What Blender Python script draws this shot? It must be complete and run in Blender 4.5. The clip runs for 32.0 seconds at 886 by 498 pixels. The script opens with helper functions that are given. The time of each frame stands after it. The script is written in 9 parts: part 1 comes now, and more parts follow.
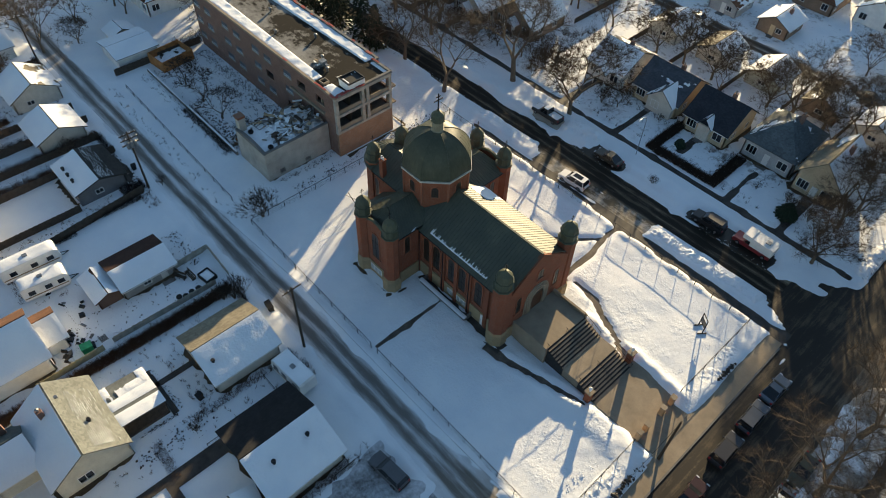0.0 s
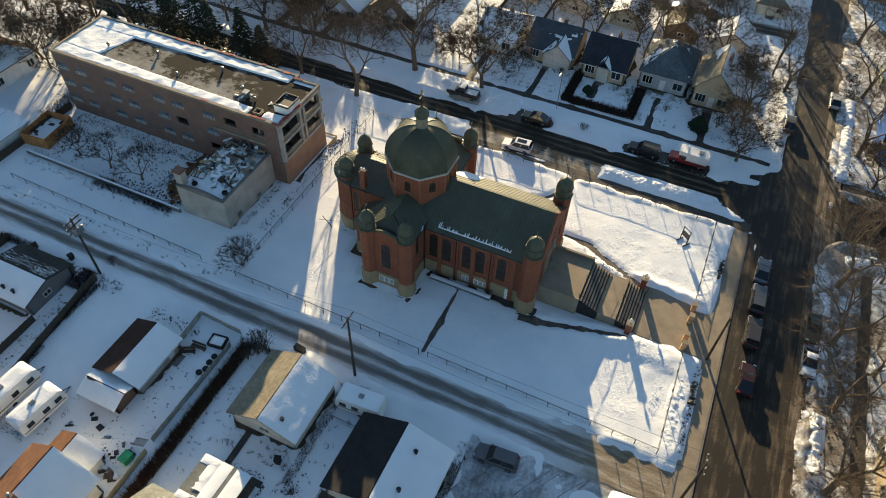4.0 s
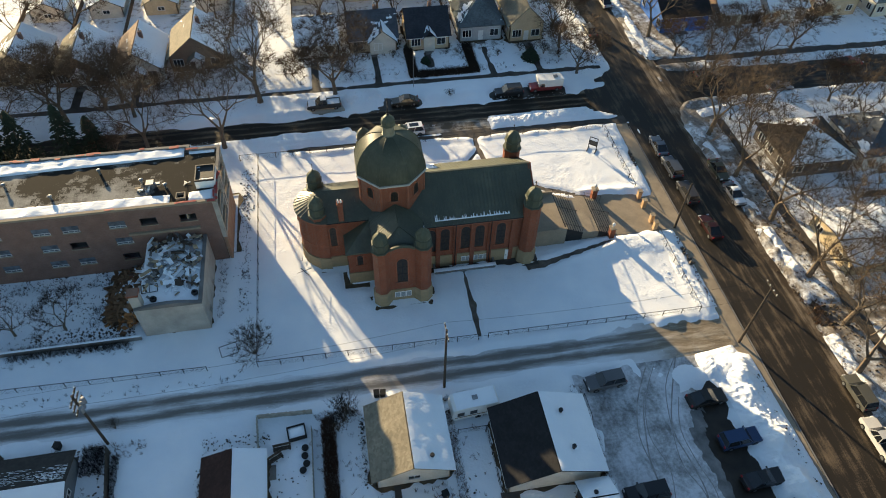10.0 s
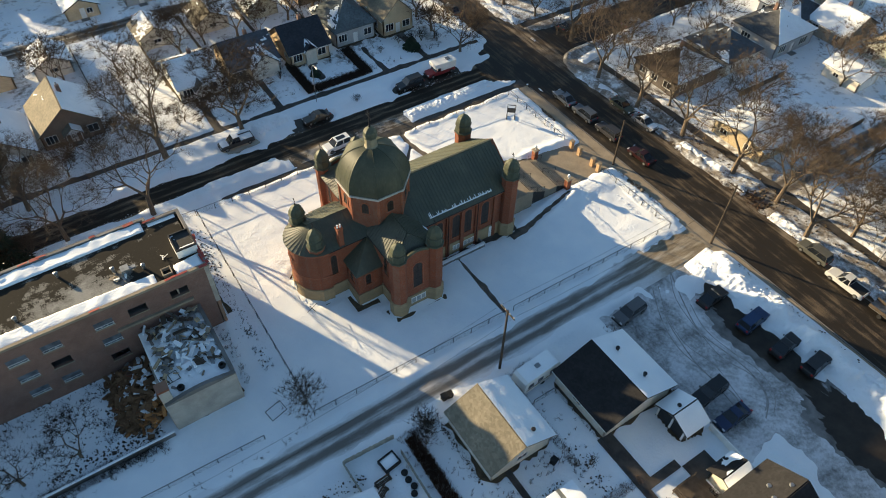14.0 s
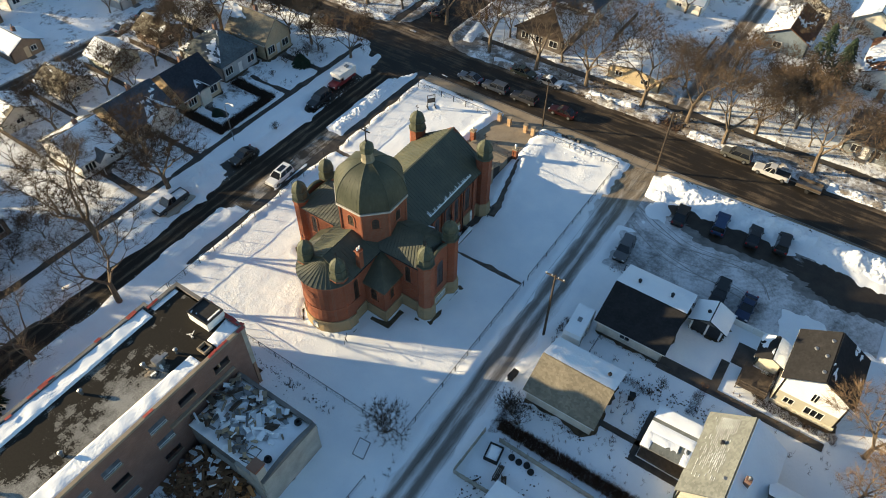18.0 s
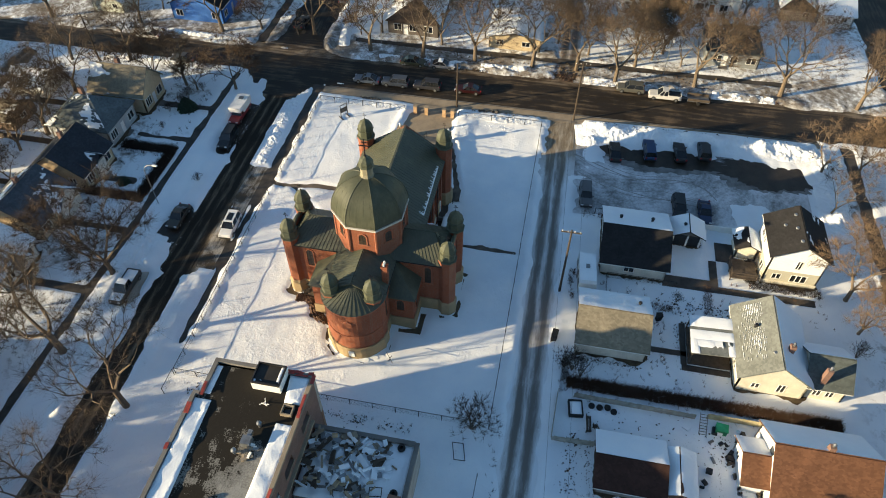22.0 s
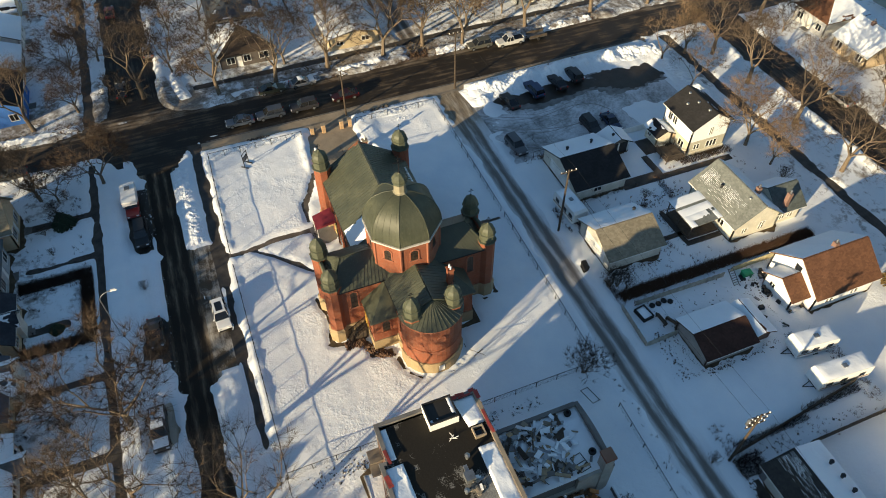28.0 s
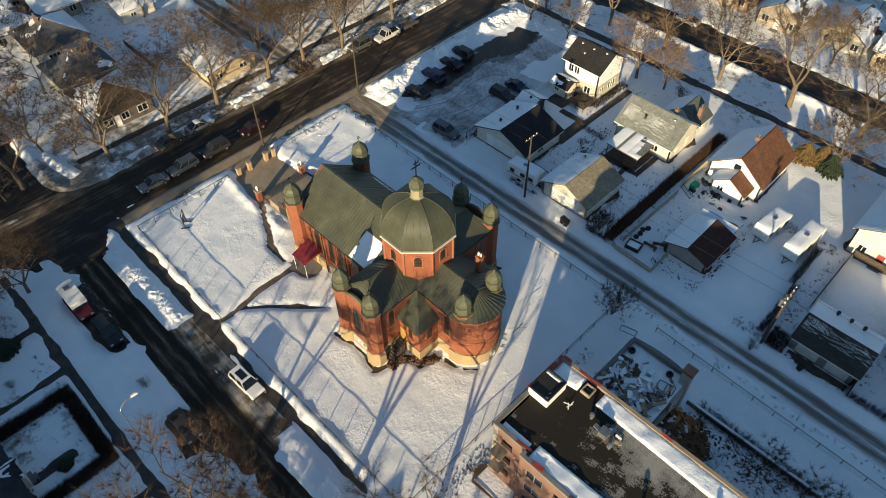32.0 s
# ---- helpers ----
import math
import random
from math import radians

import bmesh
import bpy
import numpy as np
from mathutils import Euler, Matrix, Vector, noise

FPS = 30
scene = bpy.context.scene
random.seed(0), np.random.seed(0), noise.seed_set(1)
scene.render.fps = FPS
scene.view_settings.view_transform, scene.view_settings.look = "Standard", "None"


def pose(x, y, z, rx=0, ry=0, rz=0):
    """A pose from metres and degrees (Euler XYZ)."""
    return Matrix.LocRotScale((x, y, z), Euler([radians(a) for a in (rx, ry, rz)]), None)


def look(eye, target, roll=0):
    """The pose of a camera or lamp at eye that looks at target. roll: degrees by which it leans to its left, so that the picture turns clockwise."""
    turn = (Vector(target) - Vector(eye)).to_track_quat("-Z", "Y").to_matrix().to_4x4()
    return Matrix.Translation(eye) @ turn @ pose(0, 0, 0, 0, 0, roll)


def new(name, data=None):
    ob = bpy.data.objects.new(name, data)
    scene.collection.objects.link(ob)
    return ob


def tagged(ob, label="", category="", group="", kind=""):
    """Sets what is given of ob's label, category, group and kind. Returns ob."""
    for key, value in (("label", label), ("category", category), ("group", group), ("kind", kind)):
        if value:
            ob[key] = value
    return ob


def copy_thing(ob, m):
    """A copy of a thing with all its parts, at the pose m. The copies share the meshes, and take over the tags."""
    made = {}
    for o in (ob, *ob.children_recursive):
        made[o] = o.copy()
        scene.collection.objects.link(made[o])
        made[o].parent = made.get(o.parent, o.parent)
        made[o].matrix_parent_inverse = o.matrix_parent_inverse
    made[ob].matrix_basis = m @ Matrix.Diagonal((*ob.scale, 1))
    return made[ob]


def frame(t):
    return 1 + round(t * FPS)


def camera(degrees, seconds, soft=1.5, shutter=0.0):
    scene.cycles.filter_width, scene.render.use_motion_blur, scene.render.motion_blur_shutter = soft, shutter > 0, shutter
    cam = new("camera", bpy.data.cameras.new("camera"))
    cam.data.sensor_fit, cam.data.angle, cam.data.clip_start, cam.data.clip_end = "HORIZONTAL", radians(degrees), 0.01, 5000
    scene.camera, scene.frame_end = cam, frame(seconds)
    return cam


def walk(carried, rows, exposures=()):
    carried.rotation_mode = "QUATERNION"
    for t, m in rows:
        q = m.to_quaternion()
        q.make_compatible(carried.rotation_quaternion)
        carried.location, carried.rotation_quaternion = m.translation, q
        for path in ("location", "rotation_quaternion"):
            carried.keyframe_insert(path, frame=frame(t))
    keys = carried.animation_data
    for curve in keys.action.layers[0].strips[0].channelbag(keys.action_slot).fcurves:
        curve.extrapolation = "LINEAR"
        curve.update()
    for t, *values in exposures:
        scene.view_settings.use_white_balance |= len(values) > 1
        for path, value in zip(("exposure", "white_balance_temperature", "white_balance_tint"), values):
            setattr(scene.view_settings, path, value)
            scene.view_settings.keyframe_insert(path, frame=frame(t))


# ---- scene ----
cam = camera(65.9, 32.0, soft=1.0)
METRES, EYE, TURN = 186.3, 69.8, 45.4
HOME = (45.63, -43.27)
ROWS = [
    (0.0, 0.0, 0.0, 0.0, 1.89, -48.94, -1.65),
    (0.5, -0.0155, -0.001, -0.0001, -0.96, -48.89, -1.64),
    (1.0, -0.0308, -0.0013, 0.0001, -3.79, -48.85, -1.61),
    (1.5, -0.0465, -0.0004, 0.0005, -6.63, -48.85, -1.62),
    (2.0, -0.0623, 0.0012, 0.0007, -9.55, -48.79, -1.62),
    (2.5, -0.0773, 0.0031, 0.0005, -12.35, -48.77, -1.56),
    (3.0, -0.0928, 0.0064, 0.0005, -15.12, -48.77, -1.58),
    (3.5, -0.1078, 0.01, -0.0001, -17.93, -48.73, -1.56),
    (5.5, -0.1642, 0.0322, -0.002, -29.09, -48.59, -1.37),
    (6.0, -0.1774, 0.0396, -0.001, -31.88, -48.62, -1.33),
    (6.5, -0.1911, 0.0475, -0.0009, -34.83, -48.53, -1.33),
    (7.0, -0.2035, 0.0565, -0.0003, -37.74, -48.56, -1.31),
    (7.5, -0.2157, 0.0661, 0.0, -40.62, -48.57, -1.31),
    (8.0, -0.2282, 0.0756, -0.0007, -43.57, -48.44, -1.24),
    (8.5, -0.2399, 0.0863, -0.0006, -46.5, -48.4, -1.22),
    (9.0, -0.2498, 0.0978, 0.001, -49.43, -48.53, -1.22),
    (9.5, -0.26, 0.1095, 0.0009, -52.48, -48.45, -1.19),
    (10.0, -0.2698, 0.1208, 0.0002, -55.35, -48.35, -1.2),
    (10.5, -0.2784, 0.1334, 0.0003, -58.31, -48.38, -1.16),
    (11.0, -0.2872, 0.1468, -0.0002, -61.31, -48.33, -1.17),
    (11.5, -0.2953, 0.1604, -0.0005, -64.33, -48.28, -1.14),
    (12.0, -0.3021, 0.1742, -0.0001, -67.24, -48.27, -1.1),
    (12.5, -0.3084, 0.1888, 0.0003, -70.16, -48.26, -1.09),
    (13.0, -0.3139, 0.2032, 0.0006, -73.04, -48.24, -1.05),
    (13.5, -0.3191, 0.218, 0.0005, -75.87, -48.19, -1.01),
    (14.0, -0.323, 0.233, 0.0008, -78.64, -48.19, -0.97),
    (14.5, -0.3265, 0.2484, 0.0008, -81.44, -48.16, -0.94),
    (16.5, -0.3332, 0.3104, -0.0009, -92.71, -47.89, -0.77),
    (17.0, -0.3327, 0.3261, -0.0008, -95.53, -47.9, -0.72),
    (17.5, -0.3311, 0.342, -0.0002, -98.35, -47.91, -0.68),
    (18.0, -0.329, 0.3573, 0.0002, -101.17, -47.89, -0.6),
    (18.5, -0.326, 0.3731, 0.0004, -104.0, -47.9, -0.58),
    (19.0, -0.3223, 0.3884, 0.0004, -106.86, -47.88, -0.52),
    (19.5, -0.3178, 0.4036, 0.0008, -109.91, -47.89, -0.47),
    (20.0, -0.3127, 0.4183, 0.0013, -112.86, -47.92, -0.39),
    (20.5, -0.307, 0.4326, 0.0013, -115.76, -47.91, -0.3),
    (21.0, -0.3005, 0.4473, 0.001, -118.71, -47.89, -0.31),
    (21.5, -0.2931, 0.4611, 0.0009, -121.58, -47.94, -0.25),
    (22.0, -0.2851, 0.4745, 0.0014, -124.45, -47.98, -0.2),
    (22.5, -0.2765, 0.4879, 0.0015, -127.28, -47.99, -0.17),
    (23.0, -0.2673, 0.5007, 0.0017, -130.08, -47.98, -0.12),
    (23.5, -0.2573, 0.5126, 0.0024, -132.86, -48.04, -0.08),
    (24.0, -0.2467, 0.5242, 0.0027, -135.63, -48.08, -0.05),
    (24.5, -0.2357, 0.5351, 0.0028, -138.36, -48.11, -0.01),
    (25.0, -0.2239, 0.5458, 0.0028, -141.02, -48.13, 0.0),
    (25.5, -0.212, 0.5559, 0.0024, -143.71, -48.16, 0.03),
    (27.5, -0.1581, 0.5887, 0.0038, -154.35, -48.42, 0.19),
    (28.0, -0.1437, 0.5956, 0.004, -157.13, -48.46, 0.18),
    (28.5, -0.129, 0.6016, 0.0044, -159.97, -48.52, 0.19),
    (29.0, -0.1141, 0.6068, 0.0044, -162.79, -48.57, 0.19),
    (29.5, -0.0989, 0.6112, 0.0045, -165.61, -48.62, 0.2),
    (30.0, -0.0836, 0.615, 0.0041, -168.48, -48.63, 0.21),
    (30.5, -0.0681, 0.6179, 0.004, -171.45, -48.66, 0.22),
    (31.0, -0.0526, 0.6201, 0.0036, -174.45, -48.69, 0.23),
    (31.5, -0.0368, 0.6214, 0.0038, -177.4, -48.75, 0.24),
    (32.0, -0.0214, 0.6217, 0.0042, -180.31, -48.8, 0.26),
]
walk(cam, [(t, pose(*HOME, EYE, 0, 0, TURN) @ pose(METRES * x, METRES * y, METRES * z, 90 + pitch, roll, yaw)) for t, x, y, z, yaw, pitch, roll in ROWS],
     [(0.0, 1.26, 6600, 4), (9.0, 1.49, 6650, 4), (19.0, 1.41, 6320, 4), (25.0, 1.19, 6250, 3), (32.0, 0.93, 6250, 3)])


# ---- light ----
SUN_FROM = Vector((-0.43, 0.90, 0.0)).normalized()
SUN_UP = 11.5
world = bpy.data.worlds.new("winter_sky")
scene.world = world
world.use_nodes = True
wn = world.node_tree
sky = wn.nodes.new("ShaderNodeTexSky")
sky.sky_type, sky.sun_disc = "NISHITA", False
sky.ozone_density, sky.dust_density, sky.air_density = 2.1, 0.3, 1.0
sky.sun_elevation = radians(SUN_UP)
sky.sun_rotation = math.atan2(SUN_FROM.x, SUN_FROM.y)
wn.links.new(sky.outputs[0], wn.nodes["Background"].inputs[0])
wn.nodes["Background"].inputs[1].default_value = 0.084
sun_data = bpy.data.lights.new("sun", "SUN")
sun_data.energy, sun_data.angle, sun_data.color = 5.0, radians(0.6), (1.0, 0.76, 0.465)
sun = new("sun", sun_data)
sun.matrix_basis = look((SUN_FROM * math.cos(radians(SUN_UP)) + Vector((0, 0, math.sin(radians(SUN_UP))))) * 100, (0, 0, 0))


# ---- materials ----
def mat(name, build, rough=0.8, metal=0.0, spec=0.3):
    m = bpy.data.materials.new(name)
    m.use_nodes = True
    nt = m.node_tree
    b = nt.nodes["Principled BSDF"]
    b.inputs["Roughness"].default_value = rough
    b.inputs["Metallic"].default_value = metal
    b.inputs["Specular IOR Level"].default_value = spec
    build(nt, b)
    return m


def nd(nt, kind, **kw):
    n = nt.nodes.new(kind)
    for k, v in kw.items():
        n.inputs[k.replace("_", " ")].default_value = v
    return n


def coords(nt, scale=(1, 1, 1), rot=(0, 0, 0), which="Object"):
    tc = nt.nodes.new("ShaderNodeTexCoord")
    mp = nt.nodes.new("ShaderNodeMapping")
    mp.inputs["Scale"].default_value = scale
    mp.inputs["Rotation"].default_value = rot
    nt.links.new(tc.outputs[which], mp.inputs[0])
    return mp.outputs[0]


def world_pos(nt, scale=(1, 1, 1)):
    g = nt.nodes.new("ShaderNodeNewGeometry")
    mp = nt.nodes.new("ShaderNodeMapping")
    mp.inputs["Scale"].default_value = scale
    nt.links.new(g.outputs["Position"], mp.inputs[0])
    return mp.outputs[0]


def noise_tex(nt, vec, scale, detail=4.0, rough=0.55):
    n = nd(nt, "ShaderNodeTexNoise", Scale=scale, Detail=detail, Roughness=rough)
    nt.links.new(vec, n.inputs["Vector"])
    return n.outputs["Fac"]


def ramp(nt, fac, stops):
    r = nt.nodes.new("ShaderNodeValToRGB")
    el = r.color_ramp.elements
    el[0].position, el[0].color = stops[0][0], (*stops[0][1], 1)
    el[1].position, el[1].color = stops[-1][0], (*stops[-1][1], 1)
    for p, c in stops[1:-1]:
        e = el.new(p)
        e.color = (*c, 1)
    nt.links.new(fac, r.inputs[0])
    return r.outputs[0]


def mixc(nt, fac, a, b, mode="MIX"):
    m = nt.nodes.new("ShaderNodeMix")
    m.data_type, m.blend_type = "RGBA", mode
    if isinstance(fac, (int, float)):
        m.inputs[0].default_value = fac
    else:
        nt.links.new(fac, m.inputs[0])
    for sock, v in ((m.inputs[6], a), (m.inputs[7], b)):
        if isinstance(v, tuple):
            sock.default_value = (*v, 1)
        else:
            nt.links.new(v, sock)
    return m.outputs[2]


def bump(nt, b, h, strength=0.4, dist=0.05):
    bp = nd(nt, "ShaderNodeBump", Strength=strength, Distance=dist)
    nt.links.new(h, bp.inputs["Height"])
    nt.links.new(bp.outputs[0], b.inputs["Normal"])


def grey(v):
    return (v, v, v)


def plain(name, col, rough=0.7, metal=0.0, var=0.25, scale=1.5, fine=14.0, spec=0.3):
    """A surface of one colour with stains at two sizes and fine relief."""
    def build(nt, b):
        v = world_pos(nt)
        n1, n2 = noise_tex(nt, v, scale, 5), noise_tex(nt, v, fine, 3)
        c1 = tuple(min(1, c * (1 - var)) for c in col)
        c2 = tuple(min(1, c * (1 + var)) for c in col)
        c = ramp(nt, n1, [(0.3, c1), (0.7, c2)])
        c = mixc(nt, 0.35, c, ramp(nt, n2, [(0.3, grey(0.35)), (0.7, grey(0.65))]), "OVERLAY")
        nt.links.new(c, b.inputs["Base Color"])
        bump(nt, b, n2, 0.25, 0.02)
    return mat(name, build, rough, metal, spec)


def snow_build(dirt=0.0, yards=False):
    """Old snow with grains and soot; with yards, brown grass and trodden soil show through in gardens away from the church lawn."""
    def build(nt, b):
        v = world_pos(nt)
        n1, n2, n3 = noise_tex(nt, v, 0.22, 5), noise_tex(nt, v, 2.6, 6, 0.65), noise_tex(nt, v, 11, 4)
        c = ramp(nt, n1, [(0.3, (0.76, 0.79, 0.83)), (0.7, (0.86, 0.87, 0.88))])
        lo, hi = 0.68 - 0.22 * dirt, 0.80 - 0.16 * dirt
        c = mixc(nt, ramp(nt, n2, [(lo, grey(0)), (hi, grey(0.25 + 0.7 * dirt))]), c, (0.30, 0.26, 0.21))
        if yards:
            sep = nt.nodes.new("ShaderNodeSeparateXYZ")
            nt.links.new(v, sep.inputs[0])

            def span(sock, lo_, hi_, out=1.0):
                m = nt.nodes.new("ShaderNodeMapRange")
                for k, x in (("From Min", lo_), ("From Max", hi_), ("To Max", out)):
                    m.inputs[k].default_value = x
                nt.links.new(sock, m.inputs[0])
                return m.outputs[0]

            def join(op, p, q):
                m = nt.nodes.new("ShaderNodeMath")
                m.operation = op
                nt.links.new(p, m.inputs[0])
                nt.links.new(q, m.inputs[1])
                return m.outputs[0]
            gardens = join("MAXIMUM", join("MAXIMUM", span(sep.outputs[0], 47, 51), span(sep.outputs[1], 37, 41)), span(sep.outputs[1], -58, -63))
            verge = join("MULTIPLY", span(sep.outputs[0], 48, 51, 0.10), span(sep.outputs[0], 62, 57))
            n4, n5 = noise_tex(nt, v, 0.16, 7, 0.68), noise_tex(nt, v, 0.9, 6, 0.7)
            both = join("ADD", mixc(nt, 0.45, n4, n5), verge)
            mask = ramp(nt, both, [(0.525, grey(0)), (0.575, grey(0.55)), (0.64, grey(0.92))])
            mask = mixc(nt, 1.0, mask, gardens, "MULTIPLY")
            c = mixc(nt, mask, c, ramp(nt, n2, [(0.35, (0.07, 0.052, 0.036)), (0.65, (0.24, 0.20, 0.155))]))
        nt.links.new(c, b.inputs["Base Color"])
        add = nt.nodes.new("ShaderNodeMath")
        add.operation = "ADD"
        nt.links.new(n2, add.inputs[0])
        sm = nt.nodes.new("ShaderNodeMath")
        sm.operation = "MULTIPLY"
        sm.inputs[1].default_value = 0.4
        nt.links.new(n3, sm.inputs[0])
        nt.links.new(sm.outputs[0], add.inputs[1])
        trod = mixc(nt, 1.0, noise_tex(nt, v, 3.6, 2, 0.5), ramp(nt, noise_tex(nt, v, 0.13, 5, 0.7), [(0.47, grey(0)), (0.60, grey(1))]), "MULTIPLY")
        rel = nt.nodes.new("ShaderNodeMath")
        rel.operation = "MULTIPLY_ADD"
        rel.inputs[1].default_value = 2.2
        nt.links.new(trod, rel.inputs[0])
        nt.links.new(add.outputs[0], rel.inputs[2])
        bump(nt, b, rel.outputs[0], 0.32, 0.09)
    return build


def road_build(along, base, slush, cover, streak=0.6):
    """Worn winter road: dark wheel tracks and dirty packed snow drawn out along the way it runs."""
    def build(nt, b):
        s = (0.10, 1.3, 1) if along == "x" else (1.3, 0.10, 1)
        v, vs = world_pos(nt), world_pos(nt, s)
        n1, n2, n3 = noise_tex(nt, vs, 1.2, 6, 0.6), noise_tex(nt, v, 0.35, 5), noise_tex(nt, v, 6, 5, 0.7)
        f = mixc(nt, 1 - streak, n1, n2)
        f = mixc(nt, 0.25, f, n3)
        c = ramp(nt, f, [(cover - 0.07, base), (cover, tuple(0.5 * (p + q) for p, q in zip(base, slush))), (cover + 0.09, slush)])
        nt.links.new(c, b.inputs["Base Color"])
        r = ramp(nt, f, [(cover - 0.05, grey(0.62)), (cover + 0.05, grey(0.9))])
        nt.links.new(r, b.inputs["Roughness"])
        bump(nt, b, f, 0.5, 0.06)
    return build


def lane_build(axis, tracks, half, base, slush, clean, wobble=0.5, mouth=None):
    """Packed snow with worn wheel tracks at set distances across the lane."""
    def build(nt, b):
        v = world_pos(nt)
        stretch = world_pos(nt, (0.05, 0.6, 1) if axis == "x" else (0.6, 0.05, 1))
        n1, n3 = noise_tex(nt, stretch, 1.4, 5, 0.6), noise_tex(nt, v, 7, 4, 0.7)
        n2 = noise_tex(nt, world_pos(nt, (0.16, 1.0, 1) if axis == "x" else (1.0, 0.16, 1)), 1.3, 7, 0.68)
        n4 = noise_tex(nt, v, 0.11, 4, 0.6)
        g = nt.nodes.new("ShaderNodeNewGeometry")
        sep = nt.nodes.new("ShaderNodeSeparateXYZ")
        nt.links.new(g.outputs["Position"], sep.inputs[0])

        def math_node(op, a, c):
            m = nt.nodes.new("ShaderNodeMath")
            m.operation = op
            for s, x in zip(m.inputs, (a, c)):
                if isinstance(x, (int, float)):
                    s.default_value = x
                else:
                    nt.links.new(x, s)
            return m.outputs[0]
        shift = math_node("MULTIPLY", math_node("SUBTRACT", n1, 0.5), wobble)
        across = math_node("ADD", sep.outputs[1 if axis == "x" else 0], shift)
        near = None
        for t in tracks:
            d = math_node("ABSOLUTE", math_node("SUBTRACT", across, t), 0)
            near = d if near is None else math_node("MINIMUM", near, d)
        f = math_node("ADD", math_node("DIVIDE", near, half), math_node("MULTIPLY", math_node("SUBTRACT", n2, 0.5), 3.2))
        f = math_node("ADD", f, math_node("MULTIPLY", math_node("SUBTRACT", n3, 0.5), 1.6))
        f = math_node("ADD", f, math_node("MULTIPLY", math_node("SUBTRACT", n4, 0.5), 1.6))
        f = math_node("MULTIPLY", f, 0.25)
        c = ramp(nt, f, [(0.10, base), (0.25, tuple(0.6 * p + 0.4 * q for p, q in zip(base, slush))), (0.36, slush), (0.62, clean)])
        if mouth:
            m = nt.nodes.new("ShaderNodeMapRange")
            m.inputs["From Min"].default_value, m.inputs["From Max"].default_value = mouth
            nt.links.new(math_node("ADD", sep.outputs[0], math_node("MULTIPLY", math_node("SUBTRACT", n4, 0.5), 16.0)), m.inputs[0])
            mud = ramp(nt, mixc(nt, 0.4, n2, n3), [(0.36, (0.09, 0.068, 0.045)), (0.5, (0.24, 0.19, 0.13)), (0.64, (0.46, 0.41, 0.33))])
            c = mixc(nt, m.outputs[0], c, mud)
        nt.links.new(c, b.inputs["Base Color"])
        bump(nt, b, math_node("ADD", f, n3), 0.4, 0.06)
    return build


def brick_build(c1, c2, mortar, stain=0.3):
    def build(nt, b):
        g = nt.nodes.new("ShaderNodeNewGeometry")
        sep = nt.nodes.new("ShaderNodeSeparateXYZ")
        nt.links.new(g.outputs["Position"], sep.inputs[0])
        add = nt.nodes.new("ShaderNodeMath")
        add.operation = "ADD"
        nt.links.new(sep.outputs[0], add.inputs[0])
        nt.links.new(sep.outputs[1], add.inputs[1])
        cmb = nt.nodes.new("ShaderNodeCombineXYZ")
        nt.links.new(add.outputs[0], cmb.inputs[0])
        nt.links.new(sep.outputs[2], cmb.inputs[1])
        br = nt.nodes.new("ShaderNodeTexBrick")
        br.inputs["Color1"].default_value, br.inputs["Color2"].default_value = (*c1, 1), (*c2, 1)
        br.inputs["Mortar"].default_value = (*mortar, 1)
        br.inputs["Scale"].default_value = 1.0
        br.inputs["Brick Width"].default_value, br.inputs["Row Height"].default_value = 0.24, 0.08
        br.inputs["Mortar Size"].default_value = 0.008
        nt.links.new(cmb.outputs[0], br.inputs["Vector"])
        n = noise_tex(nt, world_pos(nt), 0.7, 6, 0.6)
        c = mixc(nt, ramp(nt, n, [(0.35, grey(0)), (0.75, grey(stain))]), br.outputs["Color"], tuple(0.45 * k for k in c1))
        nt.links.new(c, b.inputs["Base Color"])
        bump(nt, b, br.outputs["Fac"], 0.3, -0.01)
    return build


def shingle_build(col, worn, amount=0.35):
    def build(nt, b):
        v = world_pos(nt)
        n1, n2 = noise_tex(nt, v, 0.5, 6, 0.6), noise_tex(nt, v, 9, 3)
        vor = nd(nt, "ShaderNodeTexVoronoi", Scale=3.2)
        nt.links.new(world_pos(nt, (1, 1, 2)), vor.inputs["Vector"])
        c = ramp(nt, n1, [(0.32, tuple(0.75 * k for k in col)), (0.62, col), (0.62 + amount, worn)])
        c = mixc(nt, 0.4, c, ramp(nt, vor.outputs["Color"], [(0.2, grey(0.3)), (0.8, grey(0.68))]), "OVERLAY")
        nt.links.new(c, b.inputs["Base Color"])
        bump(nt, b, n2, 0.4, 0.02)
    return build


def copper_build(nt, b, k=1.0):
    v = world_pos(nt)
    n1, n2 = noise_tex(nt, v, 0.45, 6, 0.6), noise_tex(nt, world_pos(nt, (3, 3, 0.4)), 1.5, 4)
    c = ramp(nt, n1, [(0.3, (0.046 * k, 0.051 * k, 0.036 * k)), (0.55, (0.063 * k, 0.067 * k, 0.046 * k)), (0.75, (0.092 * k, 0.093 * k, 0.062 * k))])
    c = mixc(nt, 0.3, c, ramp(nt, n2, [(0.35, grey(0.3)), (0.7, grey(0.65))]), "OVERLAY")
    nt.links.new(c, b.inputs["Base Color"])
    nt.links.new(ramp(nt, n1, [(0.3, grey(0.44)), (0.7, grey(0.56))]), b.inputs["Roughness"])
    bump(nt, b, n1, 0.15, 0.03)


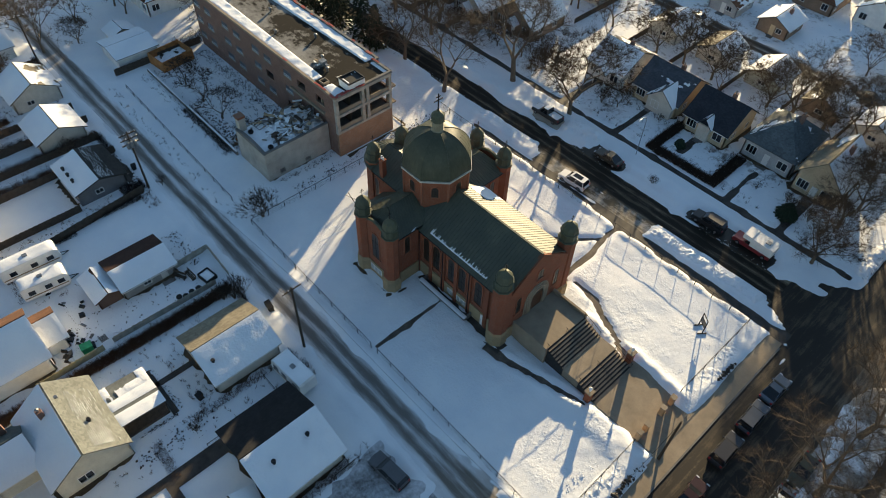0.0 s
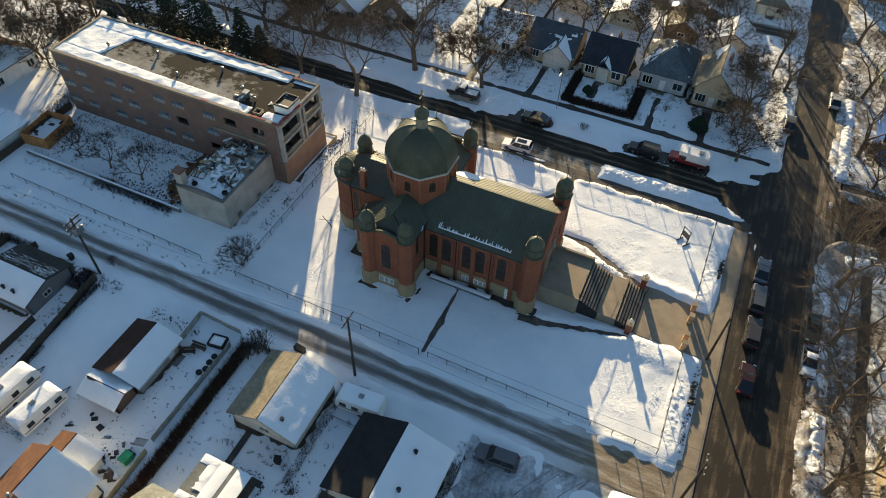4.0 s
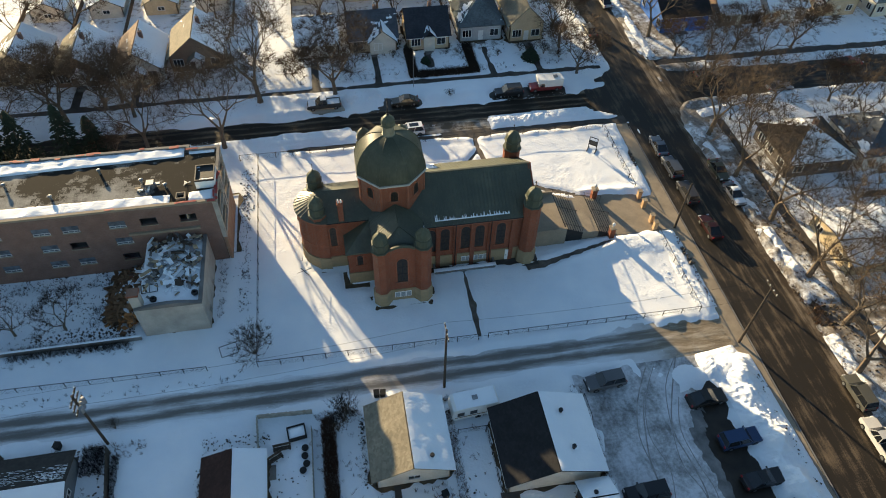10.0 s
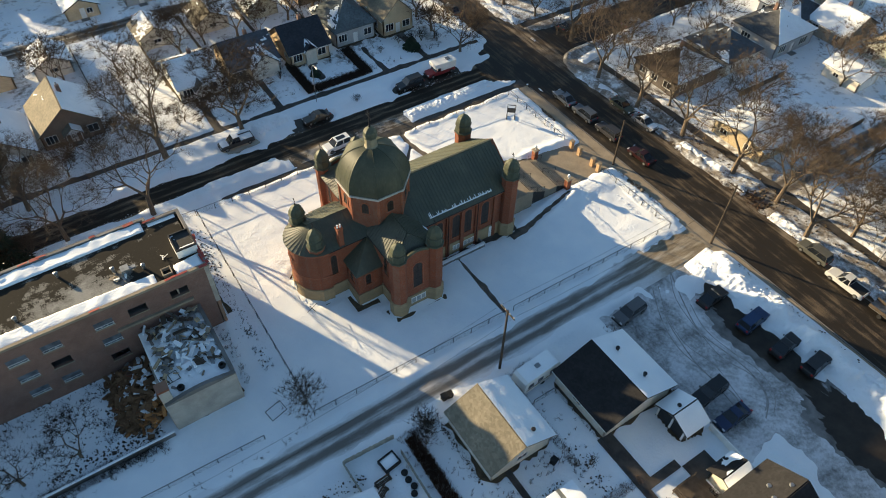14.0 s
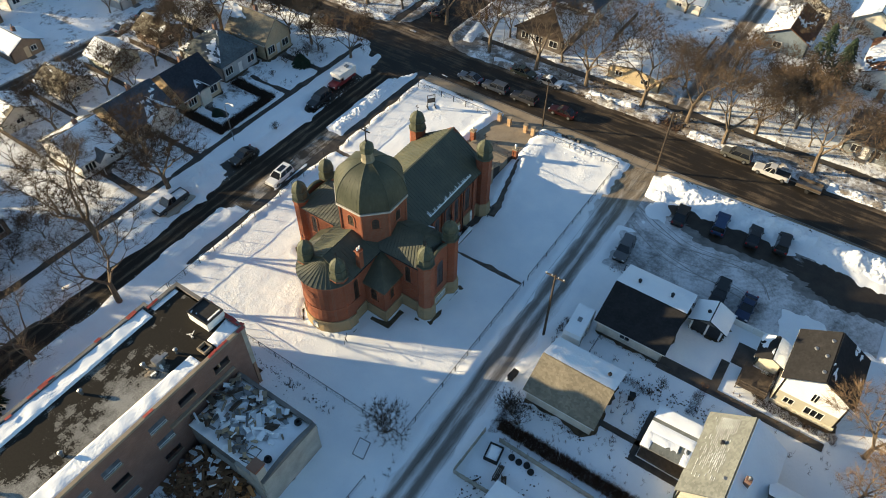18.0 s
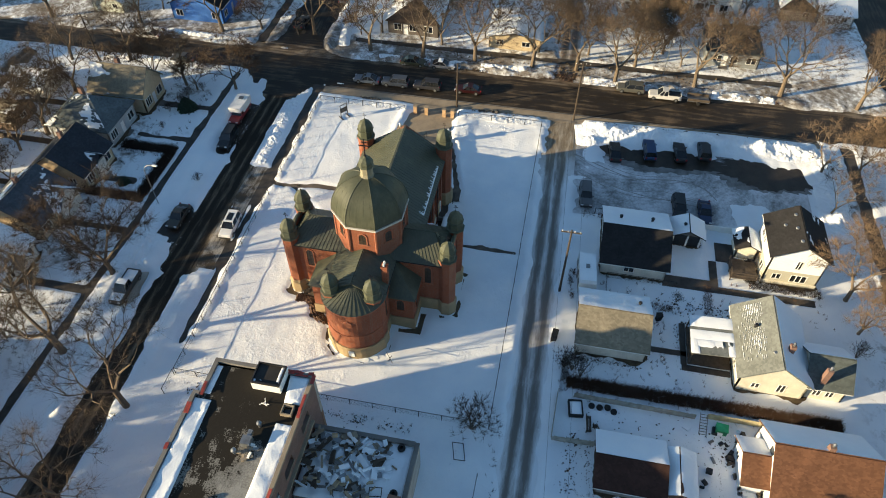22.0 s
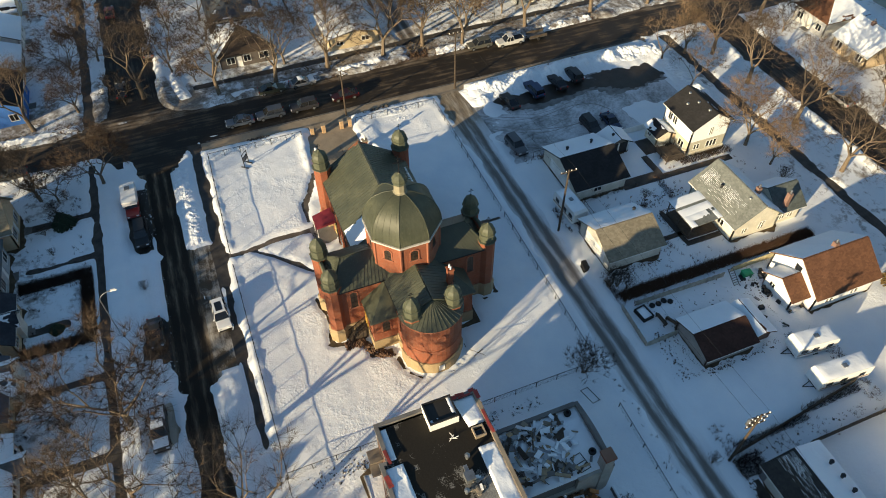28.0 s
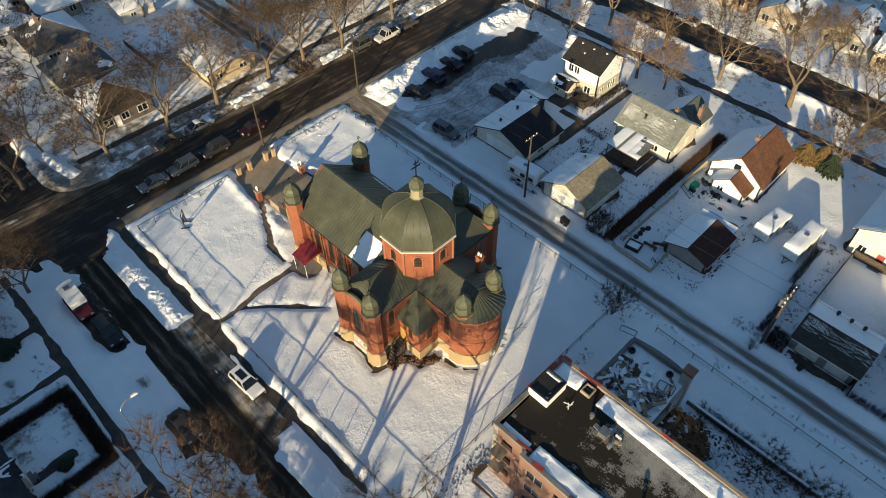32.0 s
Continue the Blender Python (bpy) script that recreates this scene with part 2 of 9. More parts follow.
def bark_build(col):
    def build(nt, b):
        n = noise_tex(nt, coords(nt, (6, 6, 1.2)), 2.0, 5)
        nt.links.new(ramp(nt, n, [(0.3, tuple(0.6 * k for k in col)), (0.7, tuple(1.35 * k for k in col))]), b.inputs["Base Color"])
    return build


SNOW = mat("snow", snow_build(0.0), 0.75, spec=0.25)
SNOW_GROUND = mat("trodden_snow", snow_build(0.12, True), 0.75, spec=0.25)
SNOW_DIRTY = mat("dirty_snow", snow_build(0.55), 0.8, spec=0.2)
ROAD_X = mat("road_asphalt_east_west", road_build("x", (0.016, 0.014, 0.012), (0.13, 0.11, 0.088), 0.56), 0.8, spec=0.2)
ROAD_Y = mat("road_asphalt_north_south", road_build("y", (0.020, 0.0155, 0.011), (0.16, 0.118, 0.078), 0.575), 0.8, spec=0.3)
ALLEY = mat("packed_snow_lane", lane_build("x", (-20.3, -21.9), 0.42, (0.17, 0.155, 0.14), (0.46, 0.45, 0.44), (0.74, 0.75, 0.77), 1.3, (25.0, 33.0)), 0.8)
ALLEY_NORTH = mat("packed_snow_north_lane", lane_build("x", (76.7, 78.3), 0.6, (0.055, 0.045, 0.035), (0.28, 0.26, 0.23), (0.6, 0.6, 0.61)), 0.8)
ALLEY_EAST = mat("packed_snow_far_lane", lane_build("x", (-20.2, -21.8), 0.5, (0.12, 0.105, 0.09), (0.36, 0.33, 0.30), (0.72, 0.73, 0.75)), 0.8)
STREET = mat("street_wheel_tracks", lane_build("x", (25.9, 27.3, 28.7), 0.75, (0.022, 0.017, 0.012), (0.20, 0.155, 0.105), (0.50, 0.44, 0.36), 0.9), 0.8, spec=0.2)
GRAVEL_Y = mat("slush_ridges", road_build("y", (0.05, 0.035, 0.022), (0.27, 0.22, 0.165), 0.54, 0.6), 0.8)
SLUSH = mat("mottled_brown_slush", road_build("x", (0.06, 0.045, 0.028), (0.52, 0.48, 0.42), 0.53, 0.35), 0.8)


def lot_build(nt, b):
    """Driven-over ice with turning ruts."""
    v = world_pos(nt)
    mp = nt.nodes.new("ShaderNodeMapping")
    mp.inputs["Location"].default_value = (-37.0, 31.0, 0)
    nt.links.new(v, mp.inputs[0])
    wv = nd(nt, "ShaderNodeTexWave", Scale=0.30, Distortion=16.0, Detail=4.0)
    wv.wave_type, wv.rings_direction = "RINGS", "Z"
    wv.inputs["Detail Scale"].default_value = 0.7
    nt.links.new(mp.outputs[0], wv.inputs["Vector"])
    n1, n2 = noise_tex(nt, v, 0.22, 6, 0.6), noise_tex(nt, v, 3.0, 5, 0.65)
    f = mixc(nt, 0.035, mixc(nt, 0.3, n1, n2), wv.outputs["Fac"])
    nt.links.new(ramp(nt, f, [(0.36, (0.14, 0.135, 0.13)), (0.46, (0.34, 0.34, 0.345)), (0.56, (0.58, 0.58, 0.60)), (0.68, (0.72, 0.73, 0.75))]), b.inputs["Base Color"])
    bump(nt, b, f, 0.5, 0.08)


LOT = mat("icy_parking", lot_build, 0.6)
LOT_SLUSH = plain("grey_slush", (0.17, 0.165, 0.16), 0.6, var=0.5, scale=0.6)
TROD = plain("trodden_slush_path", (0.11, 0.09, 0.072), 0.8, var=0.45, scale=0.9)
WET = plain("wet_asphalt", (0.030, 0.024, 0.018), 0.4, var=0.4, scale=0.7)
EARTH = plain("thawed_brown_earth", (0.085, 0.062, 0.038), 0.9, var=0.45, scale=1.2)
WALKWAY = plain("damp_pavement", (0.058, 0.05, 0.043), 0.7, var=0.4, scale=0.8)
CONCRETE = plain("concrete", (0.27, 0.22, 0.16), 0.85, var=0.2, scale=0.5)
CONCRETE_GREY = plain("grey_concrete", (0.17, 0.16, 0.15), 0.85, var=0.25, scale=0.6)
BRICK = mat("red_brick", brick_build((0.27, 0.080, 0.037), (0.22, 0.063, 0.031), (0.23, 0.13, 0.09), 0.4), 0.85)
BRICK_BAND = mat("pale_red_brick", brick_build((0.32, 0.105, 0.052), (0.27, 0.085, 0.044), (0.26, 0.15, 0.11), 0.3), 0.85)
BRICK_BUFF = mat("buff_brick", brick_build((0.235, 0.135, 0.103), (0.19, 0.108, 0.084), (0.24, 0.17, 0.14), 0.5), 0.88)
STONE = mat("cream_stone_base", brick_build((0.38, 0.285, 0.16), (0.33, 0.245, 0.14), (0.28, 0.22, 0.14), 0.4), 0.85)
GREEN_METAL = mat("green_metal_roof", lambda nt, b: copper_build(nt, b, 1.15), 0.5, spec=0.5)
CUPOLA = mat("dull_brown_green_metal", lambda nt, b: copper_build(nt, b, 1.45), 0.6, spec=0.2)
LANTERN_TAN = plain("pale_tan_metal", (0.24, 0.215, 0.15), 0.6, var=0.2)
FROSTED = plain("frosted_basement_glass", (0.30, 0.32, 0.32), 0.3, var=0.2, scale=3)
STAINED = plain("dark_stained_glass", (0.035, 0.025, 0.017), 0.3, var=0.6, scale=4, spec=0.35)
CORNICE = plain("pale_grey_paint", (0.48, 0.45, 0.41), 0.7, var=0.12)
DOME_METAL = mat("green_metal_dome", lambda nt, b: copper_build(nt, b, 1.1), 0.5, spec=0.22)
WHITE = plain("white_paint", (0.78, 0.77, 0.74), 0.6, var=0.06)
DARK = plain("dark_metal", (0.03, 0.03, 0.032), 0.5, 0.3)
IRON = plain("black_iron", (0.02, 0.02, 0.022), 0.5, 0.5)
STEEL = plain("galvanised_steel", (0.25, 0.26, 0.27), 0.45, 0.7)
WOOD_POLE = plain("weathered_pole_wood", (0.06, 0.045, 0.033), 0.9, var=0.3, scale=3)
WOOD = plain("weathered_boards", (0.075, 0.058, 0.044), 0.85, var=0.3, scale=2)
WOOD_ORANGE = plain("rusty_orange_boards", (0.38, 0.17, 0.06), 0.8, var=0.35)
MAROON = plain("maroon_awning", (0.22, 0.03, 0.045), 0.7, var=0.15)
TAR = plain("black_roof_membrane", (0.03, 0.027, 0.024), 0.6, var=0.5, scale=0.28)


def felt_build(nt, b):
    """Black roof felt torn off in ragged squares down to a tan layer."""
    v = world_pos(nt)
    snap = nt.nodes.new("ShaderNodeVectorMath")
    snap.operation = "SNAP"
    snap.inputs[1].default_value = (0.55, 0.4, 1)
    nt.links.new(v, snap.inputs[0])
    n1, n2, n3 = noise_tex(nt, v, 0.16, 3, 0.5), noise_tex(nt, snap.outputs[0], 1.1, 4, 0.7), noise_tex(nt, v, 7, 4, 0.6)
    f = mixc(nt, 0.16, mixc(nt, 0.30, n1, n2), n3)
    sep = nt.nodes.new("ShaderNodeSeparateXYZ")
    nt.links.new(v, sep.inputs[0])
    far_end = nt.nodes.new("ShaderNodeMapRange")
    for k, x in (("From Min", -37.0), ("From Max", -29.5), ("To Min", 0.02), ("To Max", -0.022)):
        far_end.inputs[k].default_value = x
    nt.links.new(sep.outputs[0], far_end.inputs[0])
    add = nt.nodes.new("ShaderNodeMath")
    add.operation = "ADD"
    nt.links.new(f, add.inputs[0])
    nt.links.new(far_end.outputs[0], add.inputs[1])
    f = add.outputs[0]
    c = ramp(nt, f, [(0.50, (0.026, 0.023, 0.019)), (0.512, (0.15, 0.142, 0.128)), (0.60, (0.28, 0.27, 0.245))])
    c = mixc(nt, 0.35, c, ramp(nt, n3, [(0.3, grey(0.3)), (0.7, grey(0.68))]), "OVERLAY")
    nt.links.new(c, b.inputs["Base Color"])
    bump(nt, b, f, 0.4, 0.04)


ROOF_FELT = mat("patchy_roof_felt", felt_build, 0.85, spec=0.08)
STUCCO = plain("weathered_pale_stucco", (0.40, 0.37, 0.32), 0.85, var=0.22, scale=0.5)
RED_TRIM = plain("torn_red_flashing", (0.30, 0.05, 0.04), 0.7, var=0.3)
RUBBER = plain("black_rubber", (0.02, 0.02, 0.02), 0.8)
TWIG = mat("grey_brown_twigs", bark_build((0.10, 0.071, 0.047)), 0.9)
BARK = mat("grey_brown_bark", bark_build((0.15, 0.115, 0.082)), 0.95)
TWIG_RED = mat("dry_hedge_twigs", bark_build((0.10, 0.058, 0.038)), 0.9)
TWIG_DARK = mat("dark_shrub_twigs", bark_build((0.032, 0.025, 0.021)), 0.9)
NEEDLE = plain("dark_green_needles", (0.022, 0.035, 0.020), 0.9, var=0.4, scale=3)
CEDAR = plain("bronzed_cedar_leaves", (0.12, 0.08, 0.03), 0.9, var=0.4, scale=3)


def glass_build(nt, b):
    b.inputs["Base Color"].default_value = (0.012, 0.014, 0.017, 1)


GLASS = mat("dark_window_glass", glass_build, 0.12, spec=0.6)


def paint(name, col):
    m = plain(name, col, 0.35, 0.0, var=0.08, scale=0.8, spec=0.5)
    return m


# ---- mesh helpers ----
def part(name, bm, material, parent=None, label=""):
    """Links a bmesh as one mesh object, under a thing or part where one is given."""
    me = bpy.data.meshes.new(name)
    bm.to_mesh(me)
    bm.free()
    me.materials.append(material)
    ob = new(name, me)
    if parent is not None:
        ob.parent = parent
    if label:
        ob["label"] = label
    return ob


def thing(name, label, category, m=None, group="", kind=""):
    ob = new(name)
    if m is not None:
        ob.matrix_basis = m
    return tagged(ob, label, category, group, kind)


def hexa(bm, c):
    """A solid from eight corners: four below, four above, both counterclockwise."""
    v = [bm.verts.new(p) for p in c]
    for f in ((3, 2, 1, 0), (4, 5, 6, 7), (0, 1, 5, 4), (1, 2, 6, 5), (2, 3, 7, 6), (3, 0, 4, 7)):
        bm.faces.new([v[i] for i in f])
    return v


def box(bm, x0, x1, y0, y1, z0, z1):
    return hexa(bm, [(x0, y0, z0), (x1, y0, z0), (x1, y1, z0), (x0, y1, z0), (x0, y0, z1), (x1, y0, z1), (x1, y1, z1), (x0, y1, z1)])


def B(*boxes):
    bm = bmesh.new()
    for b in boxes:
        box(bm, *b)
    return bm


def prism(bm, pts, z0, z1):
    """Upright prism over a counterclockwise outline."""
    lo = [bm.verts.new((x, y, z0)) for x, y in pts]
    hi = [bm.verts.new((x, y, z1)) for x, y in pts]
    bm.faces.new(lo[::-1])
    bm.faces.new(hi)
    n = len(pts)
    for i in range(n):
        bm.faces.new((lo[i], lo[(i + 1) % n], hi[(i + 1) % n], hi[i]))


def lathe(bm, prof, n=8, cx=0, cy=0, turn=0.0, smooth=False):
    """Rings of n corners from (radius, z) pairs, closed at both ends."""
    rings = []
    for r, z in prof:
        rings.append([bm.verts.new((cx + r * math.cos(turn + 2 * math.pi * i / n), cy + r * math.sin(turn + 2 * math.pi * i / n), z)) for i in range(n)])
    for a, b in zip(rings, rings[1:]):
        for i in range(n):
            f = bm.faces.new((a[i], a[(i + 1) % n], b[(i + 1) % n], b[i]))
            f.smooth = smooth
    bm.faces.new(rings[0][::-1])
    bm.faces.new(rings[-1])


def tube(bm, a, b, r0, r1=None, n=6):
    r1 = r0 if r1 is None else r1
    a, b = Vector(a), Vector(b)
    d = (b - a).normalized()
    u = d.orthogonal().normalized()
    w = d.cross(u)
    ra = [bm.verts.new(a + r0 * (u * math.cos(2 * math.pi * i / n) + w * math.sin(2 * math.pi * i / n))) for i in range(n)]
    rb = [bm.verts.new(b + r1 * (u * math.cos(2 * math.pi * i / n) + w * math.sin(2 * math.pi * i / n))) for i in range(n)]
    for i in range(n):
        bm.faces.new((ra[i], ra[(i + 1) % n], rb[(i + 1) % n], rb[i]))
    bm.faces.new(ra[::-1])
    bm.faces.new(rb)


def slab(bm, quad, t):
    """A sheet of thickness t on top of a quad given counterclockwise from above."""
    q = [Vector(p) for p in quad]
    n = (q[1] - q[0]).cross(q[3] - q[0]).normalized()
    hexa(bm, [*q, *[p + n * t for p in q]])


def snow_sheet(bm, quad, cover=1.0, thick=0.12, cell=0.45, seed=0.0):
    """Snow lying on a sloping quad: a pillowy skin, torn open where cover is below 1."""
    q = [Vector(p) for p in quad]
    if cover < 1:
        cell = min(cell, 0.2)
    nu = max(3, int((q[1] - q[0]).length / cell))
    nv = max(3, int((q[3] - q[0]).length / cell))
    n = (q[1] - q[0]).cross(q[3] - q[0]).normalized()
    keep, top = {}, {}
    for i in range(nu + 1):
        for j in range(nv + 1):
            s, t = i / nu, j / nv
            p = (q[0] * (1 - s) + q[1] * s) * (1 - t) + (q[3] * (1 - s) + q[2] * s) * t
            lu, lv = s * (q[1] - q[0]).length, t * (q[3] - q[0]).length
            g = 0.5 + 0.5 * noise.noise(Vector((lu * 0.24 + seed, lv * 0.42, seed * 1.7))) + 0.25 * noise.noise(Vector((lu * 0.9, lv * 3.1, seed)))
            edge = min(i, nu - i, j, nv - j) == 0
            if cover < 1 and not edge:
                p = p + Vector((noise.noise(p * 2.9), noise.noise(p * 2.9 + Vector((7, 3, 1))), 0)) * 0.16
                p -= n * (p - q[0]).dot(n)
            keep[i, j] = g < 0.10 + cover
            top[i, j] = bm.verts.new(p + n * (0.015 if edge else thick * (0.75 + 0.5 * noise.noise(p * 0.8))))
    for i in range(nu):
        for j in range(nv):
            if cover >= 1 or all(keep[c] for c in ((i, j), (i + 1, j), (i + 1, j + 1), (i, j + 1))):
                f = bm.faces.new((top[i, j], top[i + 1, j], top[i + 1, j + 1], top[i, j + 1]))
                f.smooth = True
            else:
                left = [top[c] for c in ((i, j), (i + 1, j), (i + 1, j + 1), (i, j + 1)) if keep[c]]
                if len(left) == 3:
                    bm.faces.new(left).smooth = True
    for v in [v for v in bm.verts if not v.link_faces]:
        bm.verts.remove(v)


def snow_dashes(bm, quad, u0, u1, v0, v1, seed, course=0.2):
    """Short strips of snow held by the courses of a shingle roof, thinning out towards the borders of a patch."""
    rn = random.Random(seed)
    q = [Vector(p) for p in quad]
    du, dv = q[1] - q[0], q[3] - q[0]
    L, W = du.length, dv.length
    eu, ev = du / L, dv / W
    n = eu.cross(ev).normalized()
    if n.z < 0:
        n = -n
    for r in range(int(W * v0 / course), int(W * v1 / course)):
        v, u = (r + 0.5) * course, L * u0
        while u < L * u1:
            d = rn.uniform(0.15, 0.8)
            a, c = (u / L - u0) / (u1 - u0), (v / W - v0) / (v1 - v0)
            dense = 0.35 + 0.5 * math.sin(math.pi * min(1, max(0, c))) * (1.1 - 0.5 * a) + 0.55 * noise.noise(Vector((u * 0.45, v * 0.8, seed)))
            if rn.random() < dense:
                w = rn.uniform(0.018, 0.036) + (0.03 if dense > 0.85 else 0.0)
                o = q[0] + eu * u + ev * (v + rn.uniform(-0.02, 0.02))
                e = eu * d + ev * rn.uniform(-0.02, 0.02)
                hexa(bm, [o - ev * w * 0.4, o + e - ev * w, o + e + ev * w * 0.5, o + ev * w, o + eu * 0.06 - ev * w * 0.2 + n * 0.025, o + e * 0.9 - ev * w * 0.6 + n * 0.025, o + e * 0.94 + ev * w * 0.3 + n * 0.025, o + eu * 0.05 + ev * w * 0.6 + n * 0.025])
            u += d + rn.uniform(0.03, 0.25)


def holes(bm, length, z0, z1, depth, openings, y=0.0, u_from=0.0):
    """A wall along x up to length, its face at y and its back at y + depth, with rectangular openings (u0, u1, z0, z1)."""
    us = sorted({u_from, length, *[o[0] for o in openings], *[o[1] for o in openings]})
    zs = sorted({z0, z1, *[o[2] for o in openings], *[o[3] for o in openings]})
    nu, nz = len(us) - 1, len(zs) - 1
    solid = {(i, j): not any(o[0] < (us[i] + us[i + 1]) / 2 < o[1] and o[2] < (zs[j] + zs[j + 1]) / 2 < o[3] for o in openings) for i in range(nu) for j in range(nz)}
    made = {}

    def at(i, j, k):
        if (i, j, k) not in made:
            made[i, j, k] = bm.verts.new((us[i], y + depth * k, zs[j]))
        return made[i, j, k]
    for (i, j), full in solid.items():
        if not full:
            continue
        bm.faces.new((at(i, j, 0), at(i + 1, j, 0), at(i + 1, j + 1, 0), at(i, j + 1, 0)))
        bm.faces.new((at(i, j, 1), at(i, j + 1, 1), at(i + 1, j + 1, 1), at(i + 1, j, 1)))
        if not solid.get((i - 1, j)):
            bm.faces.new((at(i, j, 0), at(i, j + 1, 0), at(i, j + 1, 1), at(i, j, 1)))
        if not solid.get((i + 1, j)):
            bm.faces.new((at(i + 1, j, 0), at(i + 1, j, 1), at(i + 1, j + 1, 1), at(i + 1, j + 1, 0)))
        if not solid.get((i, j - 1)):
            bm.faces.new((at(i, j, 0), at(i, j, 1), at(i + 1, j, 1), at(i + 1, j, 0)))
        if not solid.get((i, j + 1)):
            bm.faces.new((at(i, j + 1, 0), at(i + 1, j + 1, 0), at(i + 1, j + 1, 1), at(i, j + 1, 1)))
    return at, us, zs


def sweep(bm, pts, r, n=5, r_end=None):
    """One connected tube through a line of points."""
    pts = [Vector(p) for p in pts]
    ring = None
    for k, p in enumerate(pts):
        d = (pts[min(k + 1, len(pts) - 1)] - pts[max(k - 1, 0)]).normalized()
        ref = Vector((0, 0, 1)) if abs(d.z) < 0.9 else Vector((1, 0, 0))
        u = d.cross(ref).normalized()
        w = d.cross(u)
        rad = r if r_end is None else r + (r_end - r) * k / (len(pts) - 1)
        row = [bm.verts.new(p + rad * (u * math.cos(2 * math.pi * i / n) + w * math.sin(2 * math.pi * i / n))) for i in range(n)]
        if ring:
            for i in range(n):
                bm.faces.new((ring[i], row[i], row[(i + 1) % n], ring[(i + 1) % n]))
        else:
            bm.faces.new(row)
        ring = row
    bm.faces.new(ring[::-1])


SIDES = {"S": lambda x0, x1, y0, y1: (pose(x0, y0, 0), x1 - x0), "N": lambda x0, x1, y0, y1: (pose(x1, y1, 0, 0, 0, 180), x1 - x0),
         "E": lambda x0, x1, y0, y1: (pose(x1, y0, 0, 0, 0, 90), y1 - y0), "W": lambda x0, x1, y0, y1: (pose(x0, y1, 0, 0, 0, -90), y1 - y0)}


def window(parent, m, u0, u1, z0, z1, trim=None, mullions=1, depth=0.12):
    """A framed window in an opening of a wall whose face is at y = 0 of m."""
    trim = trim or WHITE
    bm = bmesh.new()
    t = 0.07
    n = mullions + 1
    s = (u1 - u0) / n
    holes(bm, u1 + t, z0 - t, z1 + t, 0.09, [(u0 + s * k + (0.03 if k else 0), u0 + s * (k + 1) - (0.03 if k < n - 1 else 0), z0, z1) for k in range(n)], -0.035, u0 - t)
    bm.transform(m)
    w = part("window", bm, trim, parent)
    bm = B((u0, u1, depth - 0.04, depth, z0, z1))
    bm.transform(m)
    part("pane", bm, GLASS, w)
    return w

# ---- ground, roads and walks ----
# cleared or driven strips, where the snow cover is cut down: x0, x1, y0, y1
CLEARED = [
    (-4, 19, 24.4, 29.4), (-400, -4, 25.4, 29.2), (19, 36, 25.2, 29.4), (36, 53, 24.2, 30.5), (52, 400, 25.2, 33.2), (42.2, 50.7, -400, 34), (44.2, 50.7, 33, 400), (42.2, 51, 22, 35), (-400, 42.5, -23.0, -19.4), (-400, 400, -84.0, -76.0), (-400, 42.2, 75.5, 79.5),
    (50.4, 400, -22.5, -19.3),
    (-14, 14, 21.1, 21.7), (14, 41.5, 20.8, 21.9), (39.3, 42.4, -62, 20.5), (-400, 42, 36.35, 37.1), (-400, 41, -67.0, -65.6), (56.4, 57.6, -60, 19), (50, 400, 36.0, 37.3),
    (-2.2, 18.8, 21.8, 24.9), (1.6, 8.8, 29.4, 32.6), (20.4, 33.6, 29.4, 32.4), (-9.8, -4.0, 30.4, 33.0),
    (18.2, 42.4, -3.4, 3.0), (8.42, 8.66, -17.4, -6.2), (4.0, 18.5, -6.1, -5.6), 
     (13.0, 17.6, 5.2, 8.4), 
    
]
for hx in (-48.0, -38.6, 2.2, 22.6, 31.0):
    CLEARED.append((hx - 0.35, hx + 0.35, 37.1, 46))
CLEARED += [(11.6, 12.4, 41, 46), (-9.2, -8.2, 37.3, 46), (-0.5, 13.0, -64.8, -64.2)]
# trodden paths through the snow: points and half width
PATHS = [([(18.0, 8.6), (21.5, 8.2), (25.0, 6.3), (29.0, 4.6), (36.4, 3.5)], 0.3), ([(17.0, -7.3), (19.5, -7.0), (23.0, -6.2), (27.0, -5.2), (30.2, -4.3)], 0.34),
         ([(15.6, 21.0), (15.5, 18.5), (16.2, 13.0), (16.2, 8.0)], 0.32), ([(15.4, 17.2), (13.5, 14.8), (10.5, 11.8), (7.4, 9.2)], 0.16),
         ([(-8.2, 4.1)] + [(-8.55 + 4.15 * math.cos(a), 4.15 * math.sin(a)) for a in [math.pi / 2 + math.pi * k / 10 for k in range(11)]] + [(-8.2, -4.1)], 0.0),
         ([(4.1, 11.1), (1.5, 10.6), (-1.5, 10.6), (-3.6, 11.2), (-4.3, 9.0), (-4.0, 7.2), (-6.9, 7.0), (-7.1, 4.4)], 0.14), ([(-4.0, -7.0), (-6.8, -6.9), (-7.0, -4.4)], 0.32), ([(-4.0, -9.0), (-3.5, -11.1), (3.5, -11.2), (4.2, -8.5)], 0.0)]
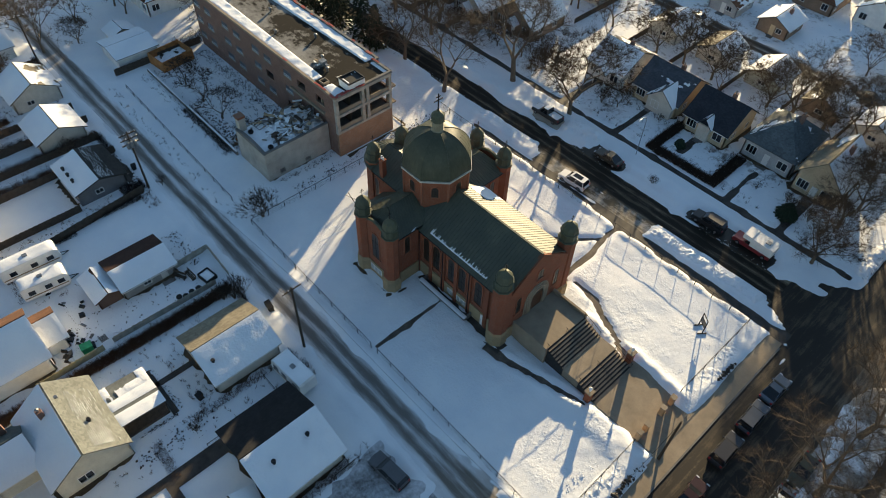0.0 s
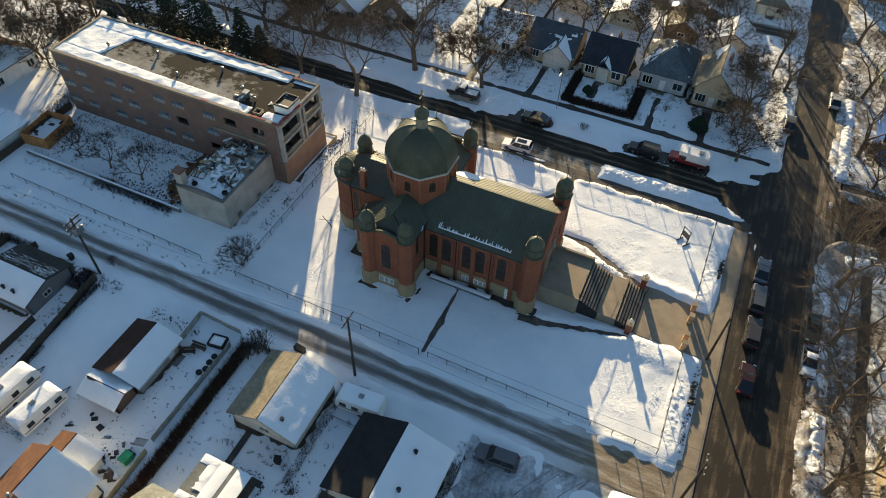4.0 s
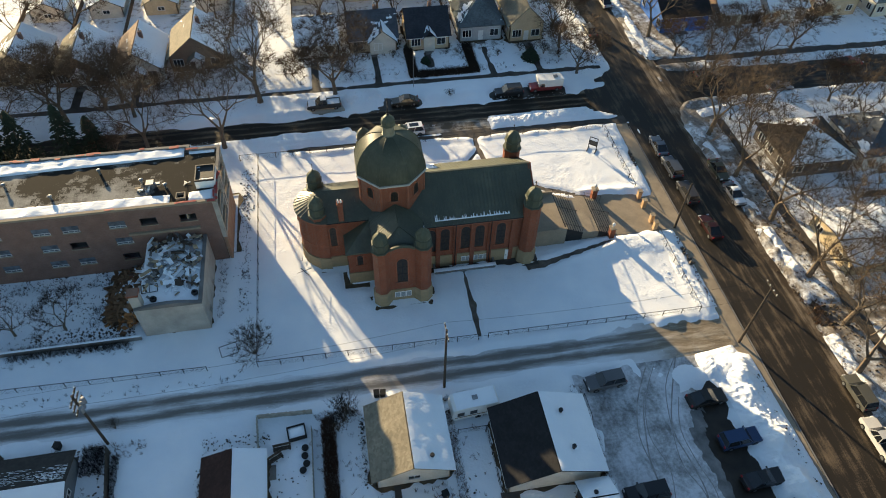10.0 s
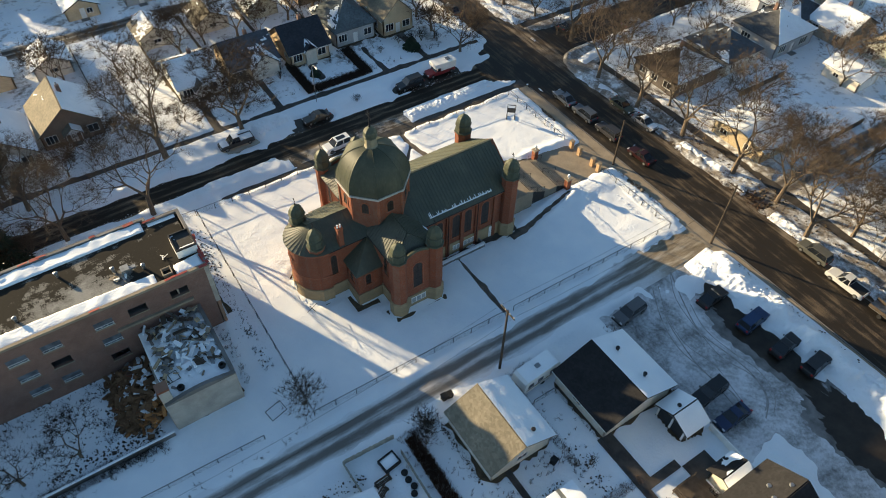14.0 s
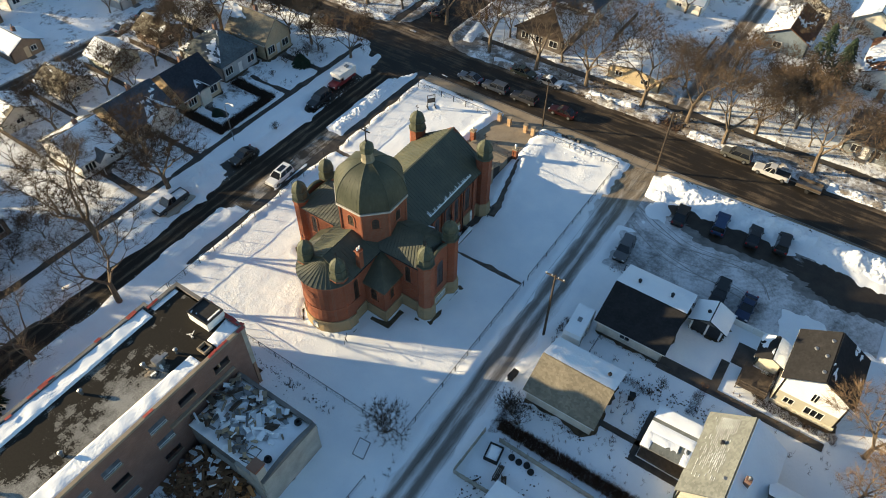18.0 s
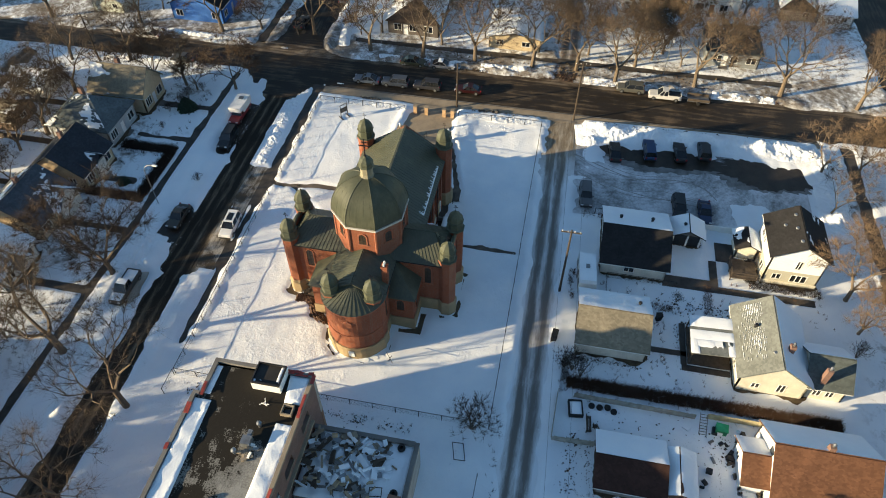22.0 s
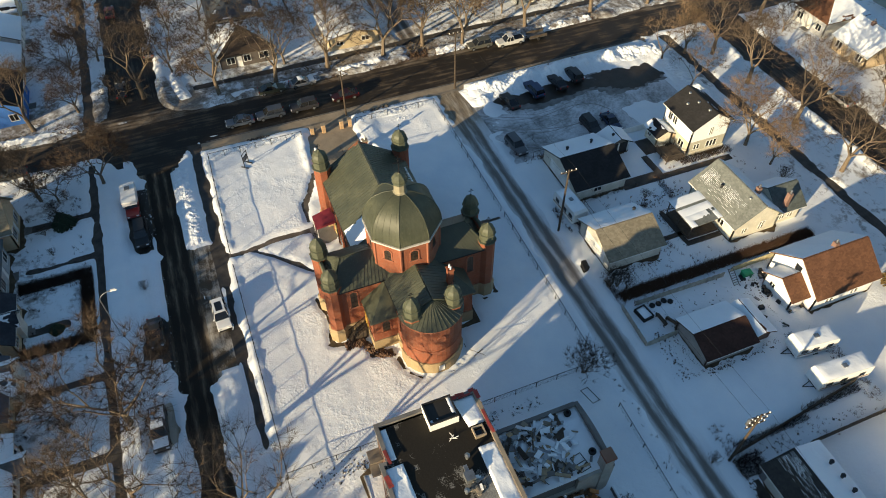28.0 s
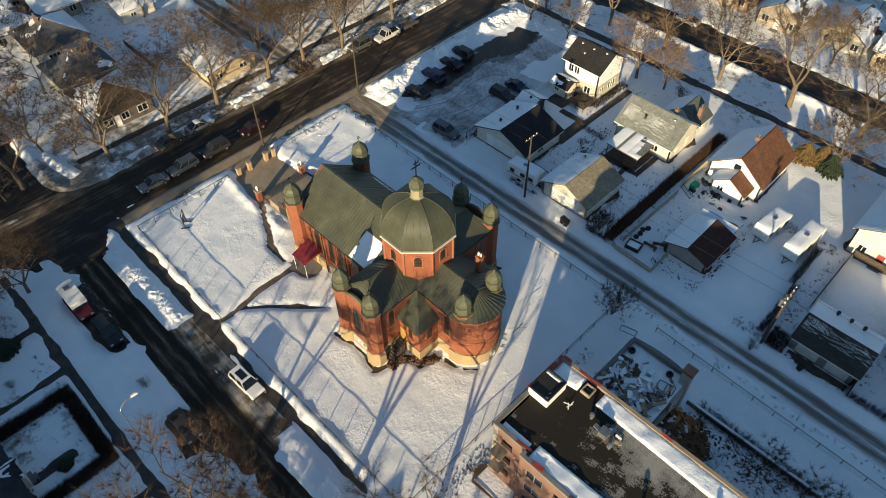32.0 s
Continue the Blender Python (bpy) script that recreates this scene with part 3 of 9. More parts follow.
# ploughed ridges: ends, half width, height
BANKS = [
    (19.5, 23.4, 35.5, 23.5, 1.2, 0.15), (-18, 23.4, -4, 23.4, 0.5, 0.22), (-18, 24.6, -4, 24.6, 0.6, 0.2), (-60, 23.6, -24, 23.6, 0.9, 0.3),
    (-60, 30.6, -11, 30.6, 0.7, 0.4), (-3.0, 31.4, 1.5, 31.4, 0.8, 0.45), (9.8, 31.6, 19.5, 31.6, 0.7, 0.4), (10, 33.8, 34, 33.9, 0.7, 0.3), (-12, 34, 1, 34, 0.6, 0.3), (37.9, -25.6, 38.6, -60.0, 2.4, 0.3), (36.0, -26.4, 38.4, -25.6, 2.2, 0.15), (20, -61.8, 38.0, -62.0, 1.7, 0.25),
    (38.3, 6, 38.0, 16, 0.8, 0.2), (38.3, -5.0, 38.5, -17, 1.1, 0.2), (31, -5.5, 37.5, -5.0, 2.4, 0.3), (30, 5.6, 37, 4.8, 0.6, 0.4), (22, 5.4, 30, 5.2, 0.5, 0.4),
    (20.5, -6.6, 30, -5.2, 0.9, 0.5), (51.8, -60, 51.8, 18, 0.9, 0.35), (-12, 20.2, 36, 20.2, 0.5, 0.25), (14, -18.6, 40, -18.9, 0.7, 0.3), (-18, -18.7, 14, -18.7, 0.6, 0.2),
    (-60, -24.1, 14, -24.1, 0.6, 0.18), (-58, -75, 40, -75, 0.9, 0.45), (51.5, 24, 120, 24, 0.8, 0.4), (51.5, 32.8, 120, 32.8, 0.8, 0.4),
]


def build_ground():
    step = 0.5
    xs = np.concatenate(([-3000, -1200, -500, -260], np.arange(-110, 122.01, step), [260, 500, 1200, 3000]))
    ys = np.concatenate(([-3000, -1200, -500, -260], np.arange(-106, 136.01, step), [260, 500, 1200, 3000]))
    X, Y = np.meshgrid(xs, ys, indexing="ij")
    rng = np.random.default_rng(5)

    def field(scale):
        k = rng.normal(size=(14, 2)) / scale
        p = rng.uniform(0, 6.28, 14)
        return sum(np.sin(a * X + b * Y + c) for (a, b), c in zip(k, p)) / 5.3
    f1, f2, f3, f4 = field(6.0), field(1.8), field(0.6), field(0.25)
    z = 0.20 + 0.05 * f1 + 0.04 * f2 + 0.022 * f3 + 0.008 * f4
    for x0, y0, x1, y1, w, h in BANKS:
        dx, dy = x1 - x0, y1 - y0
        t = np.clip(((X - x0) * dx + (Y - y0) * dy) / (dx * dx + dy * dy), 0, 1)
        d = np.hypot(X - x0 - t * dx, Y - y0 - t * dy) + 0.12 * f2
        z += h * np.clip(1 + 0.25 * f2 + 0.34 * f3 + 0.24 * f4, 0.25, 1.8) * np.exp(-((d / w) ** 2))
    edge = 0.16 * f2 + 0.13 * f3
    for x0, x1, y0, y1 in CLEARED:
        rad = min(1.8, 0.45 * min(x1 - x0, y1 - y0))
        u, v = np.abs(X - (x0 + x1) / 2) - (x1 - x0) / 2 + rad, np.abs(Y - (y0 + y1) / 2) - (y1 - y0) / 2 + rad
        d = np.hypot(np.maximum(u, 0), np.maximum(v, 0)) + np.minimum(np.maximum(u, v), 0) - rad + edge + (0.28 * f1 + 0.22 * f2 if x1 - x0 > 5 and y1 - y0 > 2.4 else 0)
        k = np.clip((d + 0.15) / 0.6, 0, 1)
        z = -0.16 + (z + 0.16) * k * k * (3 - 2 * k)
    for cx, cy, sx, sy, rad in ((42.2, 24.2, -1, -1, 5.5), (44.2, 33.2, -1, 1, 4.5), (50.7, 25.2, 1, -1, 5.5), (50.7, 33.2, 1, 1, 6.0)):
        u, v = sx * (X - cx), sy * (Y - cy)
        d = rad - np.hypot(rad - u, rad - v)
        k = np.clip((d + 0.15 + edge) / 0.6, 0, 1)
        z = np.where((u > -1) & (v > -1) & (u < rad) & (v < rad), -0.16 + (z + 0.16) * k * k * (3 - 2 * k), z)
    z += np.where((X > 49.6) & (X < 53), 0.05 * f3 + 0.05 * f4 + 0.03 * f2, 0)
    for x0, x1, y0, y1 in ((24.0, 35.0, -59.0, -28.0), (19.0, 30, -47, -25.5), (26.0, 42.5, -25.0, -19.0)):
        d = np.maximum(np.maximum(x0 - X, X - x1), np.maximum(y0 - Y, Y - y1)) + 1.0 * f2 + 0.5 * f3 + 0.2 * f4
        k = np.clip((d + 0.4) / 1.6, 0, 1)
        z = -0.06 + (z + 0.06) * k * k * (3 - 2 * k)
    for pts, w in PATHS:
        for (x0, y0), (x1, y1) in zip(pts, pts[1:]):
            dx, dy = x1 - x0, y1 - y0
            t = np.clip(((X - x0) * dx + (Y - y0) * dy) / (dx * dx + dy * dy), 0, 1)
            k = np.clip((np.hypot(X - x0 - t * dx, Y - y0 - t * dy) - w + 0.6 * edge + 0.1) / 0.5, 0, 1)
            z = -0.10 + (z + 0.10) * k
    far = (np.abs(X) > 200) | (np.abs(Y) > 200)
    z[far] = np.maximum(z[far], -0.02)
    nx, ny = X.shape
    me = bpy.data.meshes.new("ground")
    co = np.stack((X, Y, z), -1).reshape(-1, 3).astype(np.float32)
    i = np.arange(nx * ny).reshape(nx, ny)
    quads = np.stack((i[:-1, :-1], i[1:, :-1], i[1:, 1:], i[:-1, 1:]), -1).reshape(-1, 4).astype(np.int32)
    me.vertices.add(len(co))
    me.vertices.foreach_set("co", co.ravel())
    me.loops.add(quads.size)
    me.loops.foreach_set("vertex_index", quads.ravel())
    me.polygons.add(len(quads))
    me.polygons.foreach_set("loop_start", np.arange(0, quads.size, 4, dtype=np.int32))
    me.polygons.foreach_set("use_smooth", np.ones(len(quads), dtype=bool))
    me.update()
    me.validate()
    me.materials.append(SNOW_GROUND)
    return tagged(new("ground", me), "snow-covered ground with trodden and ploughed snow", "ground", kind="structure")


build_ground()


def strip(name, label, material, x0, x1, y0, y1, z, category="road"):
    nx, ny = max(1, int((x1 - x0) / 4)), max(1, int((y1 - y0) / 4))
    bm = bmesh.new()
    v = {(i, j): bm.verts.new((x0 + (x1 - x0) * i / nx, y0 + (y1 - y0) * j / ny, z)) for i in range(nx + 1) for j in range(ny + 1)}
    for i in range(nx):
        for j in range(ny):
            bm.faces.new((v[i, j], v[i + 1, j], v[i + 1, j + 1], v[i, j + 1]))
    return tagged(part(name, bm, material), label, category, kind="structure")


strip("road_north", "wet asphalt street with packed dirty snow and wheel tracks", STREET, -300, 300, 22.6, 33.4, 0.0)
strip("road_east", "dark wet asphalt street with slushy edges", ROAD_Y, 41.2, 52.6, -300, 300, 0.006)
strip("crossing", "dark wet asphalt crossing with brown slush", ROAD_Y, 37.0, 57.0, 21.0, 36.0, 0.009)
strip("road_north_east", "dark wet asphalt street with slushy edges", ROAD_X, 57.0, 300, 23.0, 34.4, 0.006)
strip("lane", "snow-packed back lane with two dark wheel tracks", ALLEY, -300, 41.2, -24.0, -18.4, 0.012)
strip("lane_across", "snow-packed back lane between hedges and yards", ALLEY_EAST, 52.6, 300, -23.2, -18.8, 0.012)
strip("road_south", "shaded asphalt street with dirty snow", ROAD_X, -300, 300, -85, -75, 0.003)
strip("lane_north", "snow-packed back lane behind the houses", ALLEY_NORTH, -300, 41.2, 74.8, 80.2, 0.012)
strip("pavement_church", "damp pavement strip beside the church fence", WALKWAY, -60, 41.4, 20.3, 22.4, 0.03, "pavement")
strip("pavement_street_side", "cleared concrete pavement beside the street", CONCRETE, 39.0, 41.2, -64, 20.3, 0.04, "pavement")
strip("pavement_north", "damp cleared pavement before the houses", WALKWAY, -200, 41.2, 35.6, 37.7, 0.03, "pavement")
strip("pavement_south", "damp cleared pavement before the houses", WALKWAY, -200, 41, -67.4, -65.2, 0.03, "pavement")
strip("pavement_far_side", "slushy pavement under the street trees", WALKWAY, 56.0, 58.0, -64, 19.5, 0.03, "pavement")
strip("pavement_north_east", "damp cleared pavement before the houses", WALKWAY, 52.6, 200, 35.6, 37.7, 0.03, "pavement")
strip("driveway", "mottled brown slush where cars cross the kerb", SLUSH, -2.2, 19.0, 22.4, 24.9, 0.016)
strip("parking_bay", "wet asphalt cleared round parked cars", WET, 0.0, 10.0, 29.4, 33.6, 0.02)
strip("parking_bay", "wet asphalt cleared round parked cars", WET, 19.6, 34.5, 29.4, 33.0, 0.02)
strip("parking_lot", "icy parking area with dark wheel ruts", LOT, 18.0, 37.5, -58.5, -24.0, 0.018, "parking")


def blob(name, label, material, x, y, rx, ry, z, seed, category):
    rn = random.Random(seed)
    ph = [rn.uniform(0, 6.28) for _ in range(4)]
    bm = bmesh.new()
    pts = []
    for k in range(300):
        a = 2 * math.pi * k / 300
        r = 1 + 0.10 * math.sin(2 * a + ph[0]) + 0.07 * math.sin(5 * a + ph[1]) + 0.05 * math.sin(11 * a + ph[2]) + 0.04 * math.sin(23 * a + ph[3]) + 0.025 * math.sin(47 * a + ph[1]) + rn.uniform(-0.025, 0.025)
        pts.append(bm.verts.new((x + rx * r * math.cos(a), y + ry * r * math.sin(a), z)))
    bm.faces.new(pts)
    return tagged(part(name, bm, material), label, category, kind="structure")


blob("lot_slush", "half-melted grey ice round the wet patches", LOT_SLUSH, 32.0, -52.8, 3.9, 8.6, 0.021, 7, "parking")
blob("lot_slush", "half-melted grey ice round the wet patches", LOT_SLUSH, 33.2, -37.0, 3.6, 10.8, 0.0225, 8, "parking")
blob("lot_patch", "dark wet asphalt patch in the parking area", WET, 32.0, -53.0, 3.2, 7.5, 0.024, 1, "parking")
blob("lot_patch", "dark wet asphalt under the parked row", WET, 33.4, -37.0, 2.9, 9.8, 0.027, 2, "parking")
strip("footpath", "dark trodden path through the snow", TROD, 8.0, 9.1, -17.2, -7.0, 0.03, "path")
strip("footpath", "dark wet path along the church wall", WALKWAY, 3.6, 18.8, -7.0, -5.2, 0.03, "path")


def ribbon(name, label, material, pts, half, z, category="path"):
    bm = bmesh.new()
    rows = []
    for k, p in enumerate(pts):
        a, b = Vector(pts[max(k - 1, 0)]), Vector(pts[min(k + 1, len(pts) - 1)])
        d = (b - a).normalized()
        rows.append([bm.verts.new((p[0] - s * d.y * half, p[1] + s * d.x * half, z)) for s in (-1, 1)])
    for a, b in zip(rows, rows[1:]):
        bm.faces.new((a[0], b[0], b[1], a[1]))
    return tagged(part(name, bm, material), label, category, kind="structure")


for k, (pts, w) in enumerate(PATHS):
    ribbon("footpath", "dark wet path trodden through the snow" if k < 4 else "thawed brown earth along the church wall", TROD if k < 4 else EARTH, pts, w + 0.5, 0.022 + 0.003 * k)
RUT = plain("wheel_rut_ice", (0.27, 0.26, 0.255), 0.7, var=0.4, scale=1.0)
rr_ = random.Random(31)
for k in range(6):
    off, tail = rr_.uniform(-3.2, 3.0), rr_.uniform(0.6, 1.3)
    key = [Vector(p) for p in ((30.2 + 0.8 * off, -23.8), (27.4 + 0.9 * off, -28.5 + rr_.uniform(-1, 1)), (26.0 + 0.9 * off, -33.0), (26.2 + 1.0 * off + rr_.uniform(-0.8, 0.8), -37.0), (26.4 + 1.1 * off, -40.5), (25.6 + 0.9 * off, -43.0 - 0.4 * off), (23.6 + 0.3 * off, -44.4 - 0.8 * off * tail))]
    pts = []
    for i in range(len(key) - 1):
        p0, p1, p2, p3 = key[max(i - 1, 0)], key[i], key[i + 1], key[min(i + 2, len(key) - 1)]
        for t in (0, 0.25, 0.5, 0.75):
            pts.append(tuple(0.5 * (2 * p1 + (p2 - p0) * t + (2 * p0 - 5 * p1 + 4 * p2 - p3) * t * t + (3 * p1 - p0 - 3 * p2 + p3) * t ** 3)))
    ribbon("wheel_rut", "dark wheel rut curving across the icy lot", RUT, pts[rr_.randrange(0, 5):len(pts) - rr_.randrange(0, 5)], rr_.uniform(0.04, 0.10), 0.0188 + 0.0002 * k, "parking")
strip("footpath", "cleared concrete by the side door", CONCRETE_GREY, 12.6, 18.0, 5.0, 8.8, 0.03, "path")
strip("church_walk", "cleared concrete walk from the steps to the street", CONCRETE, 26.0, 39.1, -3.5, 4.9, 0.045, "path")
for hx in (-48.0, -38.6, 2.2, 22.6, 31.0, 12.0, -8.7):
    strip("footpath", "dark cleared path to a front door", WALKWAY, hx - 0.7, hx + 0.7, 37.6, 46.5, 0.025, "path")
strip("curb", "concrete kerb beside the street", CONCRETE_GREY, 41.2, 41.4, -300, 19.5, 0.10, "kerb")
strip("verge", "brown slush ridges along the street edge", GRAVEL_Y, 49.6, 52.9, -120, 120, 0.03, "verge")

# ---- the church ----
church = thing("church", "red brick domed church with green metal roofs and octagonal turrets", "church")


def rib_lines(bm, quad, n, h=0.045, w=0.05):
    """Standing seams running up a roof quad (eave a, b then ridge c, d)."""
    a, b, c, d = [Vector(p) for p in quad]
    nrm = (b - a).cross(d - a).normalized()
    side = (b - a).normalized() * w / 2
    for i in range(n + 1):
        s = i / n
        p, q = a.lerp(b, s), d.lerp(c, s)
        hexa(bm, [p - side, p + side, q + side, q - side, p - side + nrm * h, p + side + nrm * h, q + side + nrm * h, q - side + nrm * h])


def metal_roof(name, quad, n, thick=0.12):
    bm = bmesh.new()
    slab(bm, quad, thick)
    r = part(name, bm, GREEN_METAL, church)
    bm = bmesh.new()
    q = [Vector(p) for p in quad]
    up = (q[1] - q[0]).cross(q[3] - q[0]).normalized() * thick
    rib_lines(bm, [p + up for p in q], n)
    part("seams", bm, GREEN_METAL, r)["kind"] = "stuff"
    return r


def arch_window(m, u, w, z0, z1, glass=None, trim=None):
    """A round-headed window: deep dark pane and a projecting brick surround, in a wall whose face is y = 0 of m."""
    r = w / 2
    zs = z1 - r
    arc = [(u + r * math.cos(a), zs + r * math.sin(a)) for a in [math.pi * k / 8 for k in range(9)]]
    out = [(u + (r + 0.16) * math.cos(a), zs + (r + 0.16) * math.sin(a)) for a in [math.pi * k / 8 for k in range(9)]]
    inner = [(u + r, z0), *arc, (u - r, z0)]
    outer = [(u + r + 0.16, z0), *out, (u - r - 0.16, z0)]
    bm = bmesh.new()
    rows = [[bm.verts.new((p[0], y, p[1])) for p in pts] for pts, y in ((inner, 0.05), (inner, -0.07), (outer, -0.07), (outer, 0.05))]
    for a, b in zip(rows, rows[1:]):
        for i in range(len(a) - 1):
            bm.faces.new((a[i], a[i + 1], b[i + 1], b[i]))
    box(bm, u - r - 0.22, u + r + 0.22, -0.12, 0.04, z0 - 0.14, z0)
    bm.transform(m)
    w_ob = part("window", bm, trim or BRICK_BAND, church)
    bm = bmesh.new()
    bm.faces.new([bm.verts.new((p[0], -0.02, p[1])) for p in inner])
    bm.transform(m)
    part("pane", bm, glass or STAINED, w_ob)
    bm = bmesh.new()
    box(bm, u - 0.03, u + 0.03, -0.045, -0.025, z0, z1)
    for k in (0.35, 0.65):
        box(bm, u - r, u + r, -0.045, -0.025, z0 + (z1 - z0) * k - 0.02, z0 + (z1 - z0) * k + 0.02)
    bm.transform(m)
    part("muntin", bm, DARK, w_ob)
    return w_ob


def wall_block(name, x0, x1, y0, y1, z1, base=2.2, material=None):
    part(name, B((x0, x1, y0, y1, base, z1)), material or BRICK, church)
    part("base_course", B((x0 - 0.12, x1 + 0.12, y0 - 0.12, y1 + 0.12, -0.3, base)), STONE, church)


# nave
wall_block("nave_wall", 2.0, 18.0, -5.3, 5.3, 8.35)
bm = bmesh.new()
hexa(bm, [(17.55, -5.3, 8.35), (18.0, -5.3, 8.35), (18.0, 5.3, 8.35), (17.55, 5.3, 8.35), (17.55, -0.05, 12.15), (18.0, -0.05, 12.15), (18.0, 0.05, 12.15), (17.55, 0.05, 12.15)])
part("gable_wall", bm, BRICK, church)
for s in (-1, 1):
    q = [(2.0, -5.75, 8.2), (17.75, -5.75, 8.2), (17.75, 0, 12.0), (2.0, 0, 12.0)]
    if s > 0:
        q = [(17.75, 5.75, 8.2), (2.0, 5.75, 8.2), (2.0, 0, 12.0), (17.75, 0, 12.0)]
    metal_roof("nave_roof", q, 34)
part("ridge_cap", B((3.5, 17.8, -0.12, 0.12, 12.02, 12.2)), GREEN_METAL, church)
for s in (-1, 1):
    part("eaves_cornice", B((3.0, 17.0, min(s * 5.3, s * 5.6), max(s * 5.3, s * 5.6), 7.75, 8.2)), BRICK_BAND, church)
    for x in (2.9, 5.2, 7.45, 9.72, 12.05, 15.0):
        part("buttress", B((x - 0.28, x + 0.28, min(s * 5.3, s * 5.55), max(s * 5.3, s * 5.55), 0, 7.6)), BRICK, church)
    m = pose(0, -5.3, 0) if s < 0 else pose(0, 5.3, 0, 0, 0, 180)
    for x in (4.3, 6.1, 8.8, 10.65, 13.45):
        arch_window(m, x if s < 0 else -x, 1.2, 3.15, 7.2)
    mb = pose(0, -5.42, 0) if s < 0 else pose(0, 5.42, 0, 0, 0, 180)
    for i in range(3):
        x = 8.9 + 1.2 * i
        u = x if s < 0 else -x
        bm = B((u - 0.55, u + 0.55, -0.05, 0.03, 0.75, 1.65))
        bm.transform(mb)
        w = part("window", bm, WHITE, church)
        for k in (-0.27, 0.27):
            bm = B((u + k - 0.22, u + k + 0.22, -0.065, -0.045, 0.82, 1.58))
            bm.transform(mb)
            part("pane", bm, FROSTED, w)
door = part("side_door", B((14.3, 15.2, -5.5, -5.38, 0.1, 2.0)), WHITE, church, "white side door at ground level")
part("door_handle", B((14.4, 14.48, -5.56, -5.5, 1.0, 1.1)), STEEL, door)

for s in (-1, 1):
    bm = bmesh.new()
    tube(bm, (3.4, s * 5.78, 8.2), (16.2, s * 5.78, 8.2), 0.09, n=5)
    part("gutter", bm, IRON, church)
    bm = bmesh.new()
    tube(bm, (-8.6, s * 3.64, 8.6), (-3.4, s * 3.64, 8.6), 0.08, n=5)
    part("gutter", bm, IRON, church)
    for x in (3.15, 7.45, 12.05):
        bm = bmesh.new()
        tube(bm, (x, s * 5.62, 0.3), (x, s * 5.62, 8.15), 0.055, n=6)
        part("downpipe", bm, IRON, church)

# transepts
for s in (-1, 1):
    y0, y1 = (-10.0, -4.0) if s < 0 else (4.0, 10.0)
    wall_block("transept_wall", -2.95, 2.95, y0, y1, 8.9)
    ye = s * 10.05
    bm = bmesh.new()
    ya, yb = min(ye, ye - s * 0.4), max(ye, ye - s * 0.4)
    for k in range(10):
        u, v = k / 10, (k + 1) / 10
        xa, xb = -2.2 + 4.4 * u, -2.2 + 4.4 * v
        ta, tb = 8.95 + 0.95 * math.sin(math.pi * u), 8.95 + 0.95 * math.sin(math.pi * v)
        hexa(bm, [(xa, ya, 8.9), (xb, ya, 8.9), (xb, yb, 8.9), (xa, yb, 8.9), (xa, ya, ta), (xb, ya, tb), (xb, yb, tb), (xa, yb, ta)])
    bmesh.ops.remove_doubles(bm, verts=bm.verts, dist=0.0005)
    part("bowed_parapet", bm, BRICK, church)
    bm = bmesh.new()
    sweep(bm, [(-2.2 + 4.4 * k / 14, (ya + yb) / 2, 8.98 + 0.95 * math.sin(math.pi * k / 14)) for k in range(15)], 0.24, 6)
    part("parapet_coping", bm, CUPOLA, church)
    for w in (-1, 1):
        a, b = (s * 9.75, s * 1.5)
        q = [(w * 3.2, a, 8.75), (w * 3.2, b, 8.75), (0, b, 11.0), (0, s * 7.7, 11.0)]
        if (Vector(q[1]) - Vector(q[0])).cross(Vector(q[3]) - Vector(q[0])).z < 0:
            q = [q[1], q[0], q[3], q[2]]
        metal_roof("transept_roof", q, 18)
        bm = bmesh.new()
        tube(bm, (w * 3.24, a, 8.74), (w * 3.24, s * 3.6, 8.74), 0.09, n=5)
        part("gutter", bm, IRON, church)
    q = [(-3.2, s * 9.75, 8.75), (3.2, s * 9.75, 8.75), (0.01, s * 7.7, 11.0), (-0.01, s * 7.7, 11.0)]
    metal_roof("transept_hip", q if s < 0 else [q[1], q[0], q[3], q[2]], 12)
    m = pose(0, -10.0, 0) if s < 0 else pose(0, 10.0, 0, 0, 0, 180)
    arch_window(m, 0, 1.3, 3.6, 7.9)
    mb = pose(0, -10.12, 0) if s < 0 else pose(0, 10.12, 0, 0, 0, 180)
    bm = B((-1.05, 1.05, -0.05, 0.03, 0.8, 1.8))
    bm.transform(mb)
    w_ob = part("window", bm, WHITE, church)
    for k in (-0.7, 0, 0.7):
        bm = B((k - 0.28, k + 0.28, -0.065, -0.045, 0.88, 1.72))
        bm.transform(mb)
        part("pane", bm, FROSTED, w_ob)
    for w in (-1, 1):
        m2 = pose(w * 2.95, 0, 0, 0, 0, 90 * w)
        arch_window(m2, w * s * 7.4, 0.8, 5.2, 8.0)

# choir and round apse
wall_block("choir_wall", -9.4, -2.0, -3.3, 3.3, 8.75)
for s in (-1, 1):
    q = [(-9.3, -3.6, 8.6), (-2.0, -3.6, 8.6), (-2.0, 0, 10.7), (-9.3, 0, 10.7)]
    if s > 0:
        q = [(-2.0, 3.6, 8.6), (-9.3, 3.6, 8.6), (-9.3, 0, 10.7), (-2.0, 0, 10.7)]
    metal_roof("choir_roof", q, 16)
ARC = [math.pi / 2 + math.pi * k / 20 for k in range(21)]


def apse(name, r, z0, z1, material):
    bm = bmesh.new()
    prism(bm, [(-8.6 + 0.05 + r * math.cos(a), r * math.sin(a)) for a in ARC], z0, z1)
    return part(name, bm, material, church)


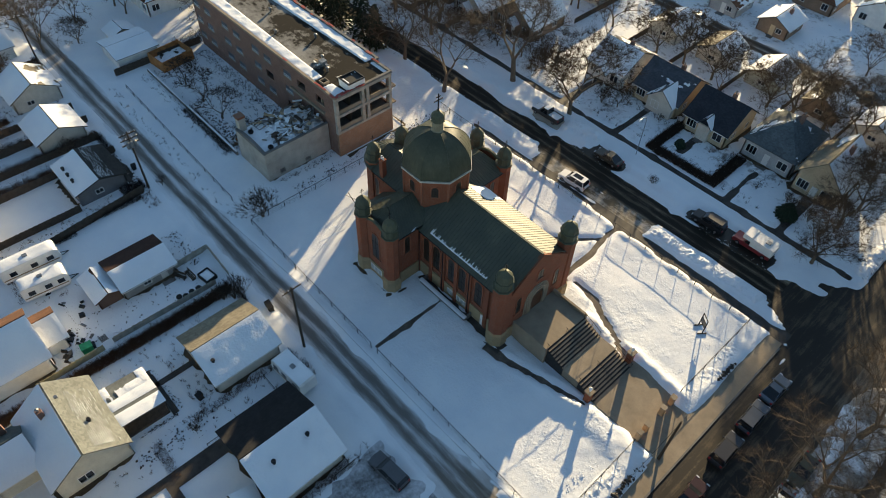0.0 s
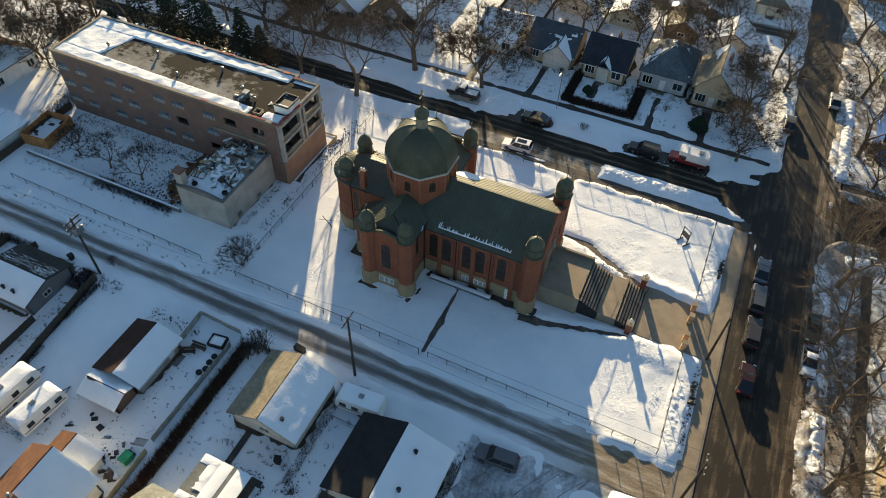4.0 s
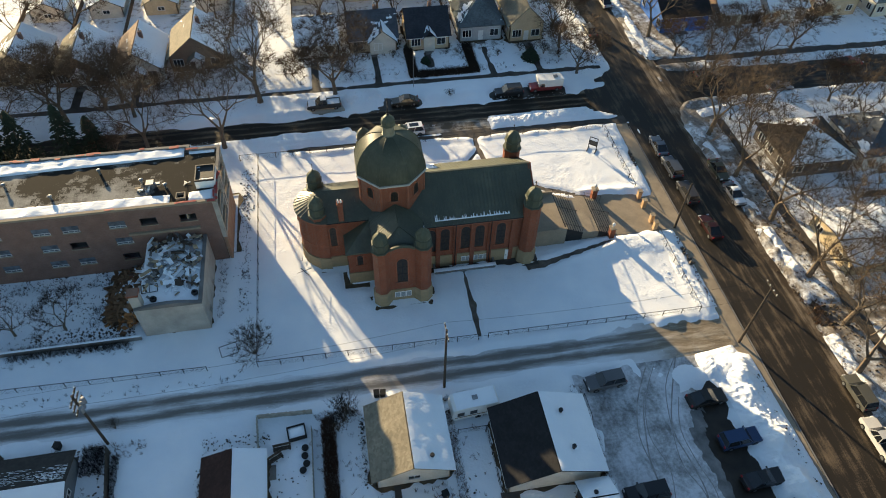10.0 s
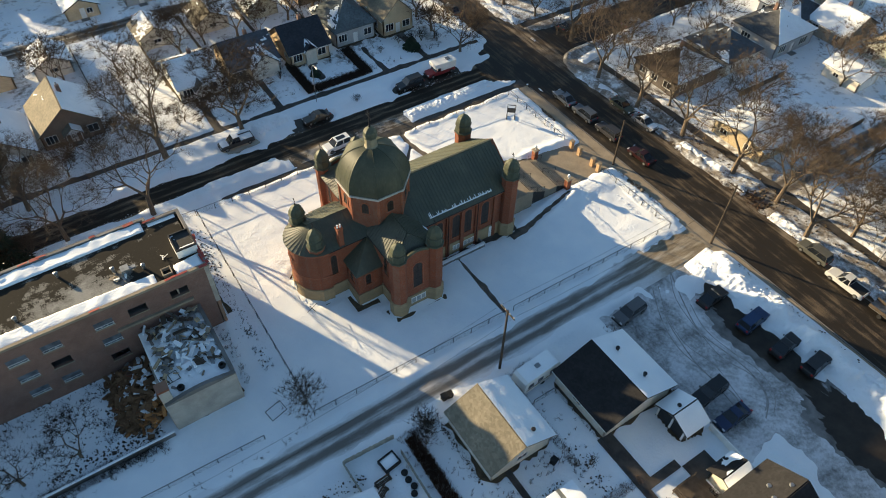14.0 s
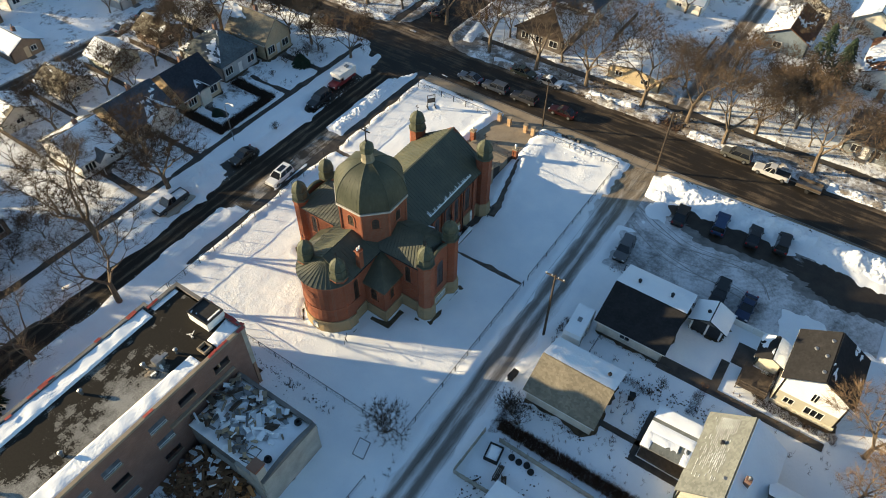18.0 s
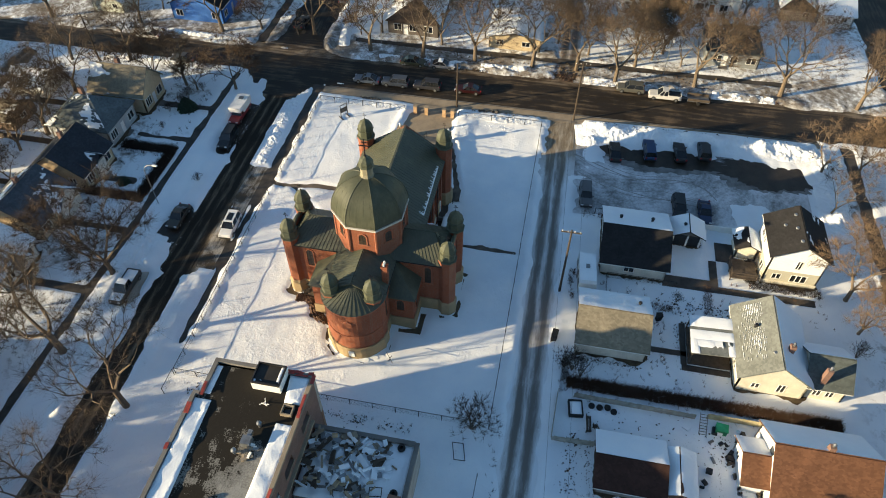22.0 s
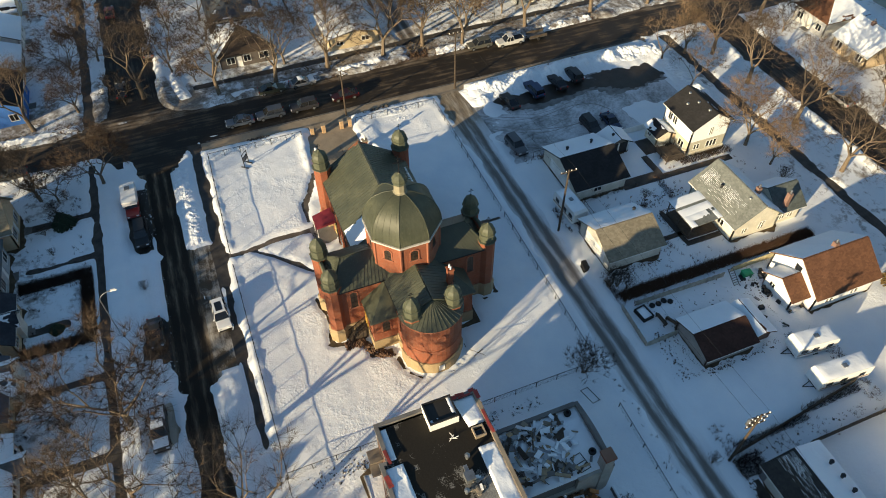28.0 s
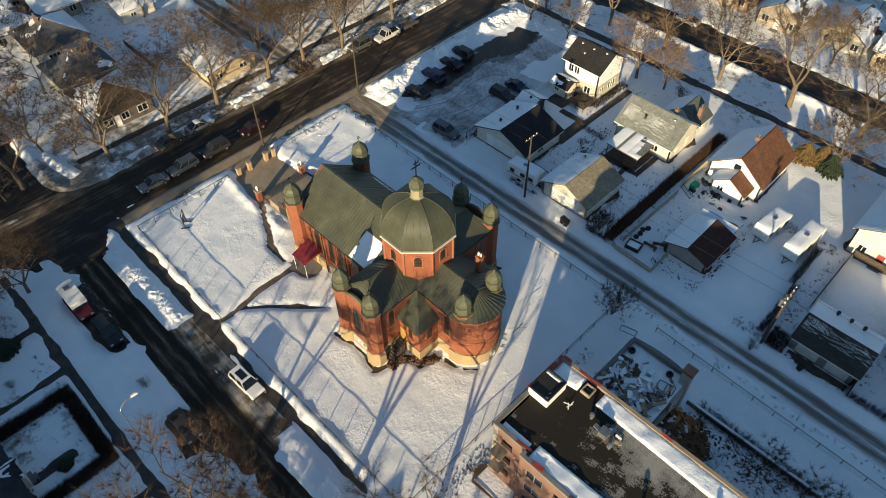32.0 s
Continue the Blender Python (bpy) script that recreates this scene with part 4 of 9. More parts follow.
apse("apse_wall", 3.55, 2.2, 8.75, BRICK)
apse("base_course", 3.70, -0.3, 2.2, STONE)
apse("stone_band", 3.60, 4.35, 4.6, BRICK_BAND)
apse("cornice", 3.72, 8.45, 8.85, BRICK_BAND)
bm = bmesh.new()
tip = [bm.verts.new((-8.7, 3.0 * math.sin(a) * 0.0, 10.55)) for a in (0,)][0]
rim = [bm.verts.new((-8.55 + 3.85 * math.cos(a), 3.85 * math.sin(a), 8.85)) for a in ARC]
for a, b in zip(rim, rim[1:]):
    bm.faces.new((a, b, tip))
bm.faces.new([*rim[::-1]])
ap = part("apse_roof", bm, GREEN_METAL, church)
bm = bmesh.new()
for a in ARC:
    tube(bm, (-8.55 + 3.85 * math.cos(a), 3.85 * math.sin(a), 8.87), (-8.7, 0, 10.57), 0.045, n=4)
part("seams", bm, GREEN_METAL, ap)["kind"] = "stuff"
bm = bmesh.new()
lathe(bm, [(0.55, 0), (0.55, 0.12)], 12)
bm.transform(pose(-12.05, 0, 6.9, 0, -90, 0))
part("round_window", bm, BRICK_BAND, church, "round brick-rimmed blind window")
bm = bmesh.new()
lathe(bm, [(0.36, 0), (0.36, 0.15)], 12)
bm.transform(pose(-12.03, 0, 6.9, 0, -90, 0))
part("round_panel", bm, BRICK, church)
part("pane", B((-12.30, -12.18, -0.35, 0.35, 0.7, 1.7)), WHITE, church, "boarded white basement window")
m = pose(-9.0, 3.3, 0, 0, 0, 180)
for s in (-1, 1):
    m = pose(0, -3.3, 0) if s < 0 else pose(0, 3.3, 0, 0, 0, 180)
    arch_window(m, -7.9 if s < 0 else 7.9, 0.8, 4.2, 7.6)

# low vestries in the angles between choir and transepts
for s in (-1, 1):
    ya, yb = (3.3, 6.3) if s > 0 else (-6.3, -3.3)
    wall_block("vestry_wall", -6.35, -2.95, ya, yb, 5.9, base=2.0)
    o, k = s * 6.6, s * 3.3
    bm = bmesh.new()
    lowc, a, b, top = (-6.65, o, 5.85), (-2.95, o, 6.0), (-6.65, k, 6.0), (-2.95, k, 8.6)
    mid = (-4.75, s * 4.85, 7.35)
    vs = {n: bm.verts.new(p) for n, p in dict(l=lowc, a=a, b=b, t=top, m=mid, l0=(-6.65, o, 5.7), a0=(-2.95, o, 5.7), b0=(-6.65, k, 5.7), t0=(-2.95, k, 5.7)).items()}
    for f in ("lam", "atm", "tbm", "blm"):
        bm.faces.new([vs[c] for c in f])
    for f in (("l0", "a0", "a", "l"), ("b0", "l0", "l", "b"), ("l0", "b0", "t0", "a0")):
        bm.faces.new([vs[c] for c in f])
    bmesh.ops.recalc_face_normals(bm, faces=bm.faces)
    part("vestry_roof", bm, GREEN_METAL, church)
    arch_window(pose(-6.35, 0, 0, 0, 0, -90), -s * 4.7, 0.9, 3.4, 5.3)
    arch_window(pose(0, s * 6.3, 0, 0, 0, 180 if s > 0 else 0), (4.9 if s > 0 else -4.9), 0.7, 3.4, 5.2)
steps = part("vestry_stair", B((-4.1, -3.2, 6.5, 6.78, 0.0, 1.95)), WOOD, church, "dark wooden stair to the vestry door")
for i in range(9):
    part("step", B((-4.2, -3.1, 6.5 + 0.28 * i, 6.775 + 0.28 * i, 0.0 if i else 1.955, 2.0 - 0.22 * i)), WOOD, steps)
for x in (-4.2, -3.15):
    bm = bmesh.new()
    tube(bm, (x, 6.5, 3.0), (x, 9.1, 1.0), 0.04)
    for i in range(5):
        tube(bm, (x, 6.6 + 0.6 * i, 0.1), (x, 6.6 + 0.6 * i, 2.9 - 0.46 * i), 0.03)
    part("handrail", bm, IRON, steps)
part("vestry_door", B((-4.15, -3.2, 6.35, 6.45, 2.05, 4.2)), plain("ochre_door_paint", (0.5, 0.3, 0.06), 0.6), church, "ochre-yellow vestry door")

# crossing drum, dome and lantern
bm = bmesh.new()
OCT = math.pi / 8
lathe(bm, [(4.22, 8.0), (4.22, 13.95)], 8, turn=OCT)
part("drum_wall", bm, BRICK, church)
bm = bmesh.new()
lathe(bm, [(4.25, 13.9), (4.5, 14.15), (4.6, 14.18), (4.6, 14.38), (4.2, 14.40)], 8, turn=OCT)
part("drum_cornice", bm, CORNICE, church, "pale painted cornice under the dome")
for i in range(8):
    a = 360 * i / 8
    m = pose(0, 0, 0, 0, 0, a) @ pose(3.90, 0, 0, 0, 0, 90)
    arch_window(m, 0, 0.85, 11.6, 13.2)
    c, s2 = math.cos(math.radians(a) + OCT), math.sin(math.radians(a) + OCT)
    bm = bmesh.new()
    tube(bm, (4.22 * c, 4.22 * s2, 10.2), (4.22 * c, 4.22 * s2, 13.95), 0.17, n=6)
    part("corner_pilaster", bm, BRICK_BAND, church)
DOME = [(4.50 * math.cos(radians(a)) ** 0.86, 14.5 + 4.5 * math.sin(radians(a))) for a in range(0, 80, 6)] + [(0.75, 18.95)]
DOME = [(4.44, 14.40)] + DOME
bm = bmesh.new()
rows = [[bm.verts.new((r * math.cos(OCT + 2 * math.pi * k / 8), r * math.sin(OCT + 2 * math.pi * k / 8), z)) for k in range(8)] for r, z in DOME]
for a, b in zip(rows, rows[1:]):
    for k in range(8):
        bm.faces.new((a[k], a[(k + 1) % 8], b[(k + 1) % 8], b[k])).smooth = True
for a, b in zip(rows, rows[1:]):
    for k in range(8):
        bm.edges.get((a[k], b[k])).smooth = False
dome = part("dome", bm, DOME_METAL, church, "eight-sided green metal dome")
for i in range(8):
    a = OCT + 2 * math.pi * i / 8
    bm = bmesh.new()
    sweep(bm, [(r * math.cos(a), r * math.sin(a), z) for r, z in DOME], 0.05)
    part("dome_rib", bm, DOME_METAL, dome)
bm = bmesh.new()
for i in range(8):
    for u in (-0.5, -0.17, 0.17, 0.5):
        for (r0, z0), (r1, z1) in zip(DOME[:11], DOME[1:11]):
            k0, k1 = r0 * math.cos(OCT), r1 * math.cos(OCT)
            h0, h1 = u * r0 * math.sin(OCT) * 1.5, u * r1 * math.sin(OCT) * 1.5
            a = 2 * math.pi * i / 8
            tube(bm, (k0 * math.cos(a) - h0 * math.sin(a), k0 * math.sin(a) + h0 * math.cos(a), z0), (k1 * math.cos(a) - h1 * math.sin(a), k1 * math.sin(a) + h1 * math.cos(a), z1), 0.016, n=4)
part("seams", bm, DOME_METAL, dome)["kind"] = "stuff"


def cross(parent, x, y, z, h, material=None):
    bm = bmesh.new()
    w = h * 0.022
    box(bm, x - w, x + w, y - w, y + w, z, z + h)
    box(bm, x - w, x + w, y - h * 0.28, y + h * 0.28, z + h * 0.60, z + h * 0.60 + 2 * w)
    box(bm, x - w, x + w, y - h * 0.14, y + h * 0.14, z + h * 0.80, z + h * 0.80 + 2 * w)
    lathe(bm, [(0.02, z - 0.02), (h * 0.07, z + 0.05), (h * 0.07, z + 0.12), (0.02, z + 0.2)], 8, x, y)
    return part("cross", bm, material or IRON, parent)


bm = bmesh.new()
lathe(bm, [(0.6, 20.18), (0.85, 20.25), (0.85, 20.4), (0.80, 20.45), (0.86, 20.75), (0.78, 21.05), (0.5, 21.35), (0.16, 21.55), (0.06, 21.7)], 8, turn=OCT)
lantern = part("lantern", bm, CUPOLA, church)
bm = bmesh.new()
lathe(bm, [(0.95, 18.6), (0.85, 18.95), (0.70, 19.05), (0.70, 20.17)], 8, turn=OCT)
part("lantern_drum", bm, LANTERN_TAN, lantern, "tan drum of the lantern, paler than its cap")
cross(lantern, 0, 0, 21.6, 2.3)


# turrets
def turret_parts(x, y, top, r=1.04):
    b = top - 2.55
    bm = bmesh.new()
    lathe(bm, [(r, 2.2), (r, b - 0.5), (r + 0.1, b - 0.4), (r + 0.1, b - 0.1)], 8, x, y, OCT)
    shaft = part("turret", bm, BRICK, church, "octagonal brick corner turret")
    bm = bmesh.new()
    lathe(bm, [(r + 0.2, -0.3), (r + 0.2, 2.0), (r + 0.02, 2.25)], 8, x, y, OCT)
    part("stone_foot", bm, STONE, shaft)
    bm = bmesh.new()
    lathe(bm, [(r + 0.14, b - 0.12), (r + 0.14, b - 0.02), (r - 0.10, b + 0.03), (r - 0.10, b + 1.0), (r + 0.02, b + 1.05), (r + 0.02, b + 1.14),
               (r - 0.12, b + 1.2), (r - 0.10, b + 1.45), (r - 0.16, b + 1.75), (r - 0.34, b + 2.1), (r - 0.66, b + 2.38), (0.14, b + 2.56), (0.05, b + 2.75)], 8, x, y, OCT)
    part("turret_cap", bm, CUPOLA, shaft, "green metal cap with a small dome")
    return shaft


for x, y, top in ((17.1, 5.5, 12.9), (17.1, -5.5, 12.9), (2.6, -9.7, 12.4), (-2.5, -9.7, 12.4), (2.6, 9.7, 12.4), (-2.5, 9.7, 12.4), (-9.5, -2.45, 12.2), (-9.5, 2.45, 12.2)):
    sh = turret_parts(x, y, top, 1.04 if abs(x) < 15 else 1.14)
    cross(sh, x, y, top + 0.1, 1.05)
bm = B((-6.95, -6.3, -3.55, -2.9, 8.0, 11.5), (-7.02, -6.23, -3.62, -2.83, 11.5, 11.7))
chim = part("chimney", bm, BRICK, church)
for k in (0, 1):
    bm = bmesh.new()
    lathe(bm, [(0.13, 11.7), (0.11, 12.15)], 8, -6.8 + 0.35 * k, -3.2)
    part("chimney_pot", bm, WHITE, chim)

# front: arched doorway, landing and steps
mf = pose(18.0, 0, 0, 0, 0, 90)
bm = bmesh.new()
for k, (r, y) in enumerate(((2.1, -0.10), (1.75, -0.18), (1.4, -0.26))):
    pts = [(r * math.cos(a), 4.9 + r * math.sin(a)) for a in [math.pi * i / 10 for i in range(11)]]
    inn = [((r - 0.3) * math.cos(a), 4.9 + (r - 0.3) * math.sin(a)) for a in [math.pi * i / 10 for i in range(11)]]
    o, n_ = [(r, 2.5), *pts, (-r, 2.5)], [(r - 0.3, 2.5), *inn, (-(r - 0.3), 2.5)]
    rows = [[bm.verts.new((p[0], yy, p[1])) for p in q] for q, yy in ((n_, 0.02), (n_, y), (o, y), (o, 0.02))]
    for a, b in zip(rows, rows[1:]):
        for i in range(len(a) - 1):
            bm.faces.new((a[i], a[i + 1], b[i + 1], b[i]))
bm.transform(mf)
portal = part("portal", bm, CONCRETE, church, "stepped round arch of pale stone round the doors")
bm = bmesh.new()
box(bm, -1.1, 1.1, -0.04, 0.02, 2.5, 4.9)
bm.transform(mf)
part("front_door", bm, plain("brown_door_wood", (0.10, 0.05, 0.03), 0.6), portal)
bm = bmesh.new()
bm.faces.new([bm.verts.new((1.1 * math.cos(a), -0.03, 4.9 + 1.1 * math.sin(a))) for a in [math.pi * i / 10 for i in range(11)]])
bm.transform(mf)
part("fanlight", bm, STAINED, portal)
arch_window(mf, 0, 1.0, 8.0, 9.6)
for y in (-3.3, 3.3):
    arch_window(mf, y, 0.8, 4.2, 7.0)
front = thing("front_steps", "broad concrete church steps with black handrails", "steps")
part("landing", B((17.9, 23.2, -3.5, 3.6, -0.3, 2.5)), CONCRETE, front)
part("middle_landing", B((25.9, 28.2, -3.4, 3.5, -0.3, 1.25)), CONCRETE, front)
# riser shade is painted: near-black step bodies under narrow pale treads
STEP_DARK = plain("shaded_riser_concrete", (0.03, 0.027, 0.024), 0.6)
for x0, z0, n in ((23.2, 2.5, 7), (28.2, 1.25, 7)):
    for i in range(n):
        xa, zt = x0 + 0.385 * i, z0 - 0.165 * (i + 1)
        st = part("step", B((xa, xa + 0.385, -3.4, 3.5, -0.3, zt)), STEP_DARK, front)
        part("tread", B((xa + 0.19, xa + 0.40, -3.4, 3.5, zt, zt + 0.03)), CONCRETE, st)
for x0, z0, z1 in ((23.2, 2.5, 1.25), (28.2, 1.25, 0.1)):
    for y in (-3.3, 0.0, 3.4):
        bm = bmesh.new()
        tube(bm, (x0 - 0.2, y, z0 + 0.9), (x0 + 2.7, y, z1 + 0.9), 0.025)
        for k in (0.0, 1.3, 2.6):
            tube(bm, (x0 + k, y, z0 - 0.46 * k - 0.1), (x0 + k, y, z0 + 0.9 - 0.43 * k), 0.025)
        part("handrail", bm, IRON, front)
for s in (-1, 1):
    part("cheek_wall", B((17.9, 23.3, s * 3.62 - 0.15, s * 3.62 + 0.15, -0.3, 2.9)), CONCRETE, front)
for y in (-3.75, 4.05):
    pil = thing("gate_pillar", "short brick pillar with a pale cap and lantern", "pillar", pose(30.0, y, 0), "pillars beside the church steps")
    part("shaft", B((-0.35, 0.35, -0.35, 0.35, -0.2, 1.9)), BRICK, pil)
    part("cap", B((-0.45, 0.45, -0.45, 0.45, 1.9, 2.08)), CONCRETE, pil)
    bm = bmesh.new()
    lathe(bm, [(0.08, 2.08), (0.08, 2.35), (0.2, 2.45), (0.22, 2.7), (0.05, 2.9)], 8)
    part("lamp_head", bm, WHITE, pil)
for y in (3.1, 1.2, -1.8, -3.2):
    po = thing("gate_post", "plain tan masonry bollard post at the walk's end", "post", pose(36.7, y, 0), "gate posts at the street")
    part("shaft", B((-0.28, 0.28, -0.28, 0.28, -0.2, 1.5)), plain("tan_stucco", (0.42, 0.28, 0.16), 0.9), po)
    part("cap", B((-0.33, 0.33, -0.33, 0.33, 1.5, 1.6)), CONCRETE, po)

ledge = thing("window_well", "low concrete window well edged with snow", "ledge")
part("well_wall", B((4.6, 12.8, -6.75, -6.55, -0.2, 0.75)), CONCRETE_GREY, ledge)
part("well_end", B((4.6, 4.8, -6.55, -5.45, -0.2, 0.75)), CONCRETE_GREY, ledge)
part("well_end", B((12.6, 12.8, -6.55, -5.45, -0.2, 0.75)), CONCRETE_GREY, ledge)
bm = bmesh.new()
snow_sheet(bm, [(4.5, -6.9, 0.76), (12.9, -6.9, 0.76), (12.9, -6.3, 0.76), (4.5, -6.3, 0.76)], 1.1, 0.12, 0.3, 1.0)
part("snow_cover", bm, SNOW, ledge)
# side door canopy and meltwater snow on the roofs
can = thing("door_canopy", "maroon canvas canopy over the side door", "canopy")
bm = bmesh.new()
hexa(bm, [(13.3, 5.4, 3.1), (15.9, 5.4, 3.1), (15.9, 8.2, 2.75), (13.3, 8.2, 2.75), (13.3, 5.4, 3.75), (15.9, 5.4, 3.75), (15.9, 8.2, 2.95), (13.3, 8.2, 2.95)])
part("canvas", bm, MAROON, can)
for x in (13.4, 15.8):
    bm = bmesh.new()
    tube(bm, (x, 8.1, 0), (x, 8.1, 2.8), 0.04)
    part("pole", bm, WHITE, can)
part("side_door", B((14.1, 15.1, 5.4, 5.5, 0.2, 2.3)), plain("cream_door", (0.55, 0.45, 0.2), 0.6), church)
rs = bmesh.new()
re_ = random.Random(12)
xe = 4.8
hexa(rs, [(4.9, -5.3, 8.67), (13.6, -5.3, 8.67), (13.6, -5.2, 8.74), (4.9, -5.2, 8.74), (4.9, -5.3, 8.72), (13.6, -5.3, 8.72), (13.6, -5.2, 8.79), (4.9, -5.2, 8.79)])
while xe < 14.2:
    wd, up = re_.uniform(0.10, 0.24), re_.choice((0.1, 0.18, 0.3, 0.4, 0.55, 0.7)) * re_.uniform(0.6, 1.1)
    lean = re_.uniform(-0.08, 0.08)
    z0 = 0.06 + 0.05 * re_.random()
    hexa(rs, [(xe, -5.3, 8.67), (xe + wd, -5.3, 8.67), (xe + wd * 0.75 + lean, -5.3 + up, 8.67 + 0.66 * up), (xe + wd * 0.3 + lean, -5.3 + up, 8.67 + 0.66 * up),
              (xe + 0.01, -5.29, 8.67 + z0), (xe + wd - 0.01, -5.29, 8.67 + z0), (xe + wd * 0.65 + lean, -5.31 + up, 8.70 + 0.66 * up), (xe + wd * 0.35 + lean, -5.31 + up, 8.70 + 0.66 * up)])
    xe += wd * re_.choice((0.8, 0.9, 1.0, 1.3, 2.0))
snow_sheet(rs, [(6.4, 5.7, 8.40), (3.1, 5.7, 8.40), (3.1, 2.6, 10.45), (6.4, 2.6, 10.45)], 0.55, 0.14, 0.3, 7.1)
snow_sheet(rs, [(2.9, -5.2, 9.1), (3.3, -7.0, 8.95), (3.6, -6.9, 8.95), (3.7, -5.2, 9.1)], 0.5, 0.08, 0.2, 1.0)
tagged(part("roof_snow", rs, SNOW), "ragged rim of old snow along the church eaves", "snow", kind="stuff")
ant = thing("aerial", "fallen metal aerial leaning at the apse foot", "aerial", pose(-11.6, -4.3, 0))
bm = bmesh.new()
tube(bm, (0, 0, 0), (-0.9, -0.7, 2.6), 0.05)
tube(bm, (0.4, 0.3, 1.2), (-1.4, -0.9, 1.9), 0.03)
part("mast", bm, IRON, ant)

# ---- houses and garages ----
WALLS, ROOFS = {}, {}


def wall_mat(col):
    if col not in WALLS:
        WALLS[col] = plain("painted_siding", col, 0.75, var=0.12, scale=0.8, fine=7)
    return WALLS[col]


def roof_mat(col):
    if col not in ROOFS:
        ROOFS[col] = mat("asphalt_shingles", shingle_build(col, tuple(min(1, 1.7 * k + 0.02) for k in col)), 0.9)
    return ROOFS[col]


GREY_R, DARK_R, TAN_R, BROWN_R, SLATE_R, MOSS_R = (0.12, 0.115, 0.11), (0.022, 0.021, 0.022), (0.235, 0.205, 0.15), (0.145, 0.068, 0.037), (0.075, 0.085, 0.10), (0.185, 0.195, 0.18)
CREAM, WHITE_W, GREY_W, BUFF, SAGE, PALE, BLUE_W, BROWN_W = (0.62, 0.58, 0.47), (0.76, 0.75, 0.72), (0.40, 0.40, 0.40), (0.55, 0.43, 0.28), (0.42, 0.44, 0.38), (0.62, 0.58, 0.50), (0.05, 0.16, 0.50), (0.24, 0.17, 0.12)


def spread(length, n, w, z0, z1):
    gap = length / n
    return [(gap * (i + 0.5) - w / 2, gap * (i + 0.5) + w / 2, z0, z1) for i in range(n)]


def gable_roof(house, x0, x1, y0, y1, eave, ridge, axis, rmat, snow, over=0.4, thick=0.14, seed=0.0, trim=None):
    """Two roof planes, their fascias and the snow on each; snow is the cover of the low-coordinate side and of the other."""
    X0, X1, Y0, Y1 = x0 - over, x1 + over, y0 - over, y1 + over
    if axis == "y":
        xm = (x0 + x1) / 2
        drop = over * (ridge - eave) / (xm - x0)
        planes = [[(X0, Y1, eave - drop), (X0, Y0, eave - drop), (xm, Y0, ridge), (xm, Y1, ridge)], [(X1, Y0, eave - drop), (X1, Y1, eave - drop), (xm, Y1, ridge), (xm, Y0, ridge)]]
    else:
        ym = (y0 + y1) / 2
        drop = over * (ridge - eave) / (ym - y0)
        planes = [[(X0, Y0, eave - drop), (X1, Y0, eave - drop), (X1, ym, ridge), (X0, ym, ridge)], [(X1, Y1, eave - drop), (X0, Y1, eave - drop), (X0, ym, ridge), (X1, ym, ridge)]]
    for q, cov in zip(planes, snow):
        bm = bmesh.new()
        slab(bm, q, thick)
        r = part("roof", bm, rmat, house)
        a, b = Vector(q[0]), Vector(q[1])
        bm = bmesh.new()
        tube(bm, a + Vector((0, 0, -0.02)), b + Vector((0, 0, -0.02)), 0.08, n=4)
        part("gutter", bm, trim or WHITE, r)
        if cov > 0:
            n = (Vector(q[1]) - Vector(q[0])).cross(Vector(q[3]) - Vector(q[0])).normalized() * (thick + 0.004)
            bm = bmesh.new()
            snow_sheet(bm, [Vector(p) + n for p in q], cov, 0.11, 0.4, seed + cov)
            if bm.faces:
                part("snow_cover", bm, SNOW, r, "snow lying on the roof")["kind"] = "stuff"
            else:
                bm.free()


